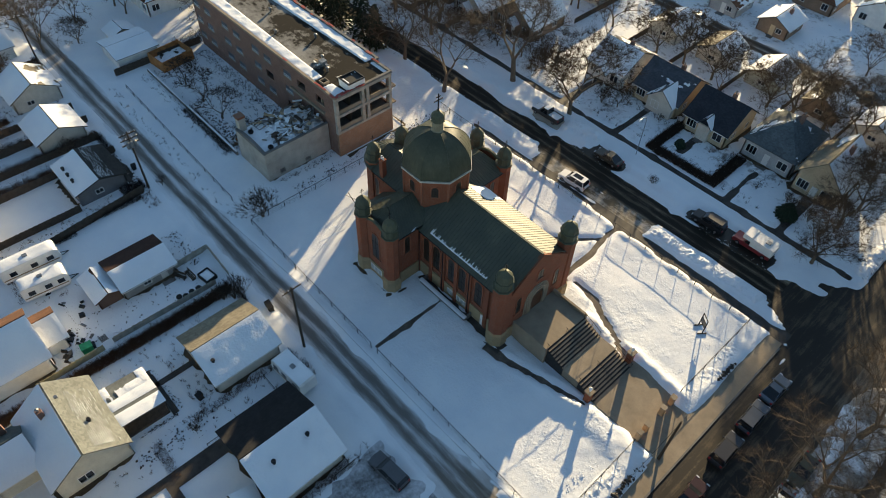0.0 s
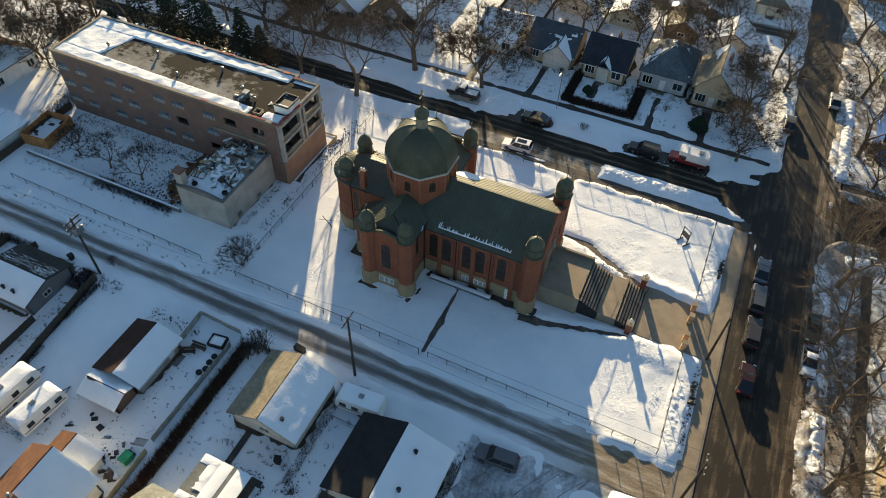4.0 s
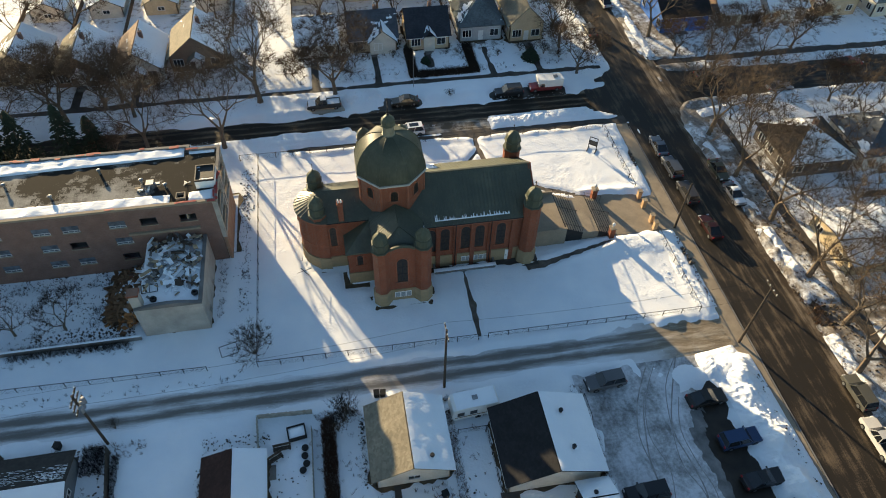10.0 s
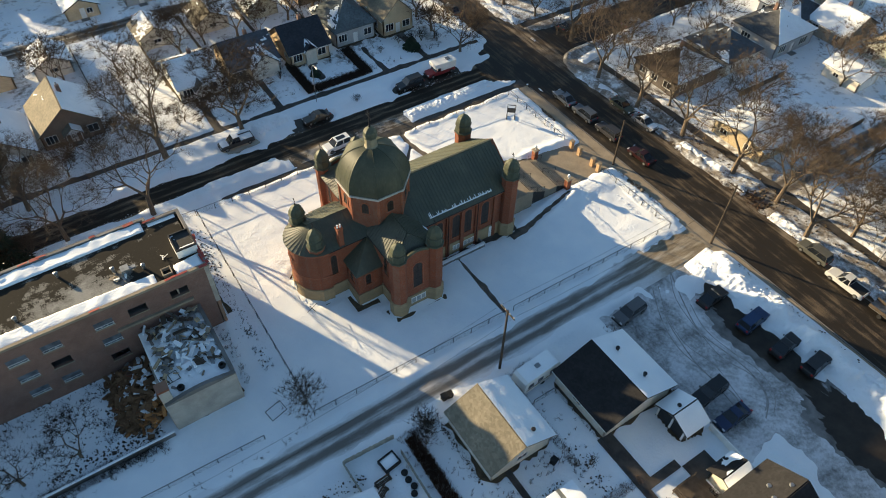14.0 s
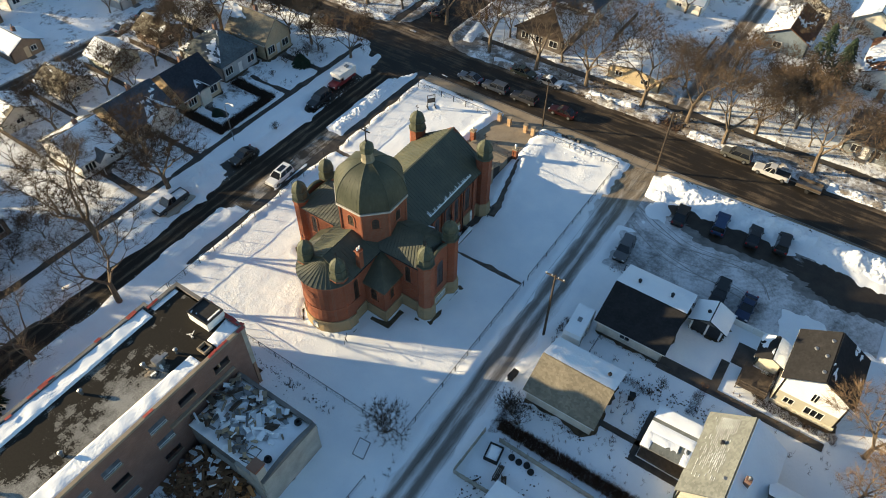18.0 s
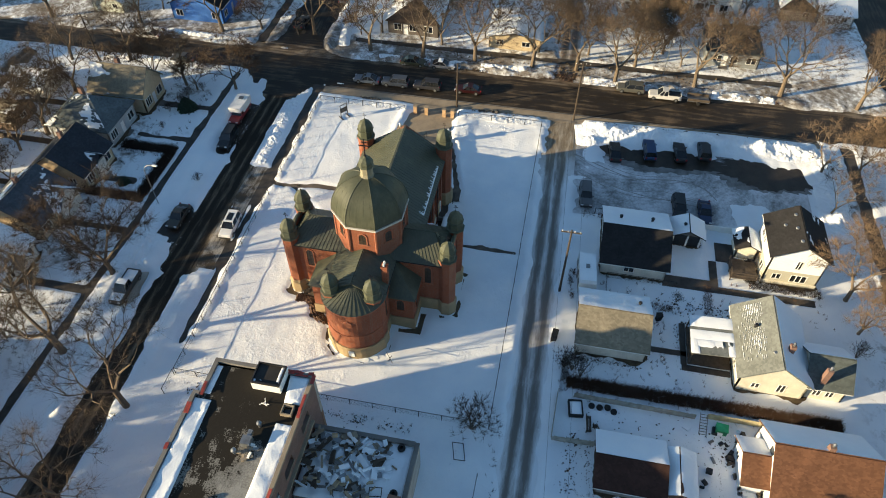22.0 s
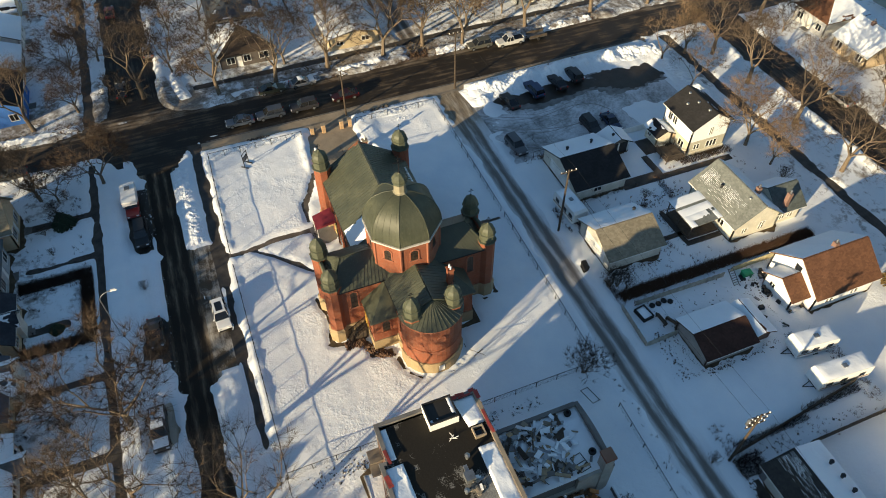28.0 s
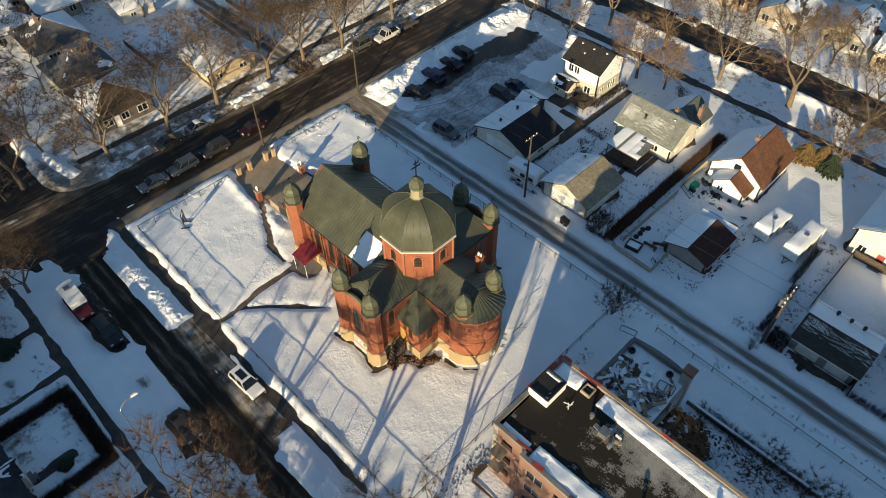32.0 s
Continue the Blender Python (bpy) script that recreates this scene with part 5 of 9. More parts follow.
def house(label, x0, x1, y0, y1, eave, ridge, axis, wall, roof, snow=(1, 0.5), wins=None, doors=(), kind="house", category="house", chimney=None, over=0.4, hip=False, trim=None, group="", foot=None, name=None):
    """A pitched-roof building. wins: side -> list of openings (u0, u1, z0, z1) along that wall; doors: (side, u, width, height, colour)."""
    h = thing(name or kind, label, category, group=group)
    wm, rm = wall_mat(wall), roof_mat(roof)
    wins = wins or {}
    for side in "SNEW":
        m, length = SIDES[side](x0, x1, y0, y1)
        ops = list(wins.get(side, []))
        dd = [(u - w / 2, u + w / 2, 0.25, 0.25 + hh) for s, u, w, hh, c in doors if s == side]
        bm = bmesh.new()
        high = [o for o in ops if o[3] > eave]
        ops = [o for o in ops if o[3] <= eave]
        holes(bm, length, -0.3, eave, 0.18, ops + dd)
        if not hip and ((axis == "y" and side in "SN") or (axis == "x" and side in "EW")):
            v = [(0, 0, eave), (length, 0, eave), (length, 0.18, eave), (0, 0.18, eave)]
            hexa(bm, [*v, (length / 2 - 0.02, 0, ridge - 0.02), (length / 2 + 0.02, 0, ridge - 0.02), (length / 2 + 0.02, 0.18, ridge - 0.02), (length / 2 - 0.02, 0.18, ridge - 0.02)])
        bm.transform(m)
        w = part("wall", bm, wm, h)
        for o in ops:
            window(w, m, *o, trim=trim, mullions=1 if o[1] - o[0] < 1.6 else 2)
        for o in high:
            window(w, m, *o, trim=trim, depth=-0.003)
        for s, u, wd, hh, c in doors:
            if s == side:
                bm = B((u - wd / 2, u + wd / 2, 0.06, 0.12, 0.25, 0.25 + hh))
                bm.transform(m)
                d = part("door", bm, wall_mat(c), w)
                if wd > 2:
                    bm = B(*[(u - wd / 2 + 0.05, u + wd / 2 - 0.05, 0.03, 0.065, 0.28 + hh * k / 4, 0.20 + hh * (k + 1) / 4) for k in range(4)])
                    bm.transform(m)
                    part("door_panel", bm, wall_mat(c), d)
                else:
                    bm = B((u + wd / 2 - 0.15, u + wd / 2 - 0.09, 0.0, 0.06, 1.2, 1.3))
                    bm.transform(m)
                    part("door_handle", bm, STEEL, d)
                    bm = B((u - 0.8, u + 0.8, -1.1, 0.0, -0.2, 0.25), (u - 0.7, u + 0.7, -1.45, -1.1, -0.2, 0.1))
                    bm.transform(m)
                    part("doorstep", bm, CONCRETE_GREY, w)
    part("footing", B((x0 + 0.02, x1 - 0.02, y0 + 0.02, y1 - 0.02, -0.3, 0.2)), CONCRETE_GREY, h)
    if foot:
        part("lower_storey_band", B((x0 - 0.02, x1 + 0.02, y0 - 0.02, y1 + 0.02, foot[0] - 0.1, foot[0] + 0.08)), WHITE, h)
    if hip:
        hip_roof(h, x0 - over, x1 + over, y0 - over, y1 + over, eave, ridge, rm, snow)
    else:
        gable_roof(h, x0, x1, y0, y1, eave, ridge, axis, rm, snow, over, seed=x0 * 0.37 + y0)
    if chimney:
        cx, cy, top = chimney
        c = part("chimney", B((cx - 0.3, cx + 0.3, cy - 0.3, cy + 0.3, eave, top)), BRICK_BUFF, h)
        bm = bmesh.new()
        lathe(bm, [(0.12, top), (0.12, top + 0.35), (0.2, top + 0.4), (0.04, top + 0.55)], 8, cx, cy)
        part("flue", bm, STEEL, c)
    return h


def hip_roof(h, x0, x1, y0, y1, eave, ridge, rm, snow):
    w, d = x1 - x0, y1 - y0
    if w > d:
        r0, r1 = (x0 + d / 2, (y0 + y1) / 2, ridge), (x1 - d / 2, (y0 + y1) / 2, ridge)
    else:
        r0, r1 = ((x0 + x1) / 2, y0 + w / 2, ridge), ((x0 + x1) / 2, y1 - w / 2, ridge)
    a, b, c, e = (x0, y0, eave), (x1, y0, eave), (x1, y1, eave), (x0, y1, eave)
    if w > d:
        faces = [[a, b, r1, r0], [c, e, r0, r1], [b, c, r1, r1], [e, a, r0, r0]]
    else:
        faces = [[b, c, r1, r0], [e, a, r0, r1], [a, b, r0, r0], [c, e, r1, r1]]
    bm = bmesh.new()
    for f in faces:
        pts = []
        for p in f:
            if p not in pts:
                pts.append(p)
        bm.faces.new([bm.verts.new(p) for p in pts])
    bm.faces.new([bm.verts.new((p[0], p[1], eave - 0.15)) for p in (a, e, c, b)])
    for p, q in ((a, b), (b, c), (c, e), (e, a)):
        bm.faces.new([bm.verts.new(v) for v in ((p[0], p[1], eave - 0.15), (q[0], q[1], eave - 0.15), q, p)])
    bmesh.ops.remove_doubles(bm, verts=bm.verts, dist=0.001)
    r = part("roof", bm, rm, h)
    for f, cov in zip(faces[:2], snow):
        if cov > 0:
            bm = bmesh.new()
            q = [Vector(p) for p in f]
            n = (q[1] - q[0]).cross(q[3] - q[0]).normalized() * 0.01
            snow_sheet(bm, [p + n for p in q], cov, 0.1, 0.5, x0)
            if bm.faces:
                part("snow_cover", bm, SNOW, r, "snow lying on the roof")["kind"] = "stuff"
            else:
                bm.free()


def roof_vent(parent, x, y, z, material=None):
    bm = bmesh.new()
    lathe(bm, [(0.18, z - 0.3), (0.18, z + 0.2), (0.26, z + 0.25), (0.2, z + 0.4)], 8, x, y)
    part("roof_vent", bm, material or DARK, parent)


# garages and houses south of the lane
g = house("cream garage with a half snowy tan shingle roof", -6.1, 1.7, -34.2, -26.2, 2.6, 4.4, "y", PALE, TAN_R, (0.0, 1.1), {"S": [(3.4, 4.6, 1.2, 1.9)]}, [("N", 3.9, 5.0, 2.1, WHITE_W)], kind="garage", category="garage", name="garage")
roof_vent(g, -0.1, -33.2, 3.7)
g = house("large garage with a black roof half under snow", 7.2, 17.2, -36.9, -28.6, 2.6, 4.5, "y", PALE, DARK_R, (0.0, 1.1), {"W": [(3, 4.2, 1.1, 1.9)]}, [("N", 5.0, 6.0, 2.1, WHITE_W)], kind="garage", category="garage", name="garage")
roof_vent(g, 14.2, -30.6, 4.1)
roof_vent(g, 14.4, -34.8, 4.1)
bays = house("small garden shed with two dark bays between white posts", 14.3, 17.2, -41.9, -38.0, 2.2, 3.2, "x", (0.16, 0.15, 0.14), DARK_R, (1.1, 1.1), {}, kind="shed", category="shed", name="shed")
for y in (-41.85, -40.1, -38.2):
    part("post", B((14.18, 14.3, y, y + 0.22, 0, 2.2)), WHITE, bays)
# flat dark panels stand in for the shade inside the two open bays
for y0, y1 in ((-41.6, -40.12), (-39.86, -38.22)):
    part("bay_shade_panel", B((14.24, 14.296, y0, y1, 0.1, 1.95)), DARK, bays, "dark panel for the shade inside an open bay")
part("lintel", B((14.2, 14.3, -41.9, -38.0, 1.97, 2.18)), DARK, bays)
roof_vent(bays, 15.4, -39.4, 3.05)
h = house("tall white and cream house with a black gable roof", 9.6, 16.6, -56.2, -49.4, 5.6, 7.7, "x", WHITE_W, DARK_R, (0.15, 0.0),
          {"W": [(3.3, 3.9, 3.5, 4.9), (1.1, 2.1, 1.3, 2.2), (3.4, 5.3, 1.1, 2.3)], "N": [(1.0, 1.9, 3.6, 4.9), (2.2, 3.1, 3.6, 4.9), (4.6, 5.8, 1.0, 2.2)], "S": [(1, 2.2, 3.6, 4.8), (4, 5.2, 1, 2.2)], "E": [(2, 3.2, 3.6, 4.8), (4, 5.2, 1, 2.2)]},
          [("N", 3.2, 0.95, 2.0, (0.4, 0.3, 0.2))], chimney=None)
part("lower_storey", B((9.52, 16.68, -56.28, -49.32, -0.2, 0.9)), wall_mat(CREAM), h)


def two_tone(nt, b):
    """White siding above an olive-cream lower storey."""
    sep = nt.nodes.new("ShaderNodeSeparateXYZ")
    nt.links.new(world_pos(nt), sep.inputs[0])
    n = noise_tex(nt, world_pos(nt, (1, 1, 6)), 2.0, 4)
    hi = ramp(nt, n, [(0.3, (0.78, 0.78, 0.77)), (0.7, (0.86, 0.86, 0.85))])
    lo = ramp(nt, n, [(0.3, (0.40, 0.38, 0.30)), (0.7, (0.48, 0.45, 0.36))])
    step = nt.nodes.new("ShaderNodeMath")
    step.operation, step.inputs[1].default_value = "GREATER_THAN", 2.85
    nt.links.new(sep.outputs[2], step.inputs[0])
    nt.links.new(mixc(nt, step.outputs[0], lo, hi), b.inputs["Base Color"])


TWO_TONE = mat("two_tone_siding", two_tone, 0.7)
for c in h.children:
    if c.name.startswith("wall") or c.name.startswith("gable"):
        c.data.materials[0] = TWO_TONE
deck = thing("back_deck", "weathered wooden deck with steps behind a white house", "deck")
part("deck_floor", B((9.0, 12.2, -48.9, -45.4, 0.85, 0.95)), WOOD, deck)
for x in (9.1, 10.6, 12.0):
    for y in (-48.8, -45.6):
        part("post", B((x, x + 0.1, y, y + 0.1, -0.1, 1.85)), WOOD, deck)
for y0, y1, x0, x1 in ((-48.8, -45.5, 9.08, 9.16), (-45.56, -45.48, 9.2, 12.1)):
    for z in (1.3, 1.75):
        part("rail", B((x0, x1, y0, y1, z, z + 0.09)), WOOD, deck)
for k in range(4):
    part("step", B((12.2 + 0.28 * k, 12.5 + 0.28 * k, -47.4, -46.2, 0.7 - 0.2 * k, 0.76 - 0.2 * k)), WOOD, deck)
for lab, x0, x1, y0, y1 in (("dark concrete pad beside a deck", 12.2, 15.6, -46.4, -44.0), ("dark trodden path from a porch to a garage", -4.3, -3.6, -39.4, -34.3), ("dark concrete step below a porch", -6.3, -5.5, -44.4, -38.8), ("dark concrete step below a porch", -5.5, 0.6, -39.4, -38.7), ("dark cleared path across a back yard", 6.5, 7.5, -56.0, -36.8), ("dark cleared path across a back yard", 7.5, 12.0, -44.0, -43.0), ("dark cleared path across a back yard", 7.5, 8.4, -43.0, -36.9)):
    tagged(part("garden_path", B((x0, x1, y0, y1, 0.1, 0.31)), WALKWAY), lab, "path", kind="structure")
low = thing("low_wall", "low pale board wall between yard and parking area", "wall")
for k in range(3):
    part("wall_panel", B((17.95, 18.1, -42.4 - 2.4 * k - 2.35, -42.4 - 2.4 * k, -0.1, 1.15)), WHITE, low)
for x, y in ((15.4, -52.2), (13.0, -52.1), (10.6, -52.3), (14.0, -51.0)):
    roof_vent(h, x, y, 7.7 - (y + 52.8) * 0.62 - 0.05, STEEL)
house("low cream lean-to porch under a snowy roof", 13.4, 16.4, -49.1, -46.4, 2.3, 3.0, "x", CREAM, DARK_R, (0.9, 0.42), {"N": [(0.6, 1.4, 1.0, 1.9)]}, kind="porch", category="porch", name="porch")
h = house("cream bungalow with a weathered green-grey shingle roof", -7.7, 2.0, -52.0, -44.6, 3.2, 5.9, "x", CREAM, MOSS_R, (1.1, 0.0),
          {"W": [(1.6, 2.4, 1.2, 2.0), (4.4, 5.2, 1.0, 2.4)], "N": [(1.2, 2.0, 1.2, 2.1), (6.5, 7.6, 1.2, 2.2)], "E": [(2, 3.4, 1.1, 2.2)], "S": [(2, 3.4, 1.1, 2.2)]}, [("N", 4.0, 0.95, 2.0, (0.5, 0.45, 0.35))], chimney=(-4.8, -49.6, 6.2))
roof_vent(h, -0.7, -47.9, 5.3, STEEL)
roof_vent(h, -5.7, -47.7, 5.35, STEEL)
roof_vent(h, -1.6, -46.3, 4.7)
bm = bmesh.new()
snow_dashes(bm, [(2.2, -44.35, 3.26), (-7.9, -44.35, 3.26), (-7.9, -48.2, 6.05), (2.2, -48.2, 6.05)], 0.04, 0.8, 0.12, 0.72, 5)
part("snow_cover", bm, SNOW, h, "thin dashes of snow caught on the shingle courses")["kind"] = "stuff"
house("cream front wing of a bungalow under snow", -7.3, -1.8, -56.4, -52.2, 2.9, 4.9, "y", CREAM, (0.10, 0.115, 0.11), (0.0, 1.1), {"W": [(0.8, 1.6, 1.0, 2.3), (2.2, 3.0, 1.0, 2.3)], "S": [(1.6, 3.4, 1.0, 2.2)]}, kind="house", category="house", chimney=(-6.9, -53.4, 5.6))
p = thing("porch", "open back porch with a flat snowy roof", "porch")
bm = bmesh.new()
slab(bm, [(-5.4, -44.3, 2.95), (0.2, -44.3, 2.95), (0.2, -39.3, 2.6), (-5.4, -39.3, 2.6)], 0.12)
part("porch_roof", bm, roof_mat(MOSS_R), p)
bm = bmesh.new()
for x0, x1, y0, y1, cov in ((-1.5, 0.2, -44.3, -39.3, 1.0), (-3.3, -1.95, -44.3, -39.3, 1.0), (-4.4, -3.3, -44.3, -39.3, 0.42), (-5.4, -3.3, -40.3, -39.3, 0.8), (-5.4, -4.0, -44.3, -43.5, 0.7)):
    za, zb = (3.09 - 0.07 * (y + 44.3) for y in (y0, y1))
    snow_sheet(bm, [(x0, y0, za), (x1, y0, za), (x1, y1, zb), (x0, y1, zb)], cov, 0.09, 0.3, x0)
part("snow_cover", bm, SNOW, p)["kind"] = "stuff"
for x in (-5.2, -2.6, 0.0):
    part("post", B((x - 0.06, x + 0.06, -39.6, -39.48, 0, 2.6)), WOOD, p)
part("deck", B((-5.3, 0.1, -44.4, -39.5, -0.1, 0.5)), WOOD, p)
h = house("white house with a brown shingle roof half under snow", -21.4, -13.4, -56.0, -46.4, 3.2, 6.2, "y", WHITE_W, BROWN_R, (0.0, 1.1), {"N": [(1.4, 2.2, 1.2, 2.2), (5.4, 6.3, 1.2, 2.2), (3.4, 4.4, 3.8, 4.8)], "W": [(2, 3.2, 1.1, 2.2), (6, 7.2, 1.1, 2.2)], "E": [(2, 3.2, 1.1, 2.2)], "S": [(2, 4, 1, 2.2)]},
          [("N", 3.6, 0.95, 2.0, (0.3, 0.24, 0.2))], chimney=(-17.0, -51.4, 6.8))
house("small white back addition with a low snowy roof", -20.2, -15.4, -46.2, -43.9, 2.5, 4.0, "y", WHITE_W, BROWN_R, (0.0, 1.1), {"N": [(1, 1.8, 1.1, 1.9)]}, kind="extension", category="extension", name="extension")
house("low brown shed beside a snow-roofed lean-to", -23.2, -17.4, -35.9, -29.2, 2.1, 3.1, "y", (0.30, 0.28, 0.26), (0.055, 0.026, 0.019), (0.0, 1.1), {"E": [(2.5, 3.4, 0.9, 1.5)]}, [("E", 5.2, 0.9, 1.8, (0.6, 0.58, 0.55))], kind="shed", category="shed", name="shed")
house("brown lean-to shed with a small snowy roof", -22.6, -18.0, -39.0, -36.1, 1.9, 2.5, "x", (0.16, 0.09, 0.06), BROWN_R, (0.7, 0.8), {}, kind="shed", category="shed", name="shed")
# buildings further west along the lane
g = house("grey garage with a frosted dark roof and two pale doors", -44.2, -36.6, -33.2, -26.4, 2.5, 3.5, "x", (0.16, 0.16, 0.165), (0.05, 0.045, 0.04), (1.1, 0.0), {"E": [(2.4, 3.4, 1.1, 1.8)]}, [("N", 2.0, 2.6, 2.1, (0.5, 0.49, 0.45)), ("N", 5.6, 2.6, 2.1, (0.5, 0.49, 0.45))], kind="garage", category="garage", name="garage")
bm = bmesh.new()
snow_dashes(bm, [(-36.3, -26.1, 2.58), (-44.5, -26.1, 2.58), (-44.5, -29.7, 3.66), (-36.3, -29.7, 3.66)], 0.02, 0.98, 0.45, 0.99, 9, 0.15)
part("snow_cover", bm, SNOW, g, "thin dashes of snow along the ridge")["kind"] = "stuff"
tagged(part("garden_path", B((-44.0, -36.8, -26.2, -24.6, 0.05, 0.24)), WALKWAY), "dark wet apron before a garage", "path", kind="structure")
for x in (-42.0, -40.4, -38.8):
    roof_vent(g, x, -32.6, 3.1)
house("cream house with a snow-dusted roof beyond the sheds", -44.5, -34.6, -56, -46.6, 4.6, 7.0, "y", PALE, GREY_R, (0.9, 1.1), {"N": [(1.2, 2.2, 1.2, 2.2), (6.5, 7.7, 1.2, 2.2), (4.2, 5.2, 4.6, 5.4)], "E": [(2, 3.2, 1.1, 2.2), (5.5, 6.7, 1.1, 2.2)], "W": [(2, 3.2, 1.1, 2.2)]}, [("N", 4.2, 0.95, 2.0, (0.3, 0.05, 0.05))])
house("pale garage with a tan and snowy gable roof", -69.5, -62.5, -32.2, -25.0, 2.6, 4.6, "x", PALE, TAN_R, (1.1, 0.6), {"E": [(2, 3, 1.1, 1.8)]}, [("N", 3.4, 4.4, 2.1, WHITE_W)], kind="garage", category="garage", name="garage")
house("white garage with a snow-covered low roof", -70.2, -63.4, -14.6, -7.6, 2.5, 3.2, "y", WHITE_W, GREY_R, (1.1, 1.1), {}, [("S", 3.3, 4.8, 2.1, WHITE_W)], kind="garage", category="garage", name="garage")
bin_ = thing("open_container", "rust-orange open-topped rubble container with snow inside", "container", pose(-60.6, -6.6, 0, 0, 0, 6))
for b in ((-2.2, 2.2, -3.0, -2.88), (-2.2, 2.2, 2.88, 3.0), (-2.2, -2.08, -2.88, 2.88), (2.08, 2.2, -2.88, 2.88)):
    part("side_panel", B((*b, 0, 2.2)), WOOD_ORANGE, bin_)
for y in (-2.0, -1.0, 0.0, 1.0, 2.0):
    for x in (-2.26, 2.2):
        part("rib", B((x, x + 0.06, y - 0.06, y + 0.06, 0, 2.2)), WOOD_ORANGE, bin_)
part("floor", B((-2.08, 2.08, -2.88, 2.88, 0.1, 0.9)), WOOD, bin_)
bm = bmesh.new()
snow_sheet(bm, [(-2.08, -2.88, 0.92), (2.08, -2.88, 0.92), (2.08, 2.88, 0.92), (-2.08, 2.88, 0.92)], 0.5, 0.2, 0.3, 2.0)
part("snow_cover", bm, SNOW, bin_)["kind"] = "stuff"
house("small white garden shed under snow", -74.5, -71.2, -12.0, -8.0, 2.0, 2.8, "x", PALE, GREY_R, (1.1, 1.1), {}, kind="shed", category="shed", name="shed")
for i, (x, e, r, w, rf) in enumerate(((-56.5, 3.2, 5.6, PALE, GREY_R), (-68.5, 3.0, 5.4, SAGE, TAN_R), (-80, 3.4, 6.0, WHITE_W, GREY_R), (-92, 3.2, 5.8, PALE, SLATE_R))):
    house("bungalow with a snow-covered roof beyond back fences", x - 4, x + 4, -56.5, -46.5, e, r, "y" if i % 2 else "x", w, rf, (1.1, 0.7), {"N": [(1.2, 2.4, 1.1, 2.2), (5.4, 6.6, 1.1, 2.2)], "S": [(1.2, 2.8, 1.0, 2.3), (5.4, 6.6, 1.1, 2.2)], "E": [(3, 4.2, 1.1, 2.2)], "W": [(3, 4.2, 1.1, 2.2)]}, [("N", 4.0, 0.95, 2.0, (0.4, 0.3, 0.25))], chimney=(x, -51, r + 0.6), group="houses along the south street")
for x, w in ((-53.5, PALE), (-82.0, WHITE_W), (-95, SAGE)):
    house("back-lane garage with a snow-covered roof", x - 3.2, x + 3.2, -33.0, -26.2, 2.5, 4.0, "x" if x > -60 else "y", w, GREY_R, (1.1, 1.0), {}, [("N", 3.2, 4.4, 2.1, WHITE_W)], kind="garage", category="garage", name="garage")

# houses along the north street


def north_house(label, x0, x1, y0, y1, eave, ridge, axis, wall, roof, snow, hip=False, porch=True, chimney=True):
    L = x1 - x0
    wins = {"S": [(0.6, 2.2, 1.1, 2.5), (L - 2.2, L - 0.7, 1.1, 2.4)], "N": [(1, 2.2, 1.1, 2.2), (L - 2, L - 1, 1.1, 2.2)], "W": [(2, 3, 1.1, 2.2), (6, 7, 1.1, 2.2)], "E": [(2, 3, 1.1, 2.2), (6, 7, 1.1, 2.2)]}
    h = house(label, x0, x1, y0, y1, eave, ridge, axis, wall, roof, snow, wins, [("S", L / 2, 0.95, 2.05, (0.75, 0.73, 0.7))], chimney=((x0 + x1) / 2 + 0.8, (y0 + y1) / 2 + 0.6, ridge + 0.7) if chimney else None, hip=hip, group="houses along the north street")
    if porch:
        xm = (x0 + x1) / 2
        gable_roof(h, xm - 1.2, xm + 1.2, y0 - 1.5, y0 + 1.6, 2.75, 3.7, "y", roof_mat(roof), (0.0, 0.9), 0.2, 0.1, x0)
        for px in (-1.09, 1.09):
            part("porch_post", B((xm + px - 0.06, xm + px + 0.06, y0 - 1.4, y0 - 1.28, 0, 2.7)), WHITE, h)
        bm = bmesh.new()
        hexa(bm, [(xm - 1.2, y0 - 1.5, 2.75), (xm + 1.2, y0 - 1.5, 2.75), (xm + 1.2, y0 - 1.38, 2.75), (xm - 1.2, y0 - 1.38, 2.75), (xm - 0.02, y0 - 1.5, 3.68), (xm + 0.02, y0 - 1.5, 3.68), (xm + 0.02, y0 - 1.38, 3.68), (xm - 0.02, y0 - 1.38, 3.68)])
        part("porch_gable", bm, WHITE, h)
    return h


north_house("white bungalow with a snow-laden front roof slope", -11.2, -4.2, 46.4, 56.0, 3.1, 5.6, "x", WHITE_W, GREY_R, (1.1, 0.4))
h = north_house("grey bungalow with a wide snowy front gable", -1.8, 6.6, 47.0, 56.0, 3.0, 5.9, "x", BUFF, SLATE_R, (0.1, 0.3), porch=False)
gable_roof(h, 1.6, 6.2, 45.9, 51.0, 2.9, 4.9, "y", roof_mat(SLATE_R), (0.5, 1.1), 0.3, 0.12, 4.0)
bm = bmesh.new()
hexa(bm, [(1.6, 46.0, 0), (6.2, 46.0, 0), (6.2, 47.0, 0), (1.6, 47.0, 0), (1.6, 46.0, 2.9), (6.2, 46.0, 2.9), (6.2, 47.0, 2.9), (1.6, 47.0, 2.9)])
hexa(bm, [(1.6, 46.0, 2.9), (6.2, 46.0, 2.9), (6.2, 46.2, 2.9), (1.6, 46.2, 2.9), (3.88, 46.0, 4.85), (3.92, 46.0, 4.85), (3.92, 46.2, 4.85), (3.88, 46.2, 4.85)])
part("front_gable_wall", bm, wall_mat(PALE), h)
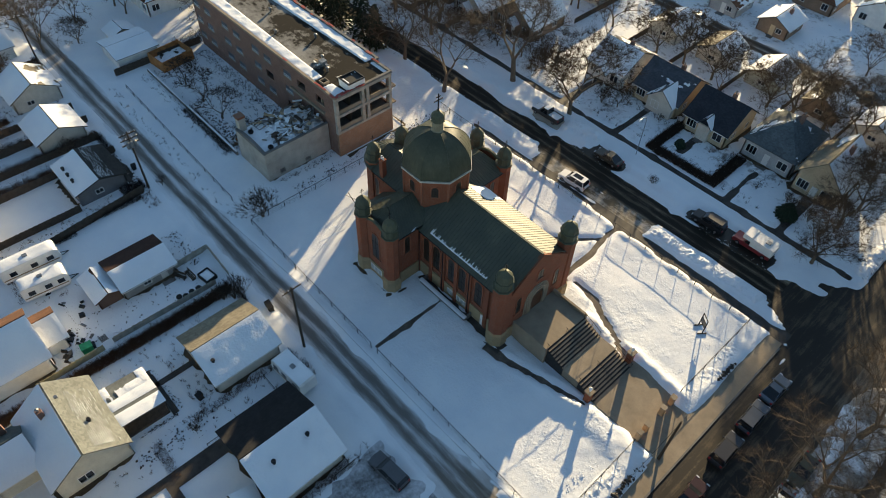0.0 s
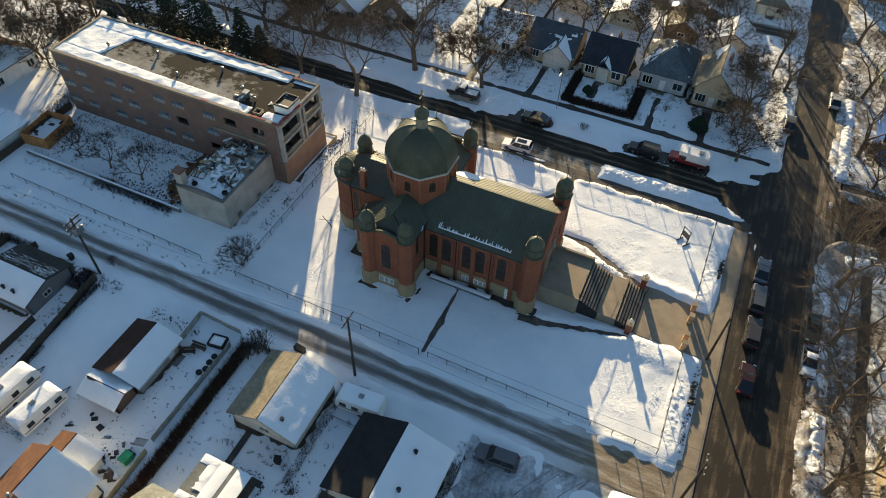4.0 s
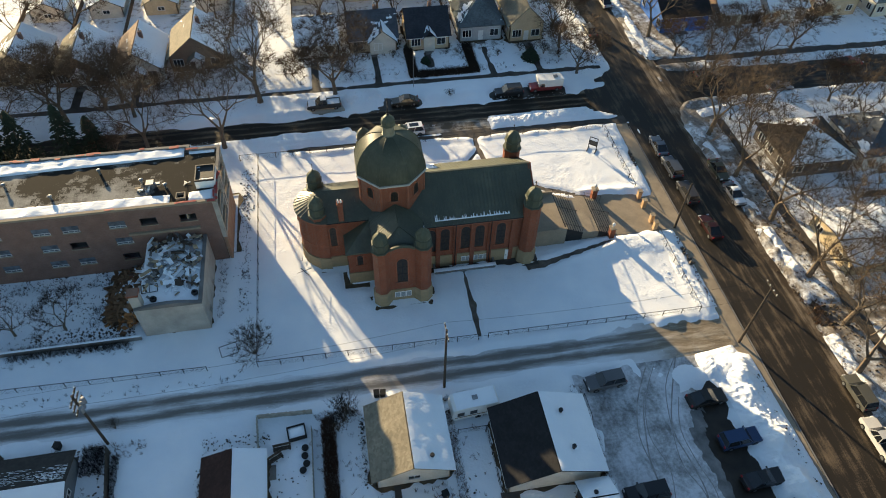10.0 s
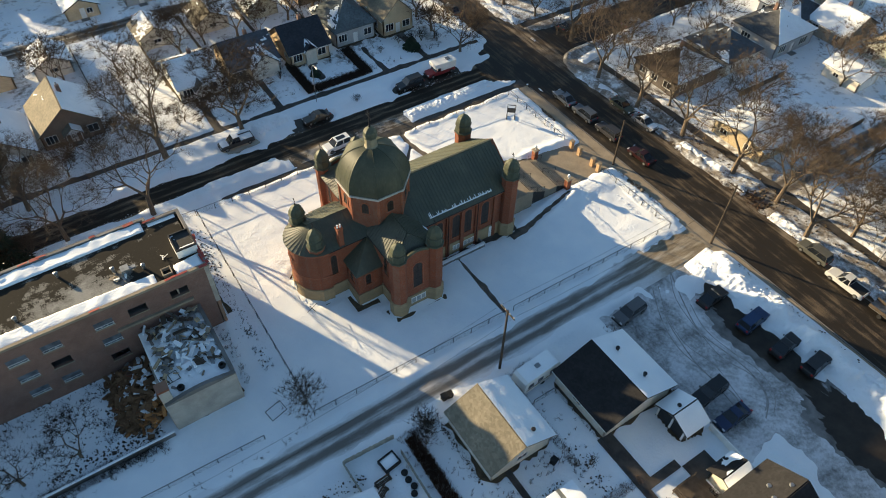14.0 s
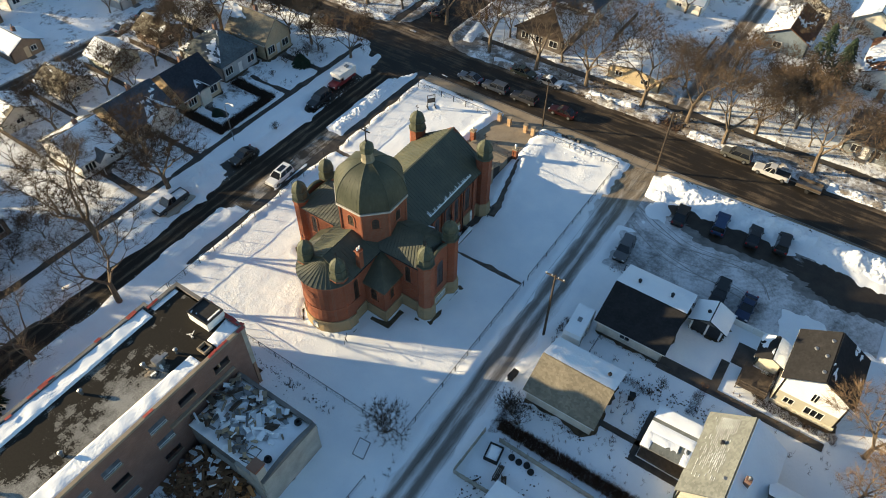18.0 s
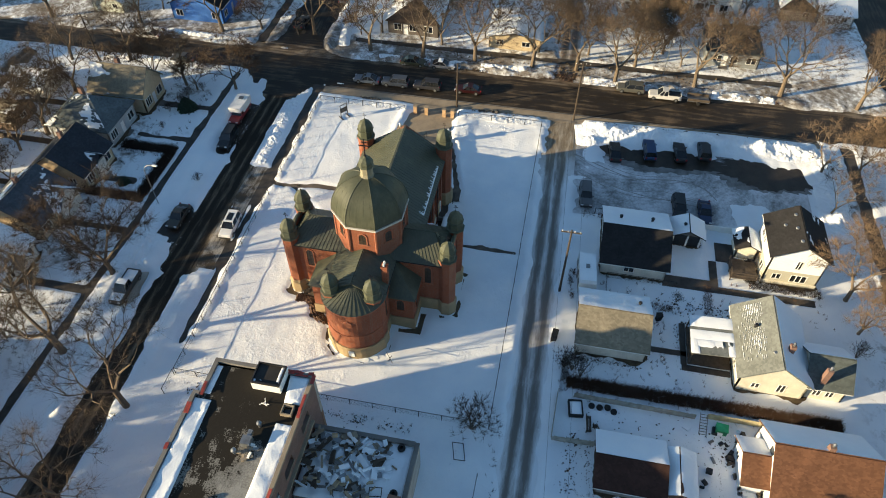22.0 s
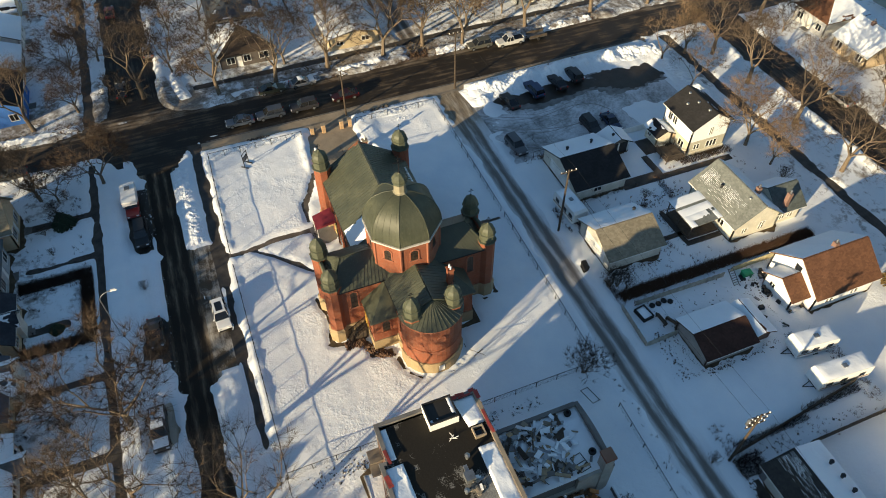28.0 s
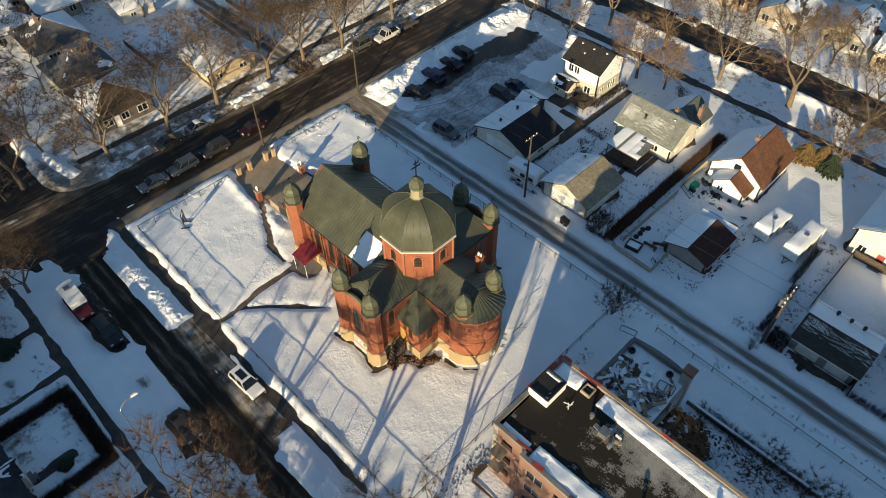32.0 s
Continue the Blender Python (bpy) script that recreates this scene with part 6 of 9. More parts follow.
window(h, pose(1.6, 46.0, 0), 0.8, 2.2, 1.1, 2.4)
h = north_house("grey-white bungalow with a dark slate roof and small dormer", 8.6, 16.1, 46.4, 55.0, 3.1, 6.2, "x", BUFF, (0.03, 0.035, 0.045), (0.05, 0.2), porch=False)
gable_roof(h, 11.3, 13.5, 45.7, 48.0, 3.0, 4.2, "y", roof_mat((0.03, 0.035, 0.045)), (0.4, 1.1), 0.2, 0.1, 9.0)
part("entry_wall", B((11.4, 13.4, 45.75, 46.4, 0, 3.0)), wall_mat(PALE), h)
h = north_house("grey hip-roofed house with broad front windows", 18.4, 26.4, 48.0, 58.0, 3.4, 6.8, "x", GREY_W, (0.10, 0.12, 0.13), (0.12, 0.3), hip=True, porch=False)
h = north_house("tan cottage with a steep barn-shaped roof", 27.6, 34.0, 46.8, 56.0, 3.8, 7.0, "y", BUFF, TAN_R, (0.2, 0.8), porch=False, chimney=True)
north_house("brick-fronted bungalow with a steep tan roof", -33.0, -24.0, 45.6, 55.0, 3.0, 6.6, "y", BROWN_W, TAN_R, (0.1, 1.1), chimney=True)
north_house("bungalow with a snowy roof and glazed front porch", -41.6, -34.2, 42.9, 53.0, 3.0, 6.0, "y", PALE, (0.24, 0.17, 0.12), (0.1, 1.1))
north_house("brown bungalow with a front gable", -51.4, -43.6, 43.4, 54.0, 3.0, 6.0, "y", BROWN_W, TAN_R, (0.2, 1.1))
north_house("tan bungalow with a snow-patched gable roof", -61.8, -53.4, 45.2, 55.0, 3.0, 6.0, "y", BUFF, TAN_R, (0.3, 1.1))
north_house("dark bungalow with a snow-dusted hip roof", -72.0, -64.0, 45.4, 55.0, 3.0, 6.0, "x", SAGE, GREY_R, (0.6, 0.5), hip=True)
north_house("pale bungalow with a snowy roof", -82.4, -74.4, 45.4, 55.0, 3.0, 6.0, "y", PALE, GREY_R, (0.9, 1.1))
north_house("pale bungalow with a snowy roof", -93, -85, 45.4, 55.0, 3.0, 5.6, "x", WHITE_W, SLATE_R, (0.9, 1.1))
# back garages on the north block
for x, w, s in ((-57, PALE, (1.1, 0.8)), (-46.5, PALE, (0.6, 1.1)), (-36.5, BUFF, (0.2, 1.1)), (-27, PALE, (1.1, 1.1)), (-9, PALE, (0.3, 1.1)), (1.5, PALE, (0.2, 1.1)), (11.5, SAGE, (0.7, 1.1)), (22, BROWN_W, (0.2, 1.1)), (31, PALE, (1.0, 1.1))):
    house("back-lane garage with snow on one roof slope", x - 3, x + 3, 65.5, 72.0, 2.5, 4.1, "y", w, TAN_R if s[0] < 0.5 else GREY_R, s, {"S": [(2.4, 3.6, 1.1, 1.8)]}, [("N", 3.0, 4.4, 2.1, WHITE_W)], kind="garage", category="garage", name="garage", group="garages on the north lane")

# ---- far rows of houses ----
rng = random.Random(11)
PAL_W = [PALE, WHITE_W, BUFF, CREAM, GREY_W, SAGE, BROWN_W, (0.35, 0.30, 0.24)]
PAL_R = [GREY_R, TAN_R, SLATE_R, DARK_R, BROWN_R, MOSS_R]


def far_house(x, y, face, w=8.0, d=9.5, eave=None, ridge=None, wall=None, roof=None, label="", snow=None):
    eave = eave or rng.choice((2.9, 3.1, 3.4))
    ridge = ridge or eave + rng.uniform(2.0, 3.0)
    wall, roof = wall or rng.choice(PAL_W), roof or rng.choice(PAL_R)
    L, D = (w, d) if face in "NS" else (d, w)
    wins = {}
    for s in dict.fromkeys(("S" if y > 0 else "N", "W" if x > 50 else "E", face)):
        ln = L if s in "NS" else D
        wins[s] = [(0.9, 2.2, 1.1, 2.3), (ln - 2.2, ln - 1.0, 1.1, 2.3)] if w > 6.6 else [(ln - 2.2, ln - 1.2, 1.1, 2.0)]
    snow = snow or (rng.choice((1.1, 0.8, 1.1, 0.5)), rng.choice((0.2, 0.7, 1.1, 1.1)))
    return house(label or "suburban bungalow with patchy roof snow", x - L / 2, x + L / 2, y - D / 2, y + D / 2, eave, ridge, rng.choice("xy"), wall, roof, snow, wins,
                 [(face, (L if face in "NS" else D) / 2, 0.95, 2.05, rng.choice(PAL_W))], chimney=(x + 0.9, y + 0.5, ridge + 0.6), hip=rng.random() < 0.3, group="houses of the far streets")


# across the east street, facing it
E_WIN = {"W": [(1.2, 2.6, 1.1, 2.3), (4.2, 5.4, 1.1, 2.3), (7.0, 8.6, 1.1, 2.3)], "S": [(1.2, 2.6, 1.1, 2.3), (5.6, 6.8, 1.1, 2.3)], "N": [(1.2, 2.6, 1.1, 2.3)]}
house("dark brown bungalow with a hipped brown roof and white windows", 60.2, 71.0, 3.8, 13.6, 3.0, 5.6, "x", (0.10, 0.085, 0.075), (0.06, 0.043, 0.032), (1.1, 0.5), E_WIN, [("W", 3.4, 0.95, 2.05, WHITE_W)], hip=True, chimney=(66.5, 9.6, 6.2), group="houses across the east street")
house("low tan stuccoed house with a broad snow-covered roof", 58.9, 68.4, -15.6, -6.0, 2.7, 3.6, "x", (0.45, 0.36, 0.23), GREY_R, (1.1, 1.1), {"W": [(1.4, 2.6, 1.1, 2.0), (6.2, 7.6, 1.1, 2.0)], "S": [(2.2, 3.4, 1.1, 2.0)]}, [("S", 6.4, 0.95, 2.0, WHITE_W)], group="houses across the east street")
house("grey hipped bungalow with a slate roof edged with snow", 72.6, 81.4, 3.6, 13.2, 3.2, 6.0, "x", PALE, SLATE_R, (0.35, 0.3), {"W": [(2, 3.2, 1.1, 2.2)], "S": [(1.2, 2.4, 1.1, 2.2), (6, 7.2, 1.1, 2.2)]}, [("S", 4.2, 0.95, 2.0, WHITE_W)], hip=True, group="houses across the east street")
house("grey hipped house with broad windows and half a roof of snow", 84.6, 95.4, 2.6, 12.4, 3.4, 6.4, "x", GREY_W, (0.10, 0.10, 0.10), (0.8, 0.3), {"W": [(2, 4, 1.0, 2.4)], "S": [(1.2, 3.0, 1.0, 2.4), (7, 9, 1.0, 2.4)]}, [("S", 5.0, 0.95, 2.0, WHITE_W)], hip=True, chimney=(90, 8.6, 7.2), group="houses across the east street")
house("pale back garage under a thick snow roof", 88.4, 94.2, -12.2, -5.2, 2.6, 3.6, "y", PALE, GREY_R, (1.1, 1.1), {"W": [(2, 3, 1.1, 1.8)]}, [("S", 2.9, 4.4, 2.1, WHITE_W)], kind="garage", category="garage", name="garage")
house("blue-grey house with a brown roof under patchy snow", 84.4, 95.0, -33.4, -25.6, 3.4, 5.4, "x", (0.16, 0.20, 0.24), BROWN_R, (0.3, 0.9), {"W": [(2, 3.4, 1.1, 2.2)], "N": [(1.5, 2.7, 1.1, 2.2)]}, [], group="houses across the east street")
house("dark slate-roofed house behind the street trees", 61.0, 70.6, -54.6, -45.4, 3.2, 5.8, "y", (0.20, 0.21, 0.21), (0.05, 0.06, 0.065), (0.15, 0.3), E_WIN, [("W", 3.2, 0.95, 2.05, WHITE_W)], hip=True, group="houses across the east street")
house("large white house with a brown shingle roof", 79.5, 92.0, -53.0, -43.2, 4.2, 6.6, "x", WHITE_W, BROWN_R, (0.1, 0.5), {"W": [(1.4, 2.8, 1.1, 2.3), (6, 7.4, 1.1, 2.3)], "N": [(1.4, 2.8, 1.1, 2.3), (8, 9.4, 1.1, 2.3)]}, [("W", 4.4, 0.95, 2.0, (0.4, 0.2, 0.1))], chimney=(86, -47, 7.4), group="houses across the east street")
for y in (-64, -71):
    far_house(84 + rng.uniform(-2, 2), y, "E", 6.5, 7, 2.5, 4.0)
for y in (13, 2, -9, -30, -42, -55, -68):
    far_house(104 + rng.uniform(-1, 1), y, "E")
# beyond the crossing, along the north street
far_house(61.8, 51.0, "S", 9.4, 10.5, 3.6, 6.2, BLUE_W, DARK_R, "bright blue house with white-framed windows", (0.12, 0.3))
for x in (73.0, 84.0, 95.0, 106.0, 118.0):
    far_house(x + rng.uniform(-0.5, 0.5), 51 + rng.uniform(-1, 1), "S")
for x in (76.0, 88.0, 100.0, 112.0):
    far_house(x, 10 + rng.uniform(-1, 1), "N") if x > 95 else None
for x in range(60, 125, 11):
    far_house(x, 70, "N", 6, 6.5, 2.5, 4.0)
# next blocks north
for x in range(-95, 42, 11):
    far_house(x + rng.uniform(-0.7, 0.7), 104 + rng.uniform(-1.5, 1.5), "N")
    if rng.random() < 0.75:
        far_house(x + rng.uniform(-1.5, 1.5), 86, "S", 6, 6.5, 2.5, 4.0)
for x in range(56, 125, 11):
    far_house(x + rng.uniform(-0.7, 0.7), 104 + rng.uniform(-1.5, 1.5), "N")
for x in range(-95, 125, 12):
    far_house(x + rng.uniform(-0.7, 0.7), 128 + rng.uniform(-1.5, 1.5), "S")
# south of the south street
for x in range(-100, 40, 11):
    far_house(x + rng.uniform(-0.7, 0.7), -97 + rng.uniform(-1.0, 1.0), "N")
for x in range(-100, 40, 12):
    far_house(x + rng.uniform(-1.5, 1.5), -116, "S", 6, 6.5, 2.5, 4.0)
for x in (60, 72, 84, 96, 108):
    far_house(x, -97, "N")
# west end of the church block
for x in (-80, -92, -104):
    far_house(x, 2 + rng.uniform(-1, 1), "N")

# ---- gutted apartment block and its collapsed annex ----
block = thing("apartment_block", "gutted three-storey buff brick block with a flat tarred roof", "building")
BX0, BX1, BY0, BY1, BH = -62.0, -21.45, 0.25, 10.55, 10.75
NX, NY = -25.3, 11.25
sill = [2.2, 5.1, 8.0]
HOPPER = plain("pale_painted_sash", (0.50, 0.50, 0.50), 0.5)
# sky reflection on the block's panes is put into this grey-blue base colour
PALE_PANE = plain("sky_tinted_pane", (0.10, 0.115, 0.135), 0.2, var=0.5, scale=1.5, spec=0.6)
SASH = plain("faded_sash_paint", (0.30, 0.30, 0.31), 0.6)
m, L = SIDES["S"](BX0, BX1, BY0, BY1)
ops, gutted = [], []
for k, z in enumerate(sill):
    for x in (-60.7, -57.2, -51.6, -48.1, -42.5, -39.1, -33.7, -30.0, -25.3):
        if k < 2 and x > -32:
            continue
        o = (x - BX0 - 1.0, x - BX0 + 1.0, z, z + 1.15)
        ops.append(o)
        if x > -31 or (k == 1 and x == -39.1) or (k == 0 and x == -33.7):
            gutted.append(o)
bm = bmesh.new()
holes(bm, L - 0.5, -0.3, BH, 0.3, ops)
bm.transform(m)
ws = part("wall_south", bm, BRICK_BUFF, block)
for o in ops:
    bm = B((o[0] - 0.08, o[1] + 0.08, -0.08, 0.05, o[2] - 0.12, o[2]))
    bm.transform(m)
    part("sill", bm, CONCRETE, ws)
    if o not in gutted:
        bm = B((o[0], o[1], 0.06, 0.10, o[2], o[3]))
        bm.transform(m)
        w = part("window", bm, PALE_PANE, ws, "window pane with grey-blue sky reflection in its colour")
        bm = B((o[0], o[1], 0.0, 0.06, o[2], o[2] + 0.06), (o[0], o[1], 0.0, 0.06, o[2] + 0.32, o[2] + 0.38), *[(o[0] + 0.02 + q * (o[1] - o[0] - 0.1) / 3, o[0] + 0.08 + q * (o[1] - o[0] - 0.1) / 3, 0.0, 0.06, o[2] + 0.06, o[2] + 0.32) for q in range(4)])
        bm.transform(m)
        part("vent_sash", bm, HOPPER, w)
part("ledge_beam", B((-32.8, -24.2, BY0 - 0.35, BY0 - 0.003, 6.7, 7.0)), CONCRETE, block, "pale concrete beam left over the fallen annex roof")
m2, L2 = SIDES["N"](BX0, NX, BY0, NY)
opn = [(1.0 + 3.1 * i, 2.8 + 3.1 * i, z, z + 1.25) for i in range(11) for z in sill]
bm = bmesh.new()
holes(bm, L2, -0.3, BH, 0.3, opn)
bm.transform(m2)
wn_ = part("wall_north", bm, BRICK_BUFF, block)
for n, o in enumerate(opn):
    if n % 5:
        window(wn_, m2, *o, trim=SASH)
m3, L3 = SIDES["N"](NX, BX1, BY0, BY1)
bm = bmesh.new()
holes(bm, L3, -0.3, BH, 0.3, [(1.0, 2.4, z, z + 1.25) for z in sill], 0.0, 0.5)
bm.transform(m3)
part("wall_north", bm, BRICK_BUFF, block)
part("wall_west", B((BX0, BX0 + 0.3, BY0 + 0.3, NY - 0.3, -0.3, BH)), BRICK_BUFF, block)
part("wall_jog", B((NX - 0.3, NX, BY1, NY - 0.3, -0.3, BH)), BRICK_BUFF, block)
FRAME = plain("pale_concrete_frame", (0.36, 0.33, 0.28), 0.85, var=0.25, scale=0.8)
# open east end: concrete frame with empty bays over a bare brick storey
bm = B((BX1 - 0.4, BX1, BY0, BY1, -0.3, 4.4))
part("wall_east", bm, mat("orange_brick", brick_build((0.36, 0.20, 0.12), (0.31, 0.17, 0.10), (0.34, 0.26, 0.2), 0.5), 0.88), block, "bare brick ground storey of the gutted end")
for y in (BY0 + 0.02, BY0 + 4.7, BY0 + 5.6, BY1 - 0.52):
    part("concrete_column", B((BX1 - 0.5, BX1 + 0.03, y, y + 0.5, 4.4, BH)), FRAME, block)
for z, t in ((4.4, 0.4), (7.3, 0.45), (10.2, BH - 10.2)):
    part("floor_edge", B((BX1 - 0.5, BX1 + 0.05, BY0, BY1, z, z + t)), FRAME, block)
for z in (4.4, 7.3):
    part("floor_slab", B((BX0 + 0.4, BX1 - 0.5, BY0 + 0.3, BY1 - 0.3, z, z + 0.25)), CONCRETE_GREY, block)
    part("bay_parapet", B((BX1 - 0.35, BX1 - 0.15, BY0 + 0.5, BY1 - 0.5, z + 0.45, z + 1.1)), CONCRETE, block)
    part("balcony_stub", B((BX1 - 2.0, BX1 - 0.6, BY1 + 0.003, BY1 + 1.3, z + 0.1, z + 0.35)), CONCRETE, block)
for x in (-25.5, -32.0, -44.0):
    part("inner_wall", B((x, x + 0.2, BY0 + 0.3, BY1 - 0.3, 0, BH - 0.4)), CONCRETE, block)
for y in (3.4, 7.2):
    part("inner_wall", B((-25.3, -22.4, y, y + 0.15, 4.7, 10.0)), WOOD, block)
part("roof_deck", B((BX0 + 0.3, BX1 - 0.2, BY0 + 0.3, BY1 - 0.3, BH - 0.35, BH), (BX0 + 0.3, NX - 0.3, BY1 - 0.3, NY - 0.3, BH - 0.35, BH)), ROOF_FELT, block)
for b, lab in (((BX0 - 0.1, BX1 + 0.1, BY0 - 0.1, BY0 + 0.3, BH, BH + 0.32), 0), ((BX0 - 0.1, NX + 0.05, NY - 0.3, NY + 0.1, BH, BH + 0.32), 1), ((NX - 0.3, NX + 0.05, BY1 + 0.1, NY - 0.3, BH, BH + 0.32), 1), ((NX, BX1 + 0.1, BY1 - 0.3, BY1 + 0.1, BH, BH + 0.32), 1),
               ((BX1 - 0.3, BX1 + 0.1, BY0 + 0.3, BY1 - 0.3, BH, BH + 0.32), 1), ((BX0 - 0.1, BX0 + 0.3, BY0 + 0.3, NY - 0.3, BH, BH + 0.32), 0)):
    part("parapet", B(b), CONCRETE_GREY if lab else CONCRETE, block)
rp = random.Random(2)
for k in range(22):
    side = rp.random()
    if side < 0.3:
        x, y, a = BX1 - rp.uniform(-0.05, 0.35), rp.uniform(BY0, BY1), 90
    elif side < 0.45:
        x, y, a = rp.uniform(NX, BX1), BY1 - rp.uniform(-0.05, 0.4), 0
    elif side < 0.75:
        x, y, a = rp.uniform(-48, NX), NY - rp.uniform(-0.05, 0.4), 0
    else:
        x, y, a = rp.uniform(-36, BX1), BY0 + rp.uniform(-0.05, 0.35), 0
    bm = B((-rp.uniform(0.2, 0.9), rp.uniform(0.2, 0.8), -rp.uniform(0.05, 0.3), rp.uniform(0.05, 0.22), 0, 0.03))
    bm.transform(pose(x, y, BH + 0.335 + 0.001 * k, rp.uniform(-5, 5), rp.uniform(-4, 4), rp.uniform(-8, 8) + a))
    part("torn_flashing", bm, RED_TRIM, block)
HUT = (-23.9, -21.55, 2.88, 5.8)
hut = part("roof_hut", B((*HUT, BH, BH + 1.1)), WHITE, block, "white rooftop stair hut with a sunken roof")
part("hut_roof", B((HUT[0] + 0.15, HUT[1] - 0.15, HUT[2] + 0.15, HUT[3] - 0.15, BH + 1.1, BH + 1.13)), TAR, hut)
for b in ((HUT[0], HUT[1], HUT[2], HUT[2] + 0.14), (HUT[0], HUT[1], HUT[3] - 0.14, HUT[3]), (HUT[0], HUT[0] + 0.14, HUT[2] + 0.14, HUT[3] - 0.14), (HUT[1] - 0.14, HUT[1], HUT[2] + 0.14, HUT[3] - 0.14)):
    part("hut_curb", B((*b, BH + 1.1, BH + 1.35)), DARK, hut)
bm = bmesh.new()
snow_sheet(bm, [(HUT[0] + 0.15, HUT[2] + 0.15, BH + 1.135), (HUT[0] + 0.5, HUT[2] + 0.15, BH + 1.135), (HUT[0] + 0.5, HUT[3] - 0.15, BH + 1.135), (HUT[0] + 0.15, HUT[3] - 0.15, BH + 1.135)], 0.6, 0.1, 0.2, 1.0)
snow_sheet(bm, [(HUT[0] + 0.5, HUT[2] + 0.15, BH + 1.135), (HUT[1] - 0.15, HUT[2] + 0.15, BH + 1.135), (HUT[1] - 0.15, HUT[2] + 0.5, BH + 1.135), (HUT[0] + 0.5, HUT[2] + 0.5, BH + 1.135)], 0.6, 0.1, 0.2, 3.0)
part("snow_cover", bm, SNOW, hut)["kind"] = "stuff"
for k in range(4):
    bm = B((-0.4, 0.3, -0.03, 0.03, 0, 0.05))
    bm.transform(pose(-24.9 + rp.uniform(-0.5, 0.4), 3.6 + rp.uniform(-0.8, 0.9), BH + 0.03 + 0.05 * k, rp.uniform(-8, 8), rp.uniform(-12, 12), rp.uniform(0, 180)))
    part("fallen_lath", bm, WHITE, block)
part("skylight", B((-26.2, -25.1, 1.0, 1.12, BH, BH + 0.45), (-26.2, -25.1, 2.0, 2.12, BH, BH + 0.45), (-26.2, -26.08, 1.12, 2.0, BH, BH + 0.45), (-25.22, -25.1, 1.12, 2.0, BH, BH + 0.45)), CONCRETE, block, "open square skylight curb")
part("skylight_pit", B((-26.08, -25.22, 1.12, 2.0, BH, BH + 0.02)), GLASS, block)
for x, y in ((-30.6, 4.9), (-36, 7.5), (-41, 3.5), (-47, 6.5), (-55, 5.0), (-27.6, 3.6)):
    bm = bmesh.new()
    lathe(bm, [(0.16, BH), (0.16, BH + 0.5), (0.26, BH + 0.55), (0.26, BH + 0.7), (0.05, BH + 0.8)], 8, x, y)
    part("roof_vent", bm, STEEL, block)
part("roof_unit", B((-29.9, -29.0, 3.7, 4.6, BH, BH + 0.75), (-29.0, -28.3, 3.95, 4.35, BH + 0.25, BH + 0.5)), STEEL, block)
for k in range(9):
    bm = B((-rp.uniform(0.2, 0.7), rp.uniform(0.2, 0.5), -0.12, 0.12, 0, 0.1))
    bm.transform(pose(-30.0 + rp.uniform(-1.2, 0.6), 4.1 + rp.uniform(-0.9, 0.9), BH + 0.04 + 0.02 * k, rp.uniform(-9, 9), 0, rp.uniform(0, 180)))
    part("scrap", bm, rp.choice((STEEL, WHITE, CONCRETE)), block)
bm = bmesh.new()
snow_sheet(bm, [(BX0, BY0 + 0.25, BH + 0.02), (-27, BY0 + 0.25, BH + 0.02), (-27, BY0 + 2.0, BH + 0.02), (BX0, BY0 + 2.6, BH + 0.02)], 0.95, 0.24, 0.3, 2.0)
snow_sheet(bm, [(-24.8, BY0 + 0.25, BH + 0.02), (BX1 - 0.3, BY0 + 0.25, BH + 0.02), (BX1 - 0.3, BY0 + 2.4, BH + 0.02), (-24.8, BY0 + 2.0, BH + 0.02)], 0.85, 0.3, 0.25, 12.0)
snow_sheet(bm, [(BX0, NY - 2.9, BH + 0.02), (NX - 0.6, NY - 2.0, BH + 0.02), (NX - 0.6, NY - 0.3, BH + 0.02), (BX0, NY - 0.3, BH + 0.02)], 0.95, 0.24, 0.3, 6.0)
snow_sheet(bm, [(NX, BY1 - 0.9, BH + 0.02), (BX1 - 0.6, BY1 - 0.9, BH + 0.02), (BX1 - 0.6, BY1 - 0.3, BH + 0.02), (NX, BY1 - 0.3, BH + 0.02)], 0.6, 0.12, 0.2, 16.0)
snow_sheet(bm, [(BX0, BY0 + 2.4, BH + 0.02), (-55, BY0 + 2.4, BH + 0.02), (-53, NY - 2.2, BH + 0.02), (BX0, NY - 2.2, BH + 0.02)], 0.8, 0.18, 0.4, 9.0)
part("snow_cover", bm, SNOW, block, "old snow left along the roof edges")["kind"] = "stuff"
an = thing("annex", "roofless stuccoed annex filled with snowy rubble", "building")
AX0, AX1, AY0, AY1 = -31.5, -23.8, -10.85, 0.15
TYRES = ((-24.7, -9.2), (-29.4, -9.5))


def arched(z0, z1, rise, y0, y1, x0=AX0, x1=AX1, n=12):
    """A wall across the annex whose top edge bows upward."""
    bm = bmesh.new()
    for k in range(n):
        u, v = k / n, (k + 1) / n
        xa, xb = x0 + (x1 - x0) * u, x0 + (x1 - x0) * v
        ta, tb = z1 + rise * math.sin(math.pi * u), z1 + rise * math.sin(math.pi * v)
        hexa(bm, [(xa, y0, z0), (xb, y0, z0), (xb, y1, z0), (xa, y1, z0), (xa, y0, ta), (xb, y0, tb), (xb, y1, tb), (xa, y1, ta)])
    bmesh.ops.remove_doubles(bm, verts=bm.verts, dist=0.0005)
    return bm


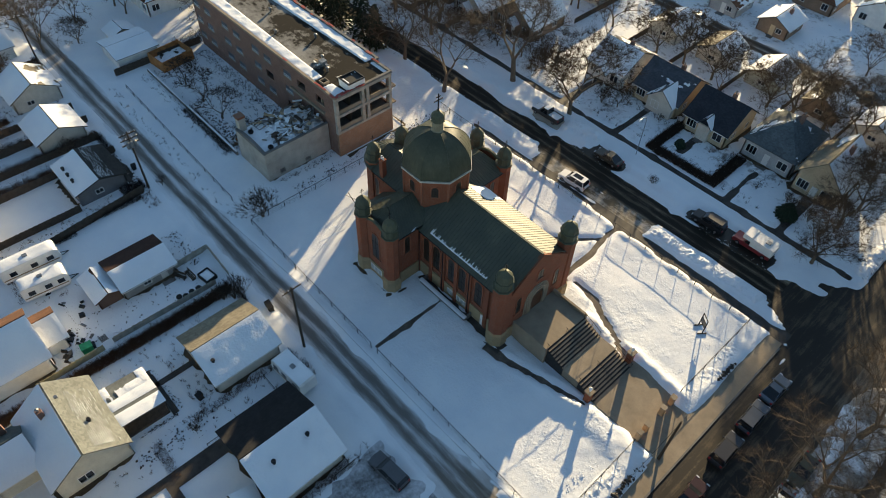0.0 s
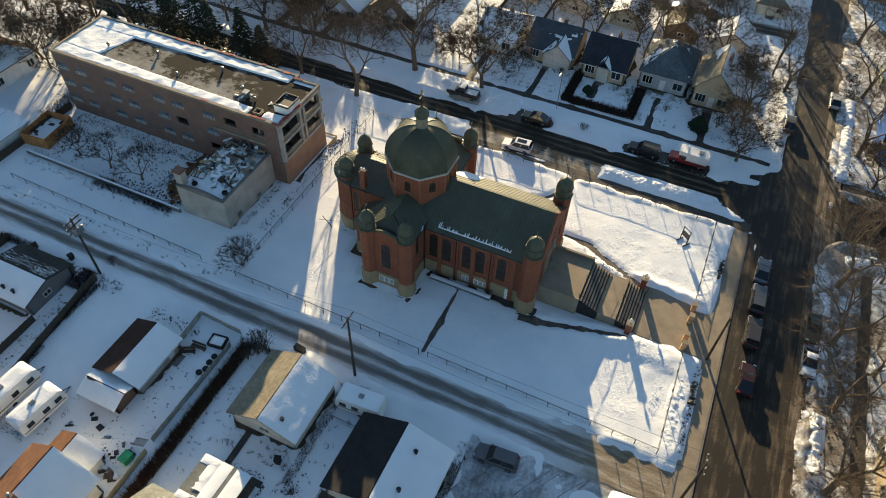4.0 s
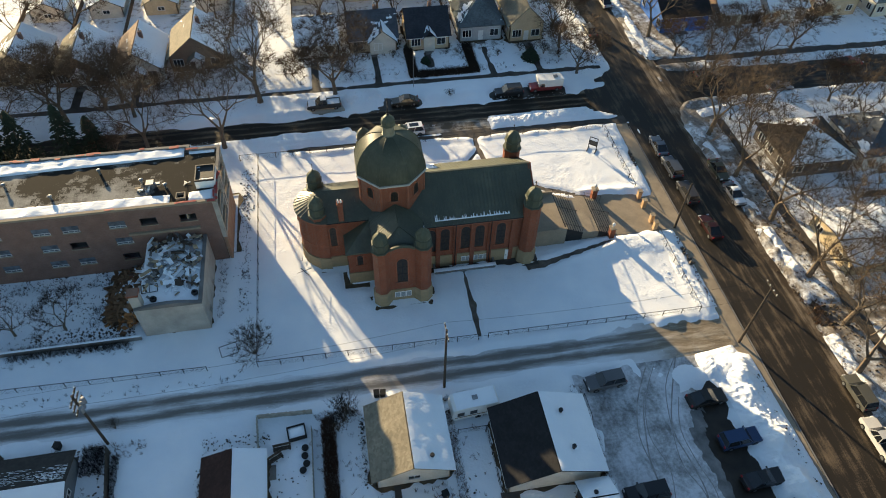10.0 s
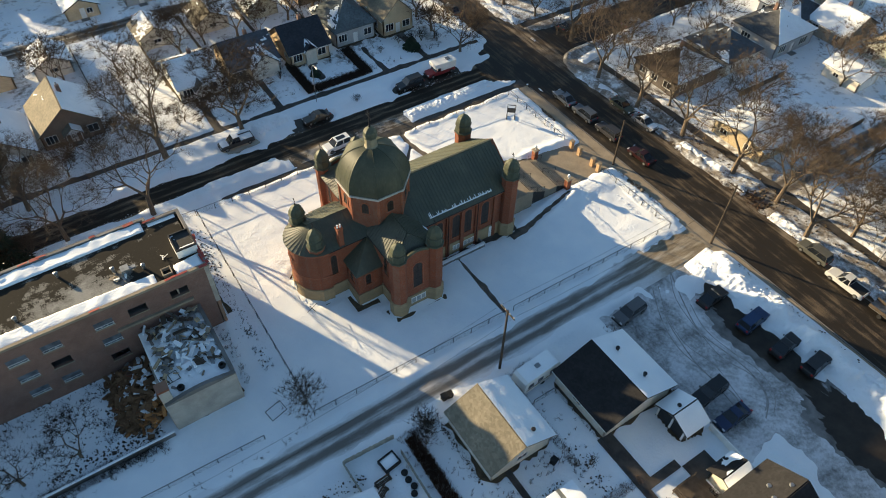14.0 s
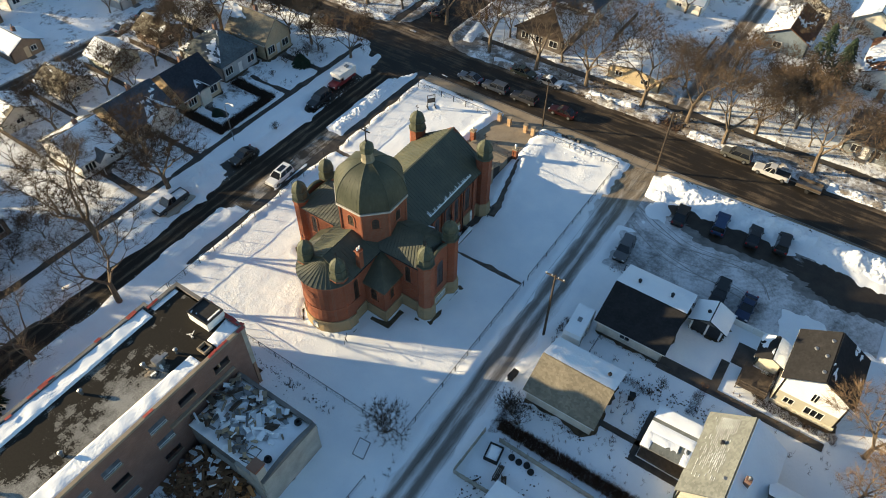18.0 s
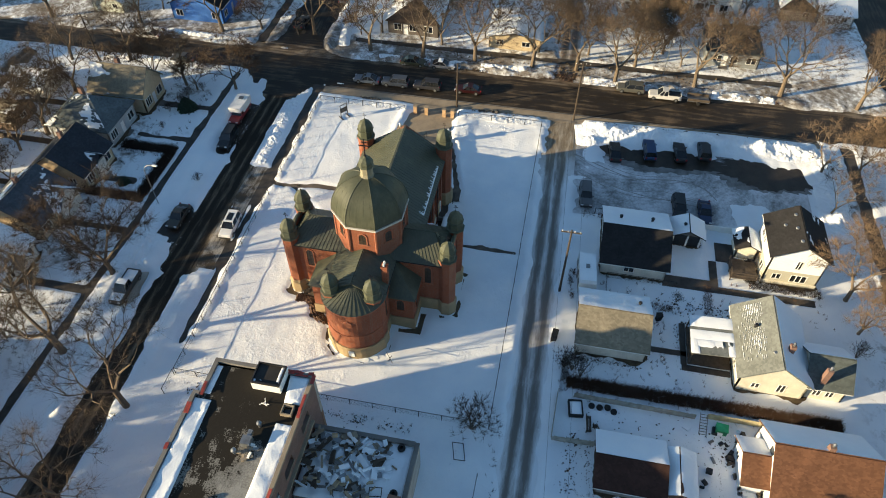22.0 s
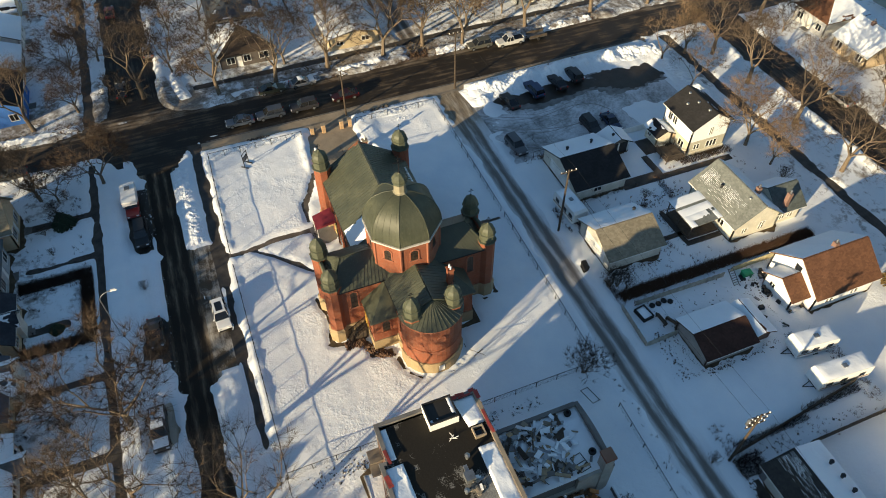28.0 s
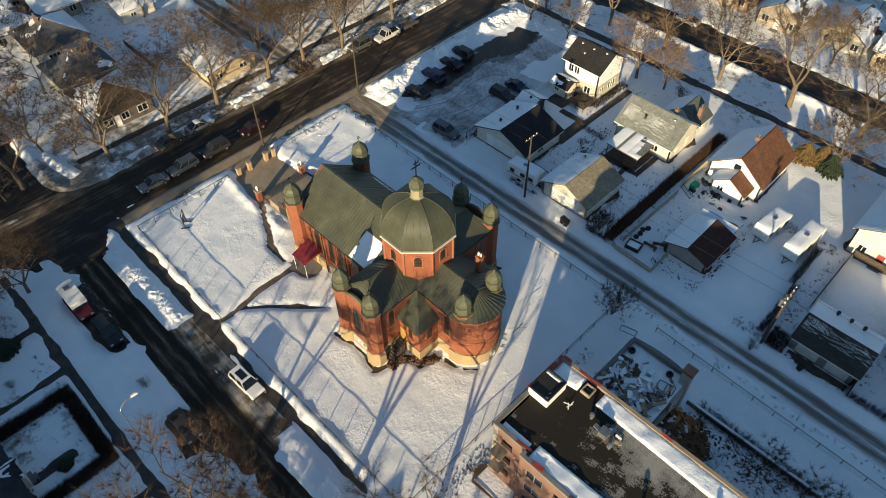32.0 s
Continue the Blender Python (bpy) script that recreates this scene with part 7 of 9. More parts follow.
part("wall_south", arched(-0.3, 5.2, 0.55, AY0, AY0 + 0.35), STUCCO, an, "pale stucco end wall with a bowed top")
bm = bmesh.new()
holes(bm, AY1 - AY0 - 0.35, -0.3, 5.3, 0.35, [(1.6, 2.5, 0.5, 1.5), (6, 7, 0.4, 1.2)])
bm.transform(pose(AX1, AY0 + 0.35, 0, 0, 0, 90))
part("wall_east", bm, STUCCO, an)
part("wall_west", B((AX0, AX0 + 0.35, AY0 + 0.35, AY1 - 3, -0.3, 3.0), (AX0, AX0 + 0.35, AY0 + 0.35, AY0 + 4, 3.0, 5.0)), STUCCO, an)
part("coping", arched(5.21, 5.32, 0.55, AY0 - 0.06, AY0 + 0.41), CONCRETE_GREY, an)
part("coping", B((AX1 - 0.41, AX1 + 0.05, AY0 + 0.41, AY1, 5.3, 5.42)), CONCRETE_GREY, an)
part("infill", B((AX0 + 0.35, AX1 - 0.35, AY0 + 0.35, AY1, 0, 4.85)), CONCRETE_GREY, an)
bm = bmesh.new()
snow_sheet(bm, [(AX0 + 0.3, AY0 + 0.3, 4.87), (AX1 - 0.3, AY0 + 0.3, 4.87), (AX1 - 0.3, AY1, 4.87), (AX0 + 0.3, AY1, 4.87)], 0.95, 0.35, 0.35, 5.0)
part("snow_cover", bm, SNOW, an)["kind"] = "stuff"
part("chimney", B((AX0 - 0.1, AX0 + 1.0, AY0 + 0.36, AY0 + 1.4, 0, 7.3)), STUCCO, an)
part("chimney_cap", B((AX0 - 0.2, AX0 + 1.1, AY0 + 0.26, AY0 + 1.5, 7.3, 7.6)), BRICK, an)
bm = bmesh.new()
for p, q in (((-0.9, -0.6, 0), (0.9, -0.6, 0)), ((0.9, -0.6, 0), (0.9, 0.6, 0)), ((0.9, 0.6, 0), (-0.9, 0.6, 0)), ((-0.9, 0.6, 0), (-0.9, -0.6, 0)), ((0, -0.6, 0), (0, 0.6, 0))):
    tube(bm, p, q, 0.045)
bm.transform(pose(-30.0, -7.8, 5.35, 0, 4, 8))
part("window_frame", bm, DARK, an, "dark loose window frame lying on the rubble")
rr = random.Random(4)
DEBRIS_BROWN = [WOOD, plain("broken_brown_board", (0.17, 0.095, 0.05), 0.85), BRICK, CONCRETE_GREY, plain("torn_brown_panel", (0.11, 0.06, 0.04), 0.85)]
DEBRIS = [WOOD, CONCRETE_GREY, CONCRETE, plain("splintered_pale_wood", (0.42, 0.32, 0.2), 0.85), STEEL, SNOW, SNOW, SNOW, WOOD]
for i in range(290):
    if i < 165:
        x, y = rr.uniform(AX0 + 0.8, AX1 - 0.8), AY0 + 1.6 + (AY1 - AY0 - 2.0) * rr.random() ** 0.7
        zb = 4.95 + 1.1 * max(0, (y - AY0) / 11) * rr.random()
        pick = DEBRIS
    else:
        x, y = rr.gauss(-33.4, 1.5), rr.gauss(-2.6, 2.4)
        zb = max(0.2, 1.9 - 0.55 * math.hypot(x + 32.6, (y + 2.0) * 0.7)) * rr.uniform(0.6, 1.0)
        pick = DEBRIS_BROWN
        if y > -0.2 or x > -31.8:
            continue
    bm = bmesh.new()
    l, w, t = rr.uniform(0.4, 1.9), rr.uniform(0.12, 0.6), rr.uniform(0.05, 0.2)
    box(bm, -l / 2, l / 2, -w / 2, w / 2, -t / 2, t / 2)
    bm.transform(pose(x, y, zb + 0.15, rr.uniform(-28, 28), rr.uniform(-25, 25), rr.uniform(0, 180)))
    part("debris", bm, rr.choice(pick), an)
for x, y in TYRES:
    bm = bmesh.new()
    lathe(bm, [(0.38, 5.2), (0.42, 5.36), (0.38, 5.52), (0.2, 5.53), (0.2, 5.25)], 12, x, y)
    part("old_tyre", bm, RUBBER, an)

# ---- bare trees ----
def branch(verts, faces, p, d, r, length, depth, rn, tips, sides):
    """A limb that bends, tapers and forks, added to plain vertex and face lists."""
    segs = 3 if depth > 1 else 2
    n = sides if depth > 1 else 3
    ring = None
    for s in range(segs + 1):
        u = d.orthogonal().normalized()
        w = d.cross(u)
        rad = r * (1 - 0.45 * s / segs)
        base = len(verts)
        for i in range(n):
            a = 2 * math.pi * i / n
            verts.append(p + (u * math.cos(a) + w * math.sin(a)) * rad)
        if ring is not None:
            for i in range(n):
                faces.append((ring + i, ring + (i + 1) % n, base + (i + 1) % n, base + i))
        ring = base
        if s < segs:
            p = p + d * (length / segs)
            d = (d + Vector((rn.uniform(-1, 1), rn.uniform(-1, 1), rn.uniform(-0.4, 0.8))) * 0.16).normalized()
    if depth == 0:
        tips.append((p, d))
        return
    kids = rn.choice((2, 3, 3)) if depth > 1 else rn.choice((3, 4))
    for k in range(kids):
        u = d.orthogonal().normalized()
        a = 2 * math.pi * (k + rn.random() * 0.7) / kids
        out = (u * math.cos(a) + d.cross(u) * math.sin(a))
        nd_ = (d * rn.uniform(0.7, 1.1) + out * rn.uniform(0.45, 0.95) + Vector((0, 0, 0.18))).normalized()
        branch(verts, faces, p - d * length * rn.uniform(0, 0.18), nd_, r * rn.uniform(0.48, 0.62), length * rn.uniform(0.62, 0.85), depth - 1, rn, tips, sides)
    if depth <= 2:
        tips.append((p, d))


def from_lists(name, verts, faces, material, parent):
    me = bpy.data.meshes.new(name)
    me.from_pydata(verts, [], faces)
    me.materials.append(material)
    ob = new(name, me)
    ob.parent = parent
    return ob


def bare_tree(label, seed, h, r, depth=5, twig=None, name="tree", category="tree", fork=0.25, group="street trees", twigs=10, thick=0.012, stems=(3, 4), spread=0.62, rise=0.0):
    """A leafless tree at the origin: trunk, limbs and a crown of fine twigs."""
    rn = random.Random(seed)
    t = thing(name, label, category, group=group)
    v, f = [], []
    p0 = Vector((0, 0, -0.2))
    trunk_top = Vector((rn.uniform(-0.3, 0.3), rn.uniform(-0.3, 0.3), h * fork))
    bm = bmesh.new()
    tube(bm, p0, Vector((0, 0, 0.5)), r * 1.35, r, 8)
    tube(bm, (0, 0, 0.5), trunk_top, r, r * 0.8, 8)
    part("trunk", bm, BARK, t)
    tips = []
    n_stems = rn.choice(stems)
    for k in range(n_stems):
        a = 2 * math.pi * (k + rn.random() * 0.5) / (n_stems + 0.2)
        lean = spread * rn.uniform(0.7, 1.3)
        d = Vector((math.cos(a) * lean, math.sin(a) * lean, 1)).normalized()
        branch(v, f, trunk_top - Vector((0, 0, 0.2)), d, r * 0.55, h * 0.27, depth, rn, tips, 5)
    from_lists("bough", v, f, BARK, t)
    v, f = [], []
    for p, way in tips:
        for k in range(twigs):
            d = (way * 0.75 + Vector((rn.uniform(-1, 1), rn.uniform(-1, 1), rn.uniform(-0.5, 0.8) + rise))).normalized()
            q = p + d * rn.uniform(0.5, 1.6) * h / 10
            u = d.orthogonal().normalized() * thick
            w = d.cross(u)
            b = len(v)
            v += [p + u, p - u * 0.5 + w, p - u * 0.5 - w, q]
            f += [(b, b + 1, b + 3), (b + 1, b + 2, b + 3), (b + 2, b, b + 3)]
    c = from_lists("crown", v, f, twig or TWIG, t)
    c["kind"] = "stuff"
    return t


def place(proto, x, y, s=1.0, turn=0.0):
    return copy_thing(proto, pose(x, y, 0, 0, 0, turn) @ Matrix.Diagonal((s, s, s, 1)))


ELM = [bare_tree("large bare elm with spreading grey-brown limbs", 20 + i, 14.0, 0.38, 4, twigs=13, thick=0.0105) for i in range(4)]
BROWN_ELM = [bare_tree("bare elm with a dense brown crown of twigs", 120 + i, 13.0, 0.32, 4, twig=mat("brown_twigs", bark_build((0.075, 0.05, 0.032)), 0.9), twigs=20, thick=0.0135, fork=0.2, spread=0.75) for i in range(2)]
SLIM = [bare_tree("slender bare tree with upright twigs", 40 + i, 10.0, 0.17, 3, fork=0.18, twigs=12, thick=0.017) for i in range(3)]
FINE = [bare_tree("bare tree with a dense pale crown of twigs", 60 + i, 11.0, 0.26, 4, twig=mat("pale_tan_twigs", bark_build((0.20, 0.135, 0.08)), 0.9), fork=0.2, twigs=14, thick=0.013) for i in range(1)]
SHRUB = [bare_tree("leafless many-stemmed shrub in the snow", 80 + i, 5.8, 0.085, 2, twig=TWIG_DARK, name="shrub", category="shrub", fork=0.04, group="bare shrubs", twigs=7, thick=0.013, stems=(9, 10), spread=0.30, rise=1.1) for i in range(2)]
LANE_SHRUB = bare_tree("tall pale leafless shrub spreading beside the lane fence", 88, 7.2, 0.075, 2, twig=mat("pale_shrub_twigs", bark_build((0.06, 0.046, 0.036)), 0.9), name="shrub", category="shrub", fork=0.03, group="bare shrubs", twigs=13, thick=0.012, stems=(13, 14), spread=0.42, rise=0.7)
APPLE = [bare_tree("low spreading bare apple tree in the ruin's yard", 95 + i, 5.2, 0.12, 3, twig=mat("dark_red_brown_twigs", bark_build((0.036, 0.024, 0.020)), 0.9), fork=0.2, group="yard trees", twigs=10, thick=0.013, spread=0.9) for i in range(2)]
LANE_SHRUB.matrix_basis = pose(-18.5, -15.3, 0)


def put(kinds, x, y, s, swap=None, rn=random.Random(3)):
    p = rn.choice(kinds)
    p = swap or p
    place(p, x, y, s * rn.uniform(0.92, 1.08), rn.uniform(0, 360))


for x, y, s in ((-48.4, 33.8, 0.95), (-23.4, 23.4, 1.0), (-18.0, 34.6, 1.15), (-5.5, 34.9, 1.2), (37.2, 35.2, 0.8), (-34.8, 24.5, 0.85), (-63, 34, 0.95), (-76, 34, 0.9), (-90, 34, 1.0), (-62, 24, 0.8),
                (53.3, 15.3, 0.95), (53.2, 5.4, 0.95), (54, -4.2, 0.95), (54, -14.7, 1.05), (54.6, -22.6, 0.9), (52.0, -29.5, 1.0), (53.3, -43.2, 1.0), (53.3, -57.6, 1.0), (57.3, 27.5, 0.9), (42.0, 57.5, 0.8), (54.5, 45, 0.9), (54.5, 62, 0.9), (40.0, 68, 0.8), (53, 80, 0.9), (40, 92, 0.9),
                (52, -70, 0.9), (40, -88, 1.0), (-38, 33.6, 0.8), (-40.5, 38.0, 0.8), (19.5, 60, 0.9), (30, 61, 0.9), (36.5, 44.0, 0.65), (-70, 22.5, 0.9), (-80, 23, 0.9)):
    put(ELM, x, y, s, BROWN_ELM[0] if (x, y) in ((-5.5, 34.9), (37.2, 35.2)) else None)
for x, y, s in ((-31.5, 38.0, 0.42), (-27.2, 40.2, 0.4), (-35.0, 36.0, 0.45), (-22.0, 41.0, 0.4), (-39.5, 24.0, 0.42), (-43.0, 37.0, 0.85), (-52.0, 38.5, 0.9), (-56.5, 33.0, 0.9), (-51.0, 60.0, 0.9), (-6.5, 60.5, 0.7), (4.5, 61.5, 0.7), (15.0, 62.0, 0.75), (24.5, 63.0, 0.8), (36.8, 50.0, 0.75),
                (-72.0, -31.0, 0.45), (-64.5, -40.5, 0.5), (-56.0, -38.5, 0.45), (-78.0, 6.0, 0.7), (-84.0, -6.0, 0.6), (-72.5, 14.0, 0.6), (-88.0, 14.0, 0.7), (-76.0, -16.5, 0.4), (-97.0, -12.0, 0.7), (-49.0, -60.5, 0.6), (-62.0, -61.0, 0.6),
                (35.6, 41.6, 0.5), (57.0, 38.0, 0.7), (69.0, 38.5, 0.7), (80.0, 37.5, 0.8), (78.0, 21.0, 0.7), (92.0, 21.5, 0.7), (58.5, 18.5, 0.5), (67.5, -33.0, 0.6), (60.5, -36.0, 0.6)):
    put(BROWN_ELM, x, y, s)
for x, y, s in ((-14.2, -71.1, 1.2), (-2.1, -69.6, 0.9), (10, -71, 1.1), (-26, -71, 1.1), (-40, -71, 1.0), (22, -71, 1.0), (-55, -71, 1.1), (32, -71, 0.95), (-70, -71, 1.0), (-85, -71, 1.0)):
    put(ELM, x, y, s)
for x, y, s in ((3.2, -60.5, 0.8), (8.5, -60.0, 1.05), (34.2, -66.5, 0.9), (58, -33, 1.0), (60, -24.5, 0.9), (63, -38, 1.0), (70, -26, 0.9), (61, -50, 1.0)):
    put(FINE, x, y, s)
rt = random.Random(8)
for x, y in [(rt.uniform(-95, 38), rt.choice((59, 62, 84, 95, 112, 118))) for _ in range(34)] + [(rt.uniform(58, 120), rt.choice((22, 34, 60, 64, 85, 95, 118))) for _ in range(26)] + [(rt.uniform(58, 118), rt.uniform(-75, 18)) for _ in range(34)] + [(rt.uniform(-95, -66), rt.uniform(-45, 18)) for _ in range(12)] + [(rt.uniform(-95, 35), rt.choice((-61, -88, -106))) for _ in range(20)]:
    put(SLIM, x, y, rt.uniform(0.85, 1.35))
for x, y, s in ((-15.5, 57.5, 0.9), (-22.5, 44.0, 0.6), (7.6, 58.5, 0.9), (17.4, 57.0, 0.85), (27.0, 60.0, 0.9), (35.5, 58.0, 0.8), (-42.6, 41.0, 0.8), (-52.5, 42.0, 0.8), (56.5, 30.5, 0.8)):
    put(SLIM, x, y, s)
for x, y, s in ((-13.6, 41.0, 0.55), (-20.5, 42.5, 0.6), (28.9, 43.5, 0.5), (33.0, 42.0, 0.6), (35.5, 40.5, 0.5), (19.5, 44.5, 0.4), (-7.0, 45.0, 0.4), (5.5, 44.5, 0.45), (2.4, 55.5, 0.6), (8.2, 56.5, 0.6), (-30, 41, 0.6), (-45, 41, 0.5)):
    put(SHRUB, x, y, s)
for x, y, s in ((-34.8, -9.4, 0.4), (-33.5, -22.8, 0.5), (-8.5, -25.0, 0.8), (-9.5, -27, 0.7), (4.0, -38.5, 0.5), (30.2, 41.5, 0.8), (-4.0, 41.5, 0.8), (24.5, 42.5, 0.4), (-0.5, -59.5, 0.7), (-55.5, -6.0, 0.9), (-47.5, -30, 0.9)):
    put(SHRUB, x, y, s)
for x, y, s in ((-53.0, -8.2, 1.15), (-46.9, -8.4, 1.2), (-41.2, -8.3, 1.3)):
    put(APPLE, x, y, s)
put(SHRUB, 13.6, 31.4, 0.5)
for x, y, s in ((-12.5, 41.5, 0.38), (-17.5, 42.5, 0.42), (-1.5, 42.5, 0.36)):
    put(BROWN_ELM, x, y, s)
put(SHRUB, -8.8, -25.9, 0.9)
for p in ELM + BROWN_ELM + SLIM + FINE + SHRUB + APPLE:
    p.matrix_basis = pose(-74 - 9 * (ELM + BROWN_ELM + SLIM + FINE + SHRUB + APPLE).index(p), 19 if p not in SHRUB else -40, 0)


def conifer(x, y, h, seed, label="dark spruce with drooping boughs", material=None, width=0.26):
    rn = random.Random(seed)
    t = thing("conifer", label, "tree", pose(x, y, 0), "evergreens")
    bm = bmesh.new()
    tube(bm, (0, 0, -0.2), (0, 0, h * 0.95), 0.2, 0.03, 7)
    part("trunk", bm, BARK, t)
    v, f = [], []
    for k in range(900):
        u = rn.random() ** 1.25
        z = h * (0.06 + 0.92 * u)
        rad = h * width * (1 - u) ** 0.85 * rn.uniform(0.25, 1.1) + 0.08
        a = rn.uniform(0, 6.283)
        c = Vector((rad * math.cos(a), rad * math.sin(a), z))
        d = Vector((math.cos(a), math.sin(a), -0.35)).normalized() * rn.uniform(0.35, 0.8)
        s = d.cross(Vector((0, 0, 1))).normalized() * rn.uniform(0.12, 0.26)
        b = len(v)
        v += [c - d * 0.5, c + s, c + d * 0.7, c - s, c + Vector((0, 0, 0.14))]
        f += [(b, b + 1, b + 4), (b + 1, b + 2, b + 4), (b + 2, b + 3, b + 4), (b + 3, b, b + 4), (b, b + 3, b + 2, b + 1)]
    c = from_lists("crown", v, f, material or NEEDLE, t)
    return t


for i, (x, y, h) in enumerate(((-57.5, 21.6, 14), (-54.5, 23.4, 13), (-45.0, 23.2, 11), (-41.5, 23.4, 8.5), (-51, 22.6, 11), (-64, 20.5, 14), (-60.5, 23.0, 12), (75.4, -36.6, 13), (80.6, -40.2, 9), (-66, 16, 9))):
    conifer(x, y, h, i)
conifer(30.2, 41.0, 2.4, 70, "broad dark garden evergreen", None, 0.62)
conifer(11.1, 42.3, 1.3, 71, "round dark evergreen bush in a front garden", None, 0.5)
for i, (x, y) in enumerate(((-22.0, -60.4), (-24.2, -61.5), (-26.0, -60.5))):
    conifer(x, y, 3.1, 50 + i, "rounded bronze-tinged cedar bush", CEDAR if i < 2 else NEEDLE, 0.62)

# ---- vehicles ----
CARPAINT = {}


def car_paint(col):
    if col not in CARPAINT:
        CARPAINT[col] = paint("car_paint", col)
    return CARPAINT[col]


HEADLAMP = plain("clear_headlamp", (0.6, 0.6, 0.62), 0.2)
TAILLAMP = plain("red_tail_lamp", (0.35, 0.02, 0.02), 0.3)


def profile(bm, pts, half, taper=0.0, top=1.0):
    """A solid drawn across from a side outline of (x, z); the higher it goes the more its sides lean in."""
    lo = min(p[1] for p in pts)
    hi = max(p[1] for p in pts)
    rows = []
    for s in (-1, 1):
        rows.append([bm.verts.new((x, s * (half - taper * (z - lo) / (hi - lo)), z)) for x, z in pts])
    a, b = rows
    n = len(pts)
    bm.faces.new(a)
    bm.faces.new(b[::-1])
    for i in range(n):
        bm.faces.new((a[(i + 1) % n], a[i], b[i], b[(i + 1) % n]))
    bmesh.ops.recalc_face_normals(bm, faces=bm.faces)


def car(label, x, y, turn, col, kind="suv", length=None, snow=False, group="parked cars", name="car"):
    """A parked vehicle facing +x of its own before the turn."""
    L = length or {"suv": 4.7, "sedan": 4.6, "pickup": 5.5, "van": 5.0}[kind]
    t = thing(name, label, "car" if kind != "pickup" else "pickup", pose(x, y, 0.02, 0, 0, turn), group)
    h, w = L / 2, 0.92 if kind != "sedan" else 0.88
    H = {"suv": 1.7, "sedan": 1.45, "pickup": 1.8, "van": 1.8}[kind]
    hood = 1.0 if kind != "sedan" else 0.88
    body = [(-h, 0.32), (h - 0.08, 0.30), (h, 0.6), (h - 0.12, hood - 0.1), (h * 0.45, hood), (-h + 0.1, hood), (-h, 0.8)]
    bm = bmesh.new()
    profile(bm, body, w, 0.05)
    bmesh.ops.bevel(bm, geom=[e for e in bm.edges], offset=0.05, segments=1, affect="EDGES")
    bd = part("body", bm, car_paint(col), t)
    if kind == "pickup":
        cab = [(-0.55, hood), (h * 0.45, hood), (h * 0.45 - 0.75, H - 0.04), (-0.40, H)]
    elif kind == "sedan":
        cab = [(-h + 0.5, hood), (h * 0.42, hood), (h * 0.42 - 0.9, H - 0.03), (-h * 0.32, H)]
    else:
        cab = [(-h + 0.12, hood), (h * 0.45, hood), (h * 0.45 - 0.75, H - 0.04), (-h + 0.38, H)]
    bm = bmesh.new()
    profile(bm, cab, w - 0.06, 0.17)
    g = part("glazing", bm, GLASS, t)
    bm = bmesh.new()
    x0, x1 = cab[3][0] - 0.03, cab[2][0] + 0.05
    box(bm, x0, x1, -(w - 0.23), w - 0.23, H - 0.05, H + 0.03)
    rf = part("roof", bm, car_paint(col), t)
    for s in (-1, 1):
        for k in (0.02, 0.5, 0.97):
            bx = cab[0][0] + (cab[1][0] - cab[0][0]) * k
            tx = x0 + (x1 - x0) * k
            bm = bmesh.new()
            tube(bm, (bx, s * (w - 0.05), hood), (tx, s * (w - 0.22), H), 0.045, n=4)
            part("pillar", bm, car_paint(col), rf)
    if kind == "suv" and col[0] > 0.5:
        part("sunroof", B((x0 + 0.6, x1 - 0.3, -0.42, 0.42, H + 0.03, H + 0.045)), GLASS, rf)
    if kind == "pickup":
        part("bed_floor", B((-h + 0.15, -0.6, -w + 0.12, w - 0.12, hood - 0.02, hood + 0.012)), DARK if not snow else SNOW, bd)
        part("bed_side", B((-h + 0.05, -0.58, -w + 0.02, -w + 0.12, hood, hood + 0.14), (-h + 0.05, -0.58, w - 0.12, w - 0.02, hood, hood + 0.14), (-h + 0.05, -h + 0.14, -w + 0.12, w - 0.12, hood, hood + 0.14)), car_paint(col), bd)
    if snow:
        bm = bmesh.new()
        snow_sheet(bm, [(x0, -w + 0.25, H + 0.04), (x1, -w + 0.25, H + 0.04), (x1, w - 0.25, H + 0.04), (x0, w - 0.25, H + 0.04)], 1.1, 0.12, 0.25, x)
        snow_sheet(bm, [(h * 0.5, -w + 0.1, hood + 0.01), (h - 0.2, -w + 0.1, hood - 0.06), (h - 0.2, w - 0.1, hood - 0.06), (h * 0.5, w - 0.1, hood + 0.01)], 1.1, 0.1, 0.25, x)
        part("snow_cover", bm, SNOW, t)["kind"] = "stuff"
    for sx in (-h + 0.85, h - 0.9):
        for s in (-1, 1):
            bm = bmesh.new()
            lathe(bm, [(0.24, -0.11), (0.345, -0.1), (0.345, 0.1), (0.24, 0.11)], 14)
            bm.transform(pose(sx, s * (w - 0.08), 0.345, 90, 0, 0))
            wh = part("wheel", bm, RUBBER, t)
            bm = bmesh.new()
            lathe(bm, [(0.05, -0.12), (0.21, -0.115), (0.21, 0.115), (0.05, 0.12)], 10)
            bm.transform(pose(sx, s * (w - 0.075), 0.345, 90, 0, 0))
            part("rim", bm, STEEL, wh)
    for s in (-1, 1):
        part("headlight", B((h - 0.12, h + 0.01, s * 0.62 - 0.18, s * 0.62 + 0.18, 0.66, 0.82)), HEADLAMP, t)
        part("tail_light", B((-h - 0.02, -h + 0.1, s * 0.7 - 0.12, s * 0.7 + 0.12, 0.72, 0.95)), TAILLAMP, t)
        part("mirror", B((h * 0.45 - 0.35, h * 0.45 - 0.2, s * (w + 0.08) - 0.08, s * (w + 0.08) + 0.08, hood + 0.02, hood + 0.17)), car_paint(col), t)
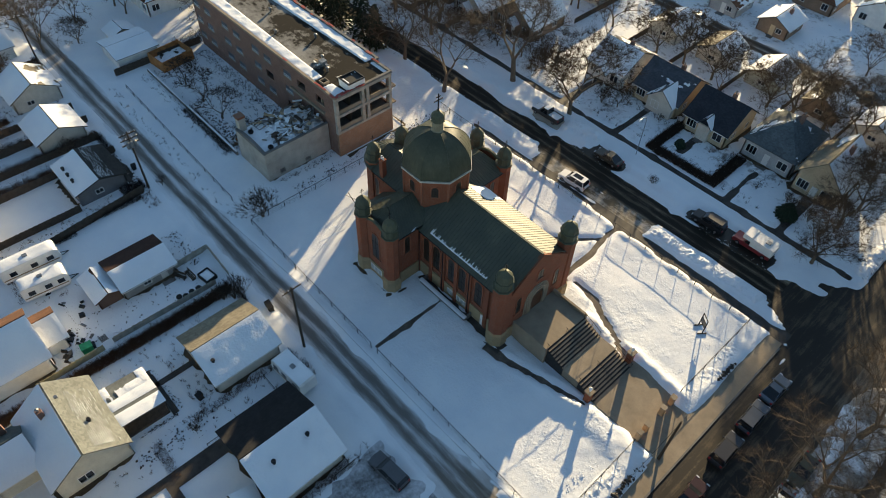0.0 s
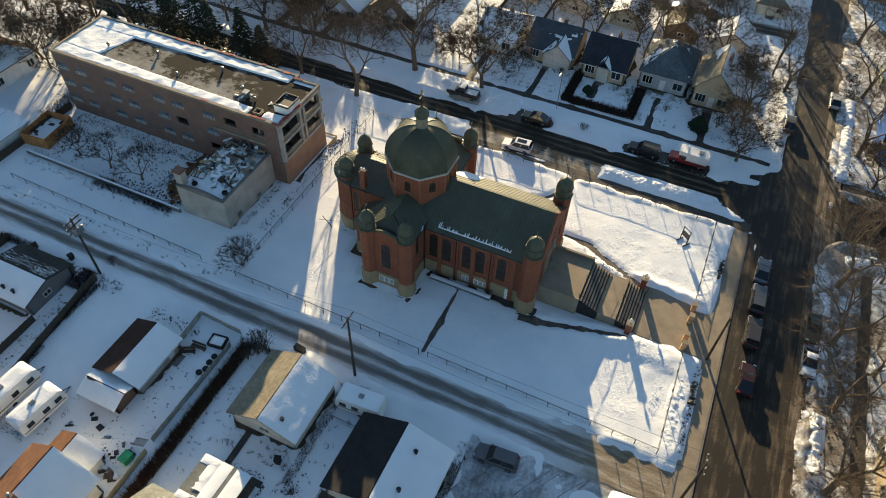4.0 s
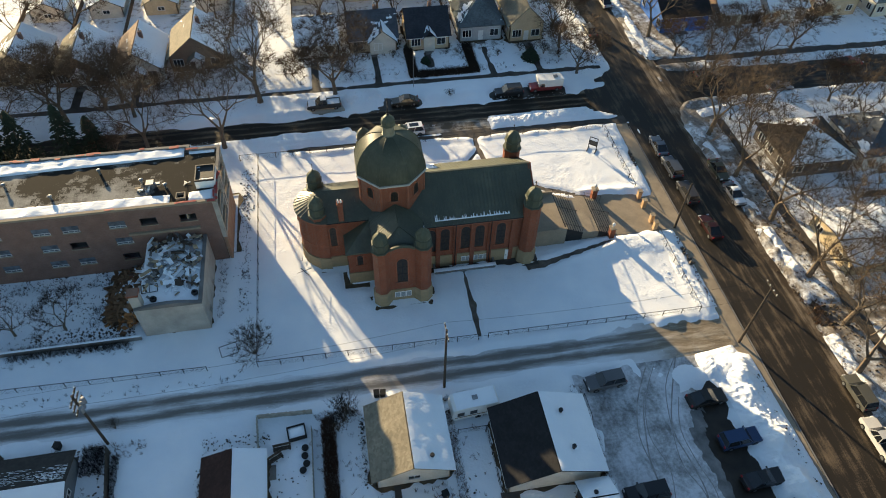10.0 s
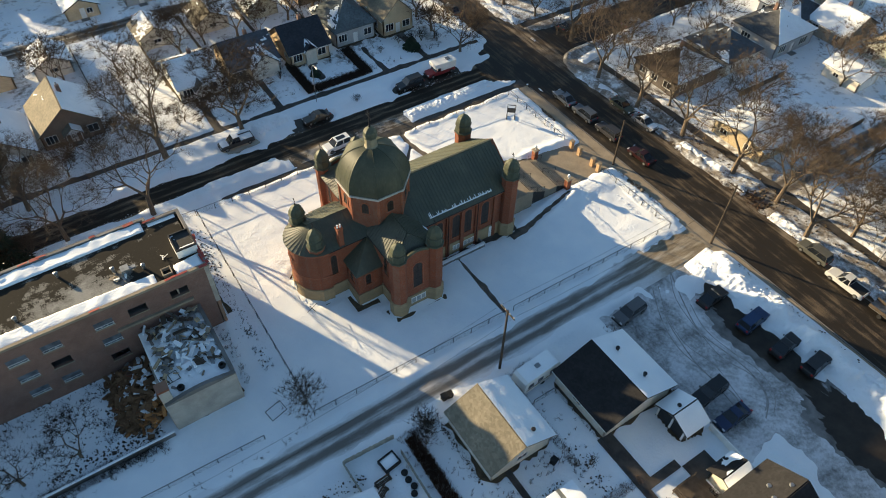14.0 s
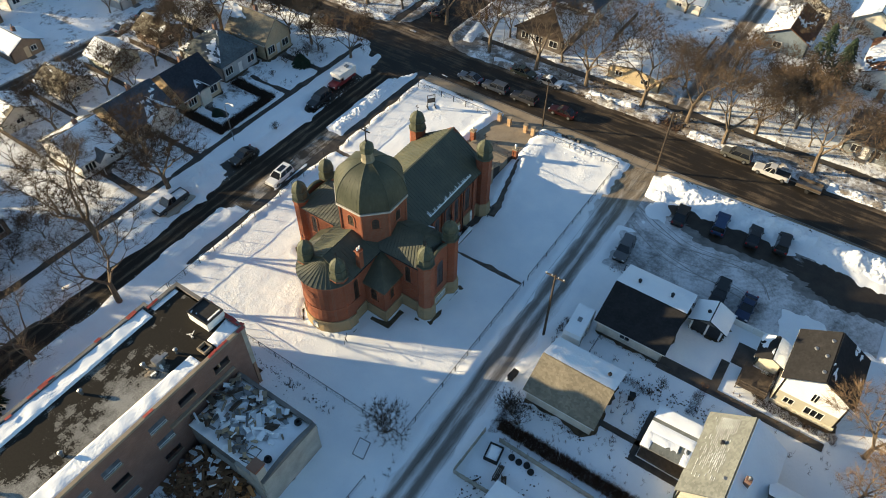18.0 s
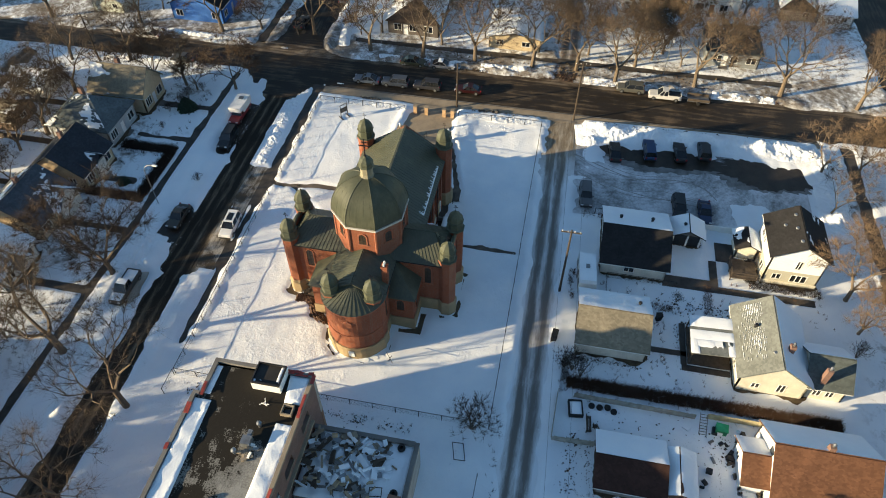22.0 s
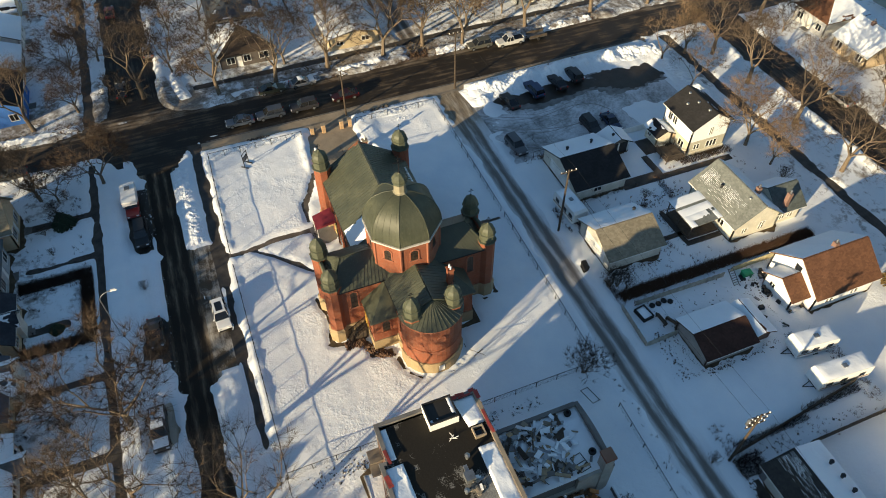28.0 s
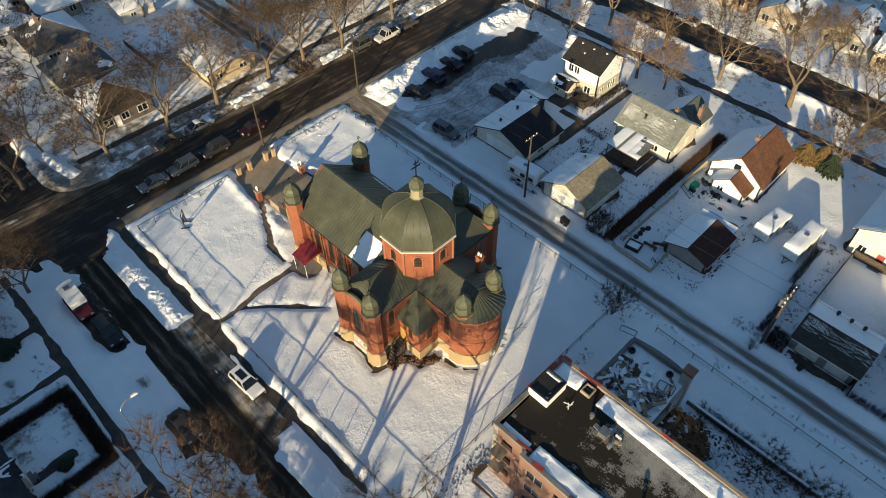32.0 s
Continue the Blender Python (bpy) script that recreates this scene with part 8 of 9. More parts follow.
    part("bumper", B((h - 0.06, h + 0.05, -w + 0.1, w - 0.1, 0.34, 0.55)), DARK, t)
    part("bumper", B((-h - 0.05, -h + 0.06, -w + 0.1, w - 0.1, 0.34, 0.55)), DARK, t)
    return t


car("white sport utility car with a dark sunroof", 5.5, 22.9, 183, (0.72, 0.72, 0.72), "suv")
car("dark grey pickup truck with a snow-filled bed", -7.6, 31.9, 180, (0.05, 0.048, 0.043), "pickup", snow=True)
car("dark brown sedan parked at the kerb", 5.8, 30.9, 180, (0.05, 0.045, 0.035), "sedan")
car("black van parked at the kerb", 23.7, 30.9, 180, (0.015, 0.016, 0.018), "van", 4.9)
camper = car("red pickup truck carrying a white camper", 30.3, 31.6, 180, (0.22, 0.025, 0.028), "pickup", 5.6)
part("camper_shell", B((-2.9, 0.3, -1.0, 1.0, 1.05, 2.4), (0.3, 1.5, -1.0, 1.0, 1.75, 2.5)), WHITE, camper, "white cab-over camper body")
part("camper_hatch", B((-2.0, -1.3, -0.35, 0.35, 2.4, 2.55)), STEEL, camper)
E_CARS = ((43.9, 13.4, 88, (0.10, 0.12, 0.15), "sedan"), (44.0, 8.3, 90, (0.06, 0.07, 0.09), "suv"), (44.1, 2.6, 90, (0.03, 0.03, 0.035), "suv"), (44.4, -4.6, 91, (0.022, 0.0035, 0.0045), "sedan"))
for x, y, a, c, k in E_CARS:
    car({"sedan": "sedan parked beside the kerb", "suv": "dark sport utility car parked beside the kerb"}[k] if c[2] > 0.006 else "dark red sedan parked beside the kerb", x, y, a, c, k)
car("dark olive sedan parked under street trees", 50.9, 6.6, -90, (0.06, 0.062, 0.04), "sedan")
car("snow-covered car standing at the kerb under street trees", 50.9, 1.2, -90, (0.2, 0.2, 0.21), "sedan", snow=True)
car("grey jeep-like car parked under street trees", 50.2, -32.2, 90, (0.09, 0.088, 0.075), "suv")
car("white pickup truck parked at the kerb", 49.2, -38.0, 90, (0.52, 0.51, 0.49), "pickup")
tr = thing("utility_trailer", "low grey utility trailer behind a pickup", "trailer", pose(49.2, -43.6, 0, 0, 0, 90))
part("trailer_bed", B((-1.8, 1.8, -0.9, 0.9, 0.5, 0.6)), STEEL, tr)
for s in (-1, 1):
    part("side_board", B((-1.8, 1.8, s * 0.88 - 0.03, s * 0.88 + 0.03, 0.6, 1.1)), WOOD, tr)
    bm = bmesh.new()
    lathe(bm, [(0.3, -0.1), (0.3, 0.1)], 12)
    bm.transform(pose(0, s * 1.02, 0.3, 90, 0, 0))
    part("wheel", bm, RUBBER, tr)
bm = bmesh.new()
tube(bm, (1.8, 0, 0.5), (3.0, 0, 0.5), 0.05)
part("drawbar", bm, STEEL, tr)
car("dark grey sport utility car in the parking area", 21.5, -26.0, 184, (0.10, 0.10, 0.105), "suv")
for x, y, a, c, k in ((32.3, -30.0, 4, (0.02, 0.017, 0.014), "sedan"), (33.8, -35.3, 4, (0.015, 0.04, 0.105), "suv"), (34.2, -40.0, 4, (0.015, 0.015, 0.017), "sedan"), (35.3, -43.7, 3, (0.02, 0.022, 0.025), "suv"), (21.4, -39.4, 182, (0.013, 0.014, 0.016), "suv"), (21.1, -43.0, 180, (0.012, 0.025, 0.07), "sedan")):
    car("blue car parked in the icy lot" if c[2] > 0.05 else "dark car parked in the icy lot", x, y, a, c, k)
for i, (x, y) in enumerate(((20, 77), (26, 77.4), (31, 77), (-8, 77), (-36, 77.2), (-60, 77))):
    car("car parked in the back lane", x, y, 0, ((0.3, 0.3, 0.3), (0.05, 0.05, 0.06), (0.25, 0.22, 0.2), (0.5, 0.5, 0.5), (0.1, 0.12, 0.2), (0.3, 0.05, 0.05))[i], "sedan", snow=i % 2 == 0)
for i, (x, y) in enumerate(((-5, -82.3), (-24, -77.4), (12, -82.3), (60, 30.9), (71, 25.4), (88, 30.9), (43.8, 48), (50.2, 58))):
    car("car parked along a far street", x, y, 0 if abs(x - 47) > 5 else 90, ((0.05, 0.05, 0.06), (0.1, 0.1, 0.11), (0.3, 0.3, 0.3), (0.03, 0.03, 0.03), (0.2, 0.2, 0.22), (0.25, 0.03, 0.03), (0.05, 0.05, 0.05), (0.4, 0.4, 0.4))[i], "sedan")


def travel_trailer(x, y, turn, L, label, w=1.15, h=2.6):
    t = thing("travel_trailer", label, "trailer", pose(x, y, 0, 0, 0, turn), "parked travel trailers")
    bm = bmesh.new()
    profile(bm, [(-L / 2, 0.6), (L / 2 - 0.3, 0.5), (L / 2, 1.1), (L / 2 - 0.15, h - 0.3), (L / 2 - 0.5, h), (-L / 2 + 0.2, h), (-L / 2, h - 0.25)], w, 0.05)
    part("shell", bm, WHITE, t)
    bm = bmesh.new()
    snow_sheet(bm, [(-L / 2 + 0.2, -w + 0.08, h + 0.005), (L / 2 - 0.5, -w + 0.08, h + 0.005), (L / 2 - 0.5, w - 0.08, h + 0.005), (-L / 2 + 0.2, w - 0.08, h + 0.005)], 1.1, 0.14, 0.35, x)
    part("snow_cover", bm, SNOW, t)["kind"] = "stuff"
    for s in (-1, 1):
        for k in (-0.3, 0.05, 0.32):
            part("window", B((L * k - 0.4, L * k + 0.4, s * (w + 0.005) - 0.02, s * (w + 0.005) + 0.02, 1.3, 1.95)), GLASS, t)
        bm = bmesh.new()
        lathe(bm, [(0.33, -0.1), (0.33, 0.1)], 12)
        bm.transform(pose(-0.3, s * (w - 0.1), 0.33, 90, 0, 0))
        part("wheel", bm, RUBBER, t)
    part("stripe", B((-L / 2 + 0.1, L / 2 - 0.3, -w - 0.012, w + 0.012, 0.95, 1.1)), plain("brown_stripe", (0.25, 0.17, 0.1), 0.5), t)
    part("chassis", B((-L / 2 + 0.2, L / 2 - 0.3, -0.7, 0.7, 0.35, 0.62)), DARK, t)
    bm = bmesh.new()
    tube(bm, (L / 2 - 0.3, 0.4, 0.45), (L / 2 + 1.0, 0, 0.45), 0.05)
    tube(bm, (L / 2 - 0.3, -0.4, 0.45), (L / 2 + 1.0, 0, 0.45), 0.05)
    part("drawbar", bm, DARK, t)
    part("roof_hatch", B((-0.4, 0.2, -0.25, 0.25, h, h + 0.25)), STEEL, t)
    return t


travel_trailer(-25.6, -42.5, 84, 5.6, "short white travel trailer with snow on top")
travel_trailer(-30.1, -42.6, 86, 7.2, "long white travel trailer with snow on top")
travel_trailer(5.6, -26.8, 184, 5.4, "small grey-white camping trailer beside a garage")

# ---- fences, poles, lamps ----
def chain_fence(label, pts, h=1.3, gap=2.6, mesh_cell=0.35):
    """Chain-link fence: posts, top rail and diagonal wire along a line of points."""
    t = thing("chain_link_fence", label, "fence")
    rail, wire = bmesh.new(), bmesh.new()
    for a, b in zip(pts, pts[1:]):
        a, b = Vector((*a, 0)), Vector((*b, 0))
        L = (b - a).length
        n = max(1, round(L / gap))
        for i in range(n + 1):
            p = a.lerp(b, i / n)
            bm = bmesh.new()
            tube(bm, p + Vector((0, 0, -0.2)), p + Vector((0, 0, h + 0.03)), 0.05, n=5)
            part("post", bm, DARK, t)
        up = Vector((0, 0, h))
        tube(rail, a + up, b + up, 0.035, n=4)
        tube(rail, a + up * 0.12, b + up * 0.12, 0.008, n=3)
        m = int(L / mesh_cell)
        d = (b - a) / m
        k = max(1, round(h / mesh_cell))
        for i in range(m):
            for s in (1, -1):
                p = a + d * (i if s > 0 else i + 1)
                q = p + d * k * s + up
                if 0 <= (q - up - a).dot(b - a) <= L * L:
                    tube(wire, p + Vector((0, 0, 0.05)), q, 0.006, n=3)
    part("top_rail", rail, DARK, t)
    w = part("wire_mesh", wire, DARK, t)
    w["kind"] = "stuff"
    return t


chain_fence("grey chain-link fence round the church grounds", [(8.2, -17.7), (-18.2, -17.4), (-18.2, 19.9), (12.8, 20.0)])
chain_fence("grey chain-link fence round the church grounds", [(9.4, -17.7), (36.9, -18.0), (36.8, -4.2)])
chain_fence("grey chain-link fence round the church grounds", [(15.4, 20.0), (36.7, 19.6), (36.7, 4.9)])
chain_fence("low chain-link fence beside the lane", [(-24.0, -17.0), (-58, -16.2)], 1.1)
chain_fence("chain-link fence by the ruined block", [(-21.0, 20.0), (-18.4, 20.0)])
chain_fence("chain-link fence between back yards", [(3.4, -29.5), (6.6, -29.5), (6.6, -38.5)], 1.1)
chain_fence("chain-link fence beside the parking area", [(18.4, -27.5), (18.4, -30.5)], 1.2)


def board_fence(label, pts, h=1.5, material=None):
    t = thing("board_fence", label, "fence")
    for a, b in zip(pts, pts[1:]):
        a, b = Vector((*a, 0)), Vector((*b, 0))
        L, ang = (b - a).length, math.degrees(math.atan2(b.y - a.y, b.x - a.x))
        m = pose(a.x, a.y, 0, 0, 0, ang)
        n = max(1, round(L / 2.4))
        for i in range(n):
            bm = bmesh.new()
            k = max(3, int(L / n / 0.22))
            line = []
            for j in range(k):
                u, w = L * i / n + L / n * j / k, L / n / k
                d = 0.03 if j % 2 else 0.0
                line += [(u, d, h + 0.04 * ((j * 7) % 3)), (u + w, d, h + 0.04 * ((j * 7) % 3))]
            rows = [[bm.verts.new((u, d + o, z)) for u, d, t_ in line for z in (t_,)] for o in (0.0, 0.05)] + [[bm.verts.new((u, d + o, -0.2)) for u, d, t_ in line] for o in (0.0, 0.05)]
            a, b, c, e = rows[0], rows[1], rows[2], rows[3]
            for q in range(len(line) - 1):
                bm.faces.new((c[q], c[q + 1], a[q + 1], a[q]))
                bm.faces.new((a[q], a[q + 1], b[q + 1], b[q]))
                bm.faces.new((e[q + 1], e[q], b[q], b[q + 1]))
            bm.transform(m)
            part("fence_panel", bm, material or WOOD, t)
    return t


PALE_BOARDS = plain("grey_cream_boards", (0.36, 0.34, 0.29), 0.85, var=0.3, scale=1.4)
YELLOW_BOARDS = plain("faded_yellow_boards", (0.42, 0.37, 0.23), 0.85, var=0.3, scale=1.4)
board_fence("weathered pale board fence round a cluttered yard", [(-18.0, -29.0), (-18.2, -24.3), (-12.2, -24.6)], 1.2, PALE_BOARDS)
board_fence("low weathered pale board fence along a hedge", [(-12.4, -26.4), (-12.6, -40.0)], 1.1, PALE_BOARDS)
board_fence("faded yellow board fence along a hedge", [(-12.3, -41.2), (-12.2, -49.0)], 1.2, YELLOW_BOARDS)
board_fence("dark board fence between back yards", [(-33.8, -25.4), (-31.6, -44)], 1.5)
board_fence("dark board fence between back yards", [(-35.8, -33.6), (-35.8, -46)], 1.4)
board_fence("dark board fence between back yards", [(-44.5, -24.6), (-44.5, -46), (-36, -46)], 1.5)
board_fence("dark board fence between back yards", [(-54.0, -24.6), (-54.0, -46)], 1.5)
board_fence("dark board fence between back yards", [(-49.0, -25), (-49.0, -46)], 1.4)
board_fence("board fence behind the gutted block", [(-62.5, -16), (-62.5, 0)], 1.5)
for x in (-62, -52, -42.5, -23, -12, -3, 7.5, 17.3, 27):
    board_fence("board fence between north gardens", [(x, 57), (x, 72)], 1.3)
for x in (70, 80, 91):
    board_fence("board fence between gardens", [(x, 57), (x, 66)], 1.3)
for y in (-2, -18, -24, -37, -50):
    board_fence("board fence between gardens", [(70, y), (82, y)], 1.3)




def hedge(label, x0, x1, y0, y1, h, n, seed=1, material=None):
    rn = random.Random(seed)
    t = thing("hedge", label, "hedge", kind="stuff")
    v, f = [], []
    for k in range(n):
        p = Vector((rn.uniform(x0, x1), rn.uniform(y0, y1), 0.0))
        for j in range(3):
            q = p + Vector((rn.uniform(-0.35, 0.35), rn.uniform(-0.35, 0.35), h * rn.uniform(0.6, 1.1)))
            u = Vector((rn.uniform(-1, 1), rn.uniform(-1, 1), 0)).normalized() * (0.022 if n > 1000 else 0.016)
            w = Vector((-u.y, u.x, 0))
            b = len(v)
            v += [p + u, p - u * 0.5 + w, p - u * 0.5 - w, q]
            f += [(b, b + 1, b + 3), (b + 1, b + 2, b + 3), (b + 2, b, b + 3)]
    from_lists("twigs", v, f, material or TWIG_RED, t)
    return t


hedge("bare reddish-brown hedge between two gardens", -11.3, -9.9, -56, -25.5, 1.3, 5200)
HEDGE_DARK = mat("near_black_hedge_twigs", bark_build((0.05, 0.036, 0.028)), 0.9)
hedge("dark clipped hedge round a front garden", 9.2, 18.8, 37.7, 39.2, 1.2, 1900, 2, HEDGE_DARK)
hedge("dark clipped hedge round a front garden", 18.6, 20.2, 37.8, 46.8, 1.2, 1750, 3, HEDGE_DARK)
hedge("dark clipped hedge round a front garden", 7.7, 9.2, 37.8, 46.6, 1.2, 1750, 4, HEDGE_DARK)
hedge("tangled brush beside the street", 50.6, 52.8, -62, 16, 0.7, 1500, 5)
hedge("scrub along a yard boundary", 17.4, 18.4, -38, -28.0, 0.9, 500, 6)
hedge("dry weeds beside a garage wall", -7.3, -6.6, -33.5, -26.0, 0.7, 110, 8, TWIG_DARK)
hedge("dry weeds beside a garage wall", 2.2, 3.2, -38.0, -26.5, 0.9, 380, 9)
hedge("dry weeds along the lane edge", -10.5, -7.5, -25.6, -24.8, 0.9, 120, 10, TWIG_DARK)
hedge("tangled dark shrubs beside a white house", 8.0, 9.3, -57, -48, 1.0, 420, 11, TWIG_DARK)
hedge("tangled dark shrubs beside a white house", 9.0, 13.0, -49.0, -47.4, 1.1, 400, 12, TWIG_DARK)
hedge("dry weeds along a back fence", 2.5, 7.5, -43.0, -42.0, 0.7, 260, 13)
hedge("dark scrub against a garage in the yard", -44.4, -43.8, -33, -25, 0.9, 260, 14, TWIG_DARK)
yw = thing("yard_wall", "low weathered concrete wall along the ruin's yard", "wall")
for k in range(10):
    x0 = -60.4 + 2.85 * k
    bm = B((x0, x0 + 2.8, -11.35 - 0.03 * (k % 3), -11.1, -0.2, 0.85 + 0.06 * (k % 2)))
    part("wall_panel", bm, CONCRETE_GREY, yw)
bm = bmesh.new()
snow_sheet(bm, [(-60.4, -11.4, 0.92), (-31.9, -11.4, 0.92), (-31.9, -11.08, 0.92), (-60.4, -11.08, 0.92)], 0.8, 0.12, 0.2, 2.0)
part("snow_cap", bm, SNOW, yw)["kind"] = "stuff"
hedge("dry brush along the yard wall", -59, -33, -11.9, -11.4, 0.5, 260, 7, TWIG_DARK)


def utility_pole(x, y, h, label, arms=1, gear=False, turn=0.0):
    t = thing("utility_pole", label, "pole", pose(x, y, 0, 0, 0, turn), "utility poles")
    bm = bmesh.new()
    tube(bm, (0, 0, -0.3), (0, 0, h), 0.17, 0.11, 9)
    part("pole", bm, WOOD_POLE, t)
    for k in range(arms):
        z = h - 0.35 - 0.8 * k
        a = part("crossarm", B((-0.06, 0.06, -1.2, 1.2, z - 0.07, z + 0.07)), WOOD_POLE, t)
        for s in (-1.05, -0.4, 0.4, 1.05):
            bm = bmesh.new()
            lathe(bm, [(0.05, z + 0.07), (0.07, z + 0.14), (0.04, z + 0.26)], 7, 0, s)
            part("insulator", bm, WHITE, a)
    if gear:
        for s in (-0.5, 0.0, 0.5):
            bm = bmesh.new()
            lathe(bm, [(0.2, h - 2.4), (0.24, h - 2.3), (0.24, h - 1.5), (0.1, h - 1.4)], 10, 0.35, s)
            part("transformer", bm, STEEL, t)
    return t


POLES = [(2.9, -23.6, 11.7, 1, False), (-34.0, -24.6, 10.5, 3, True), (39.9, -23.1, 11.0, 1, False), (-72, -24.6, 10.5, 1, False), (39.7, -3.4, 8.5, 0, False), (39.5, 62, 10, 1, False)]
for x, y, h, a, g in POLES:
    utility_pole(x, y, h, "weathered wooden utility pole with transformers" if g else "weathered wooden utility pole", a, g)
wires = thing("overhead_wires", "black overhead wires strung between poles", "cable")
for (xa, ya, ha, *_), (xb, yb, hb, *_) in ((POLES[3], POLES[1]), (POLES[1], POLES[0]), (POLES[0], POLES[2]), (POLES[2], POLES[4])):
    for s in (-1.05, 1.05):
        bm = bmesh.new()
        pts = [Vector((xa + (xb - xa) * k / 12, ya + s + (yb - ya) * k / 12, min(ha, ha) - 0.1 + (hb - ha) * k / 12 - 3.2 * (k / 12) * (1 - k / 12))) for k in range(13)]
        sweep(bm, pts, 0.013, 3)
        part("wire", bm, RUBBER, wires)


def street_lamp(x, y, turn):
    t = thing("street_lamp", "slim curved steel street lamp", "lamp", pose(x, y, 0, 0, 0, turn), "street lamps")
    bm = bmesh.new()
    pts = [(0, 0, -0.2), (0, 0, 6.6)] + [(1.6 - 1.6 * math.cos(a), 0, 6.6 + 1.3 * math.sin(a)) for a in [math.pi / 2 * k / 6 for k in range(1, 7)]]
    sweep(bm, pts, 0.06, 7)
    part("pole", bm, STEEL, t)
    bm = bmesh.new()
    profile(bm, [(1.5, 7.85), (2.2, 7.82), (2.3, 7.9), (2.1, 8.0), (1.6, 7.98)], 0.16, 0.06)
    part("lamp_head", bm, WHITE, t)


for x, y, a in ((7.9, 35.1, -90), (-42, 35.1, -90), (56.2, 14, 180), (56.2, -38, 180)):
    street_lamp(x, y, a)

# sign frame on the lawn
sg = thing("sign_frame", "empty black sign frame standing in the snow", "sign", pose(33.2, 14.4, 0, 0, 0, -38))
for s in (-0.65, 0.65):
    part("post", B((s - 0.05, s + 0.05, -0.05, 0.05, 0, 2.7)), DARK, sg)
    part("foot", B((s - 0.06, s + 0.06, -0.6, 0.6, 0.15, 0.3)), DARK, sg)
for z in (1.2, 1.95, 2.6):
    part("rail", B((-0.65, 0.65, -0.04, 0.04, z, z + 0.09)), DARK, sg)
part("panel", B((-0.6, 0.6, -0.02, 0.02, 1.29, 1.95)), GLASS, sg)

# yard clutter
rc = random.Random(9)
for x, y in ((-4.9, -23.5), (-4.2, -23.6), (-39.0, -24.3), (0.8, -36.2)):
    t = thing("wheeled_bin", "black wheeled rubbish bin", "bin", pose(x, y, 0.1, 0, 0, rc.uniform(-20, 20)), "rubbish bins")
    bm = bmesh.new()
    hexa(bm, [(-0.25, -0.25, 0), (0.25, -0.25, 0), (0.25, 0.25, 0), (-0.25, 0.25, 0), (-0.32, -0.34, 1.0), (0.32, -0.34, 1.0), (0.32, 0.34, 1.0), (-0.32, 0.34, 1.0)])
    part("bin_body", bm, RUBBER, t)
    part("lid", B((-0.34, 0.34, -0.36, 0.38, 1.0, 1.07)), RUBBER, t)
    bm = bmesh.new()
    tube(bm, (-0.3, 0.28, 0.1), (0.3, 0.28, 0.1), 0.1, n=10)
    part("wheel", bm, RUBBER, t)
t = thing("tool_box", "green metal box standing in a cluttered yard", "box", pose(-13.6, -42.7, 0.1, 0, 0, 84))
part("box_body", B((-0.6, 0.6, -0.45, 0.45, 0, 0.9)), plain("green_paint", (0.03, 0.25, 0.10), 0.5), t)
part("lid", B((-0.65, 0.65, -0.5, 0.5, 0.9, 1.0)), plain("green_lid", (0.04, 0.30, 0.13), 0.5), t)
for i in range(44):
    x, y = (rc.uniform(-17.4, -12.9), rc.uniform(-45.6, -41.4)) if i < 22 else (rc.uniform(-20.6, -17.2), rc.uniform(-46.0, -43.6)) if i < 36 else (rc.uniform(-22.6, -13.2), rc.uniform(-42.4, -38.5))
    bm = bmesh.new()
    l, w, hh = rc.uniform(0.12, 0.5), rc.uniform(0.1, 0.32), rc.uniform(0.15, 0.6)
    hexa(bm, [(-l, -w, 0), (l, -w, 0), (l, w, 0), (-l, w, 0), (-l * 0.8, -w * 0.9, hh), (l * 0.9, -w * 0.8, hh), (l * 0.8, w * 0.9, hh * 0.9), (-l * 0.9, w * 0.8, hh)])
    bm.transform(pose(x, y, 0.12, 0, 0, rc.uniform(0, 180)))
    tagged(part("yard_junk", bm, rc.choice((WOOD, DARK, STEEL, SNOW, CONCRETE_GREY, RUBBER, DARK, WOOD))), "snow-dusted lump of stored yard clutter", "clutter", "clutter in the yard")
t = thing("ladder", "grey wooden ladder leaning on a yard fence", "ladder", pose(-12.75, -40.7, 0.1, 0, 0, 0))
for y in (-0.42, 0.36):
    bm = bmesh.new()
    tube(bm, (-1.7, y, 0.05), (0.35, y, 1.35), 0.05, n=4)
    part("stile", bm, CONCRETE_GREY, t)
for k in range(8):
    bm = bmesh.new()
    tube(bm, (-1.6 + 0.26 * k, -0.42, 0.11 + 0.165 * k), (-1.6 + 0.26 * k, 0.36, 0.11 + 0.165 * k), 0.04, n=4)
    part("rung", bm, CONCRETE_GREY, t)
t = thing("tub", "dark-rimmed tub heaped with snow in the fenced yard", "tub", pose(-14.0, -26.7, 0.1, 0, 0, 8))
for b in ((-1.0, 1.0, -0.8, -0.66), (-1.0, 1.0, 0.66, 0.8), (-1.0, -0.86, -0.66, 0.66), (0.86, 1.0, -0.66, 0.66)):
    part("side", B((*b, 0, 0.7)), RUBBER, t)
bm = bmesh.new()
snow_sheet(bm, [(-0.86, -0.66, 0.5), (0.86, -0.66, 0.5), (0.86, 0.66, 0.5), (-0.86, 0.66, 0.5)], 1.0, 0.16, 0.25, 3.0)
part("snow_cap", bm, SNOW, t)["kind"] = "stuff"
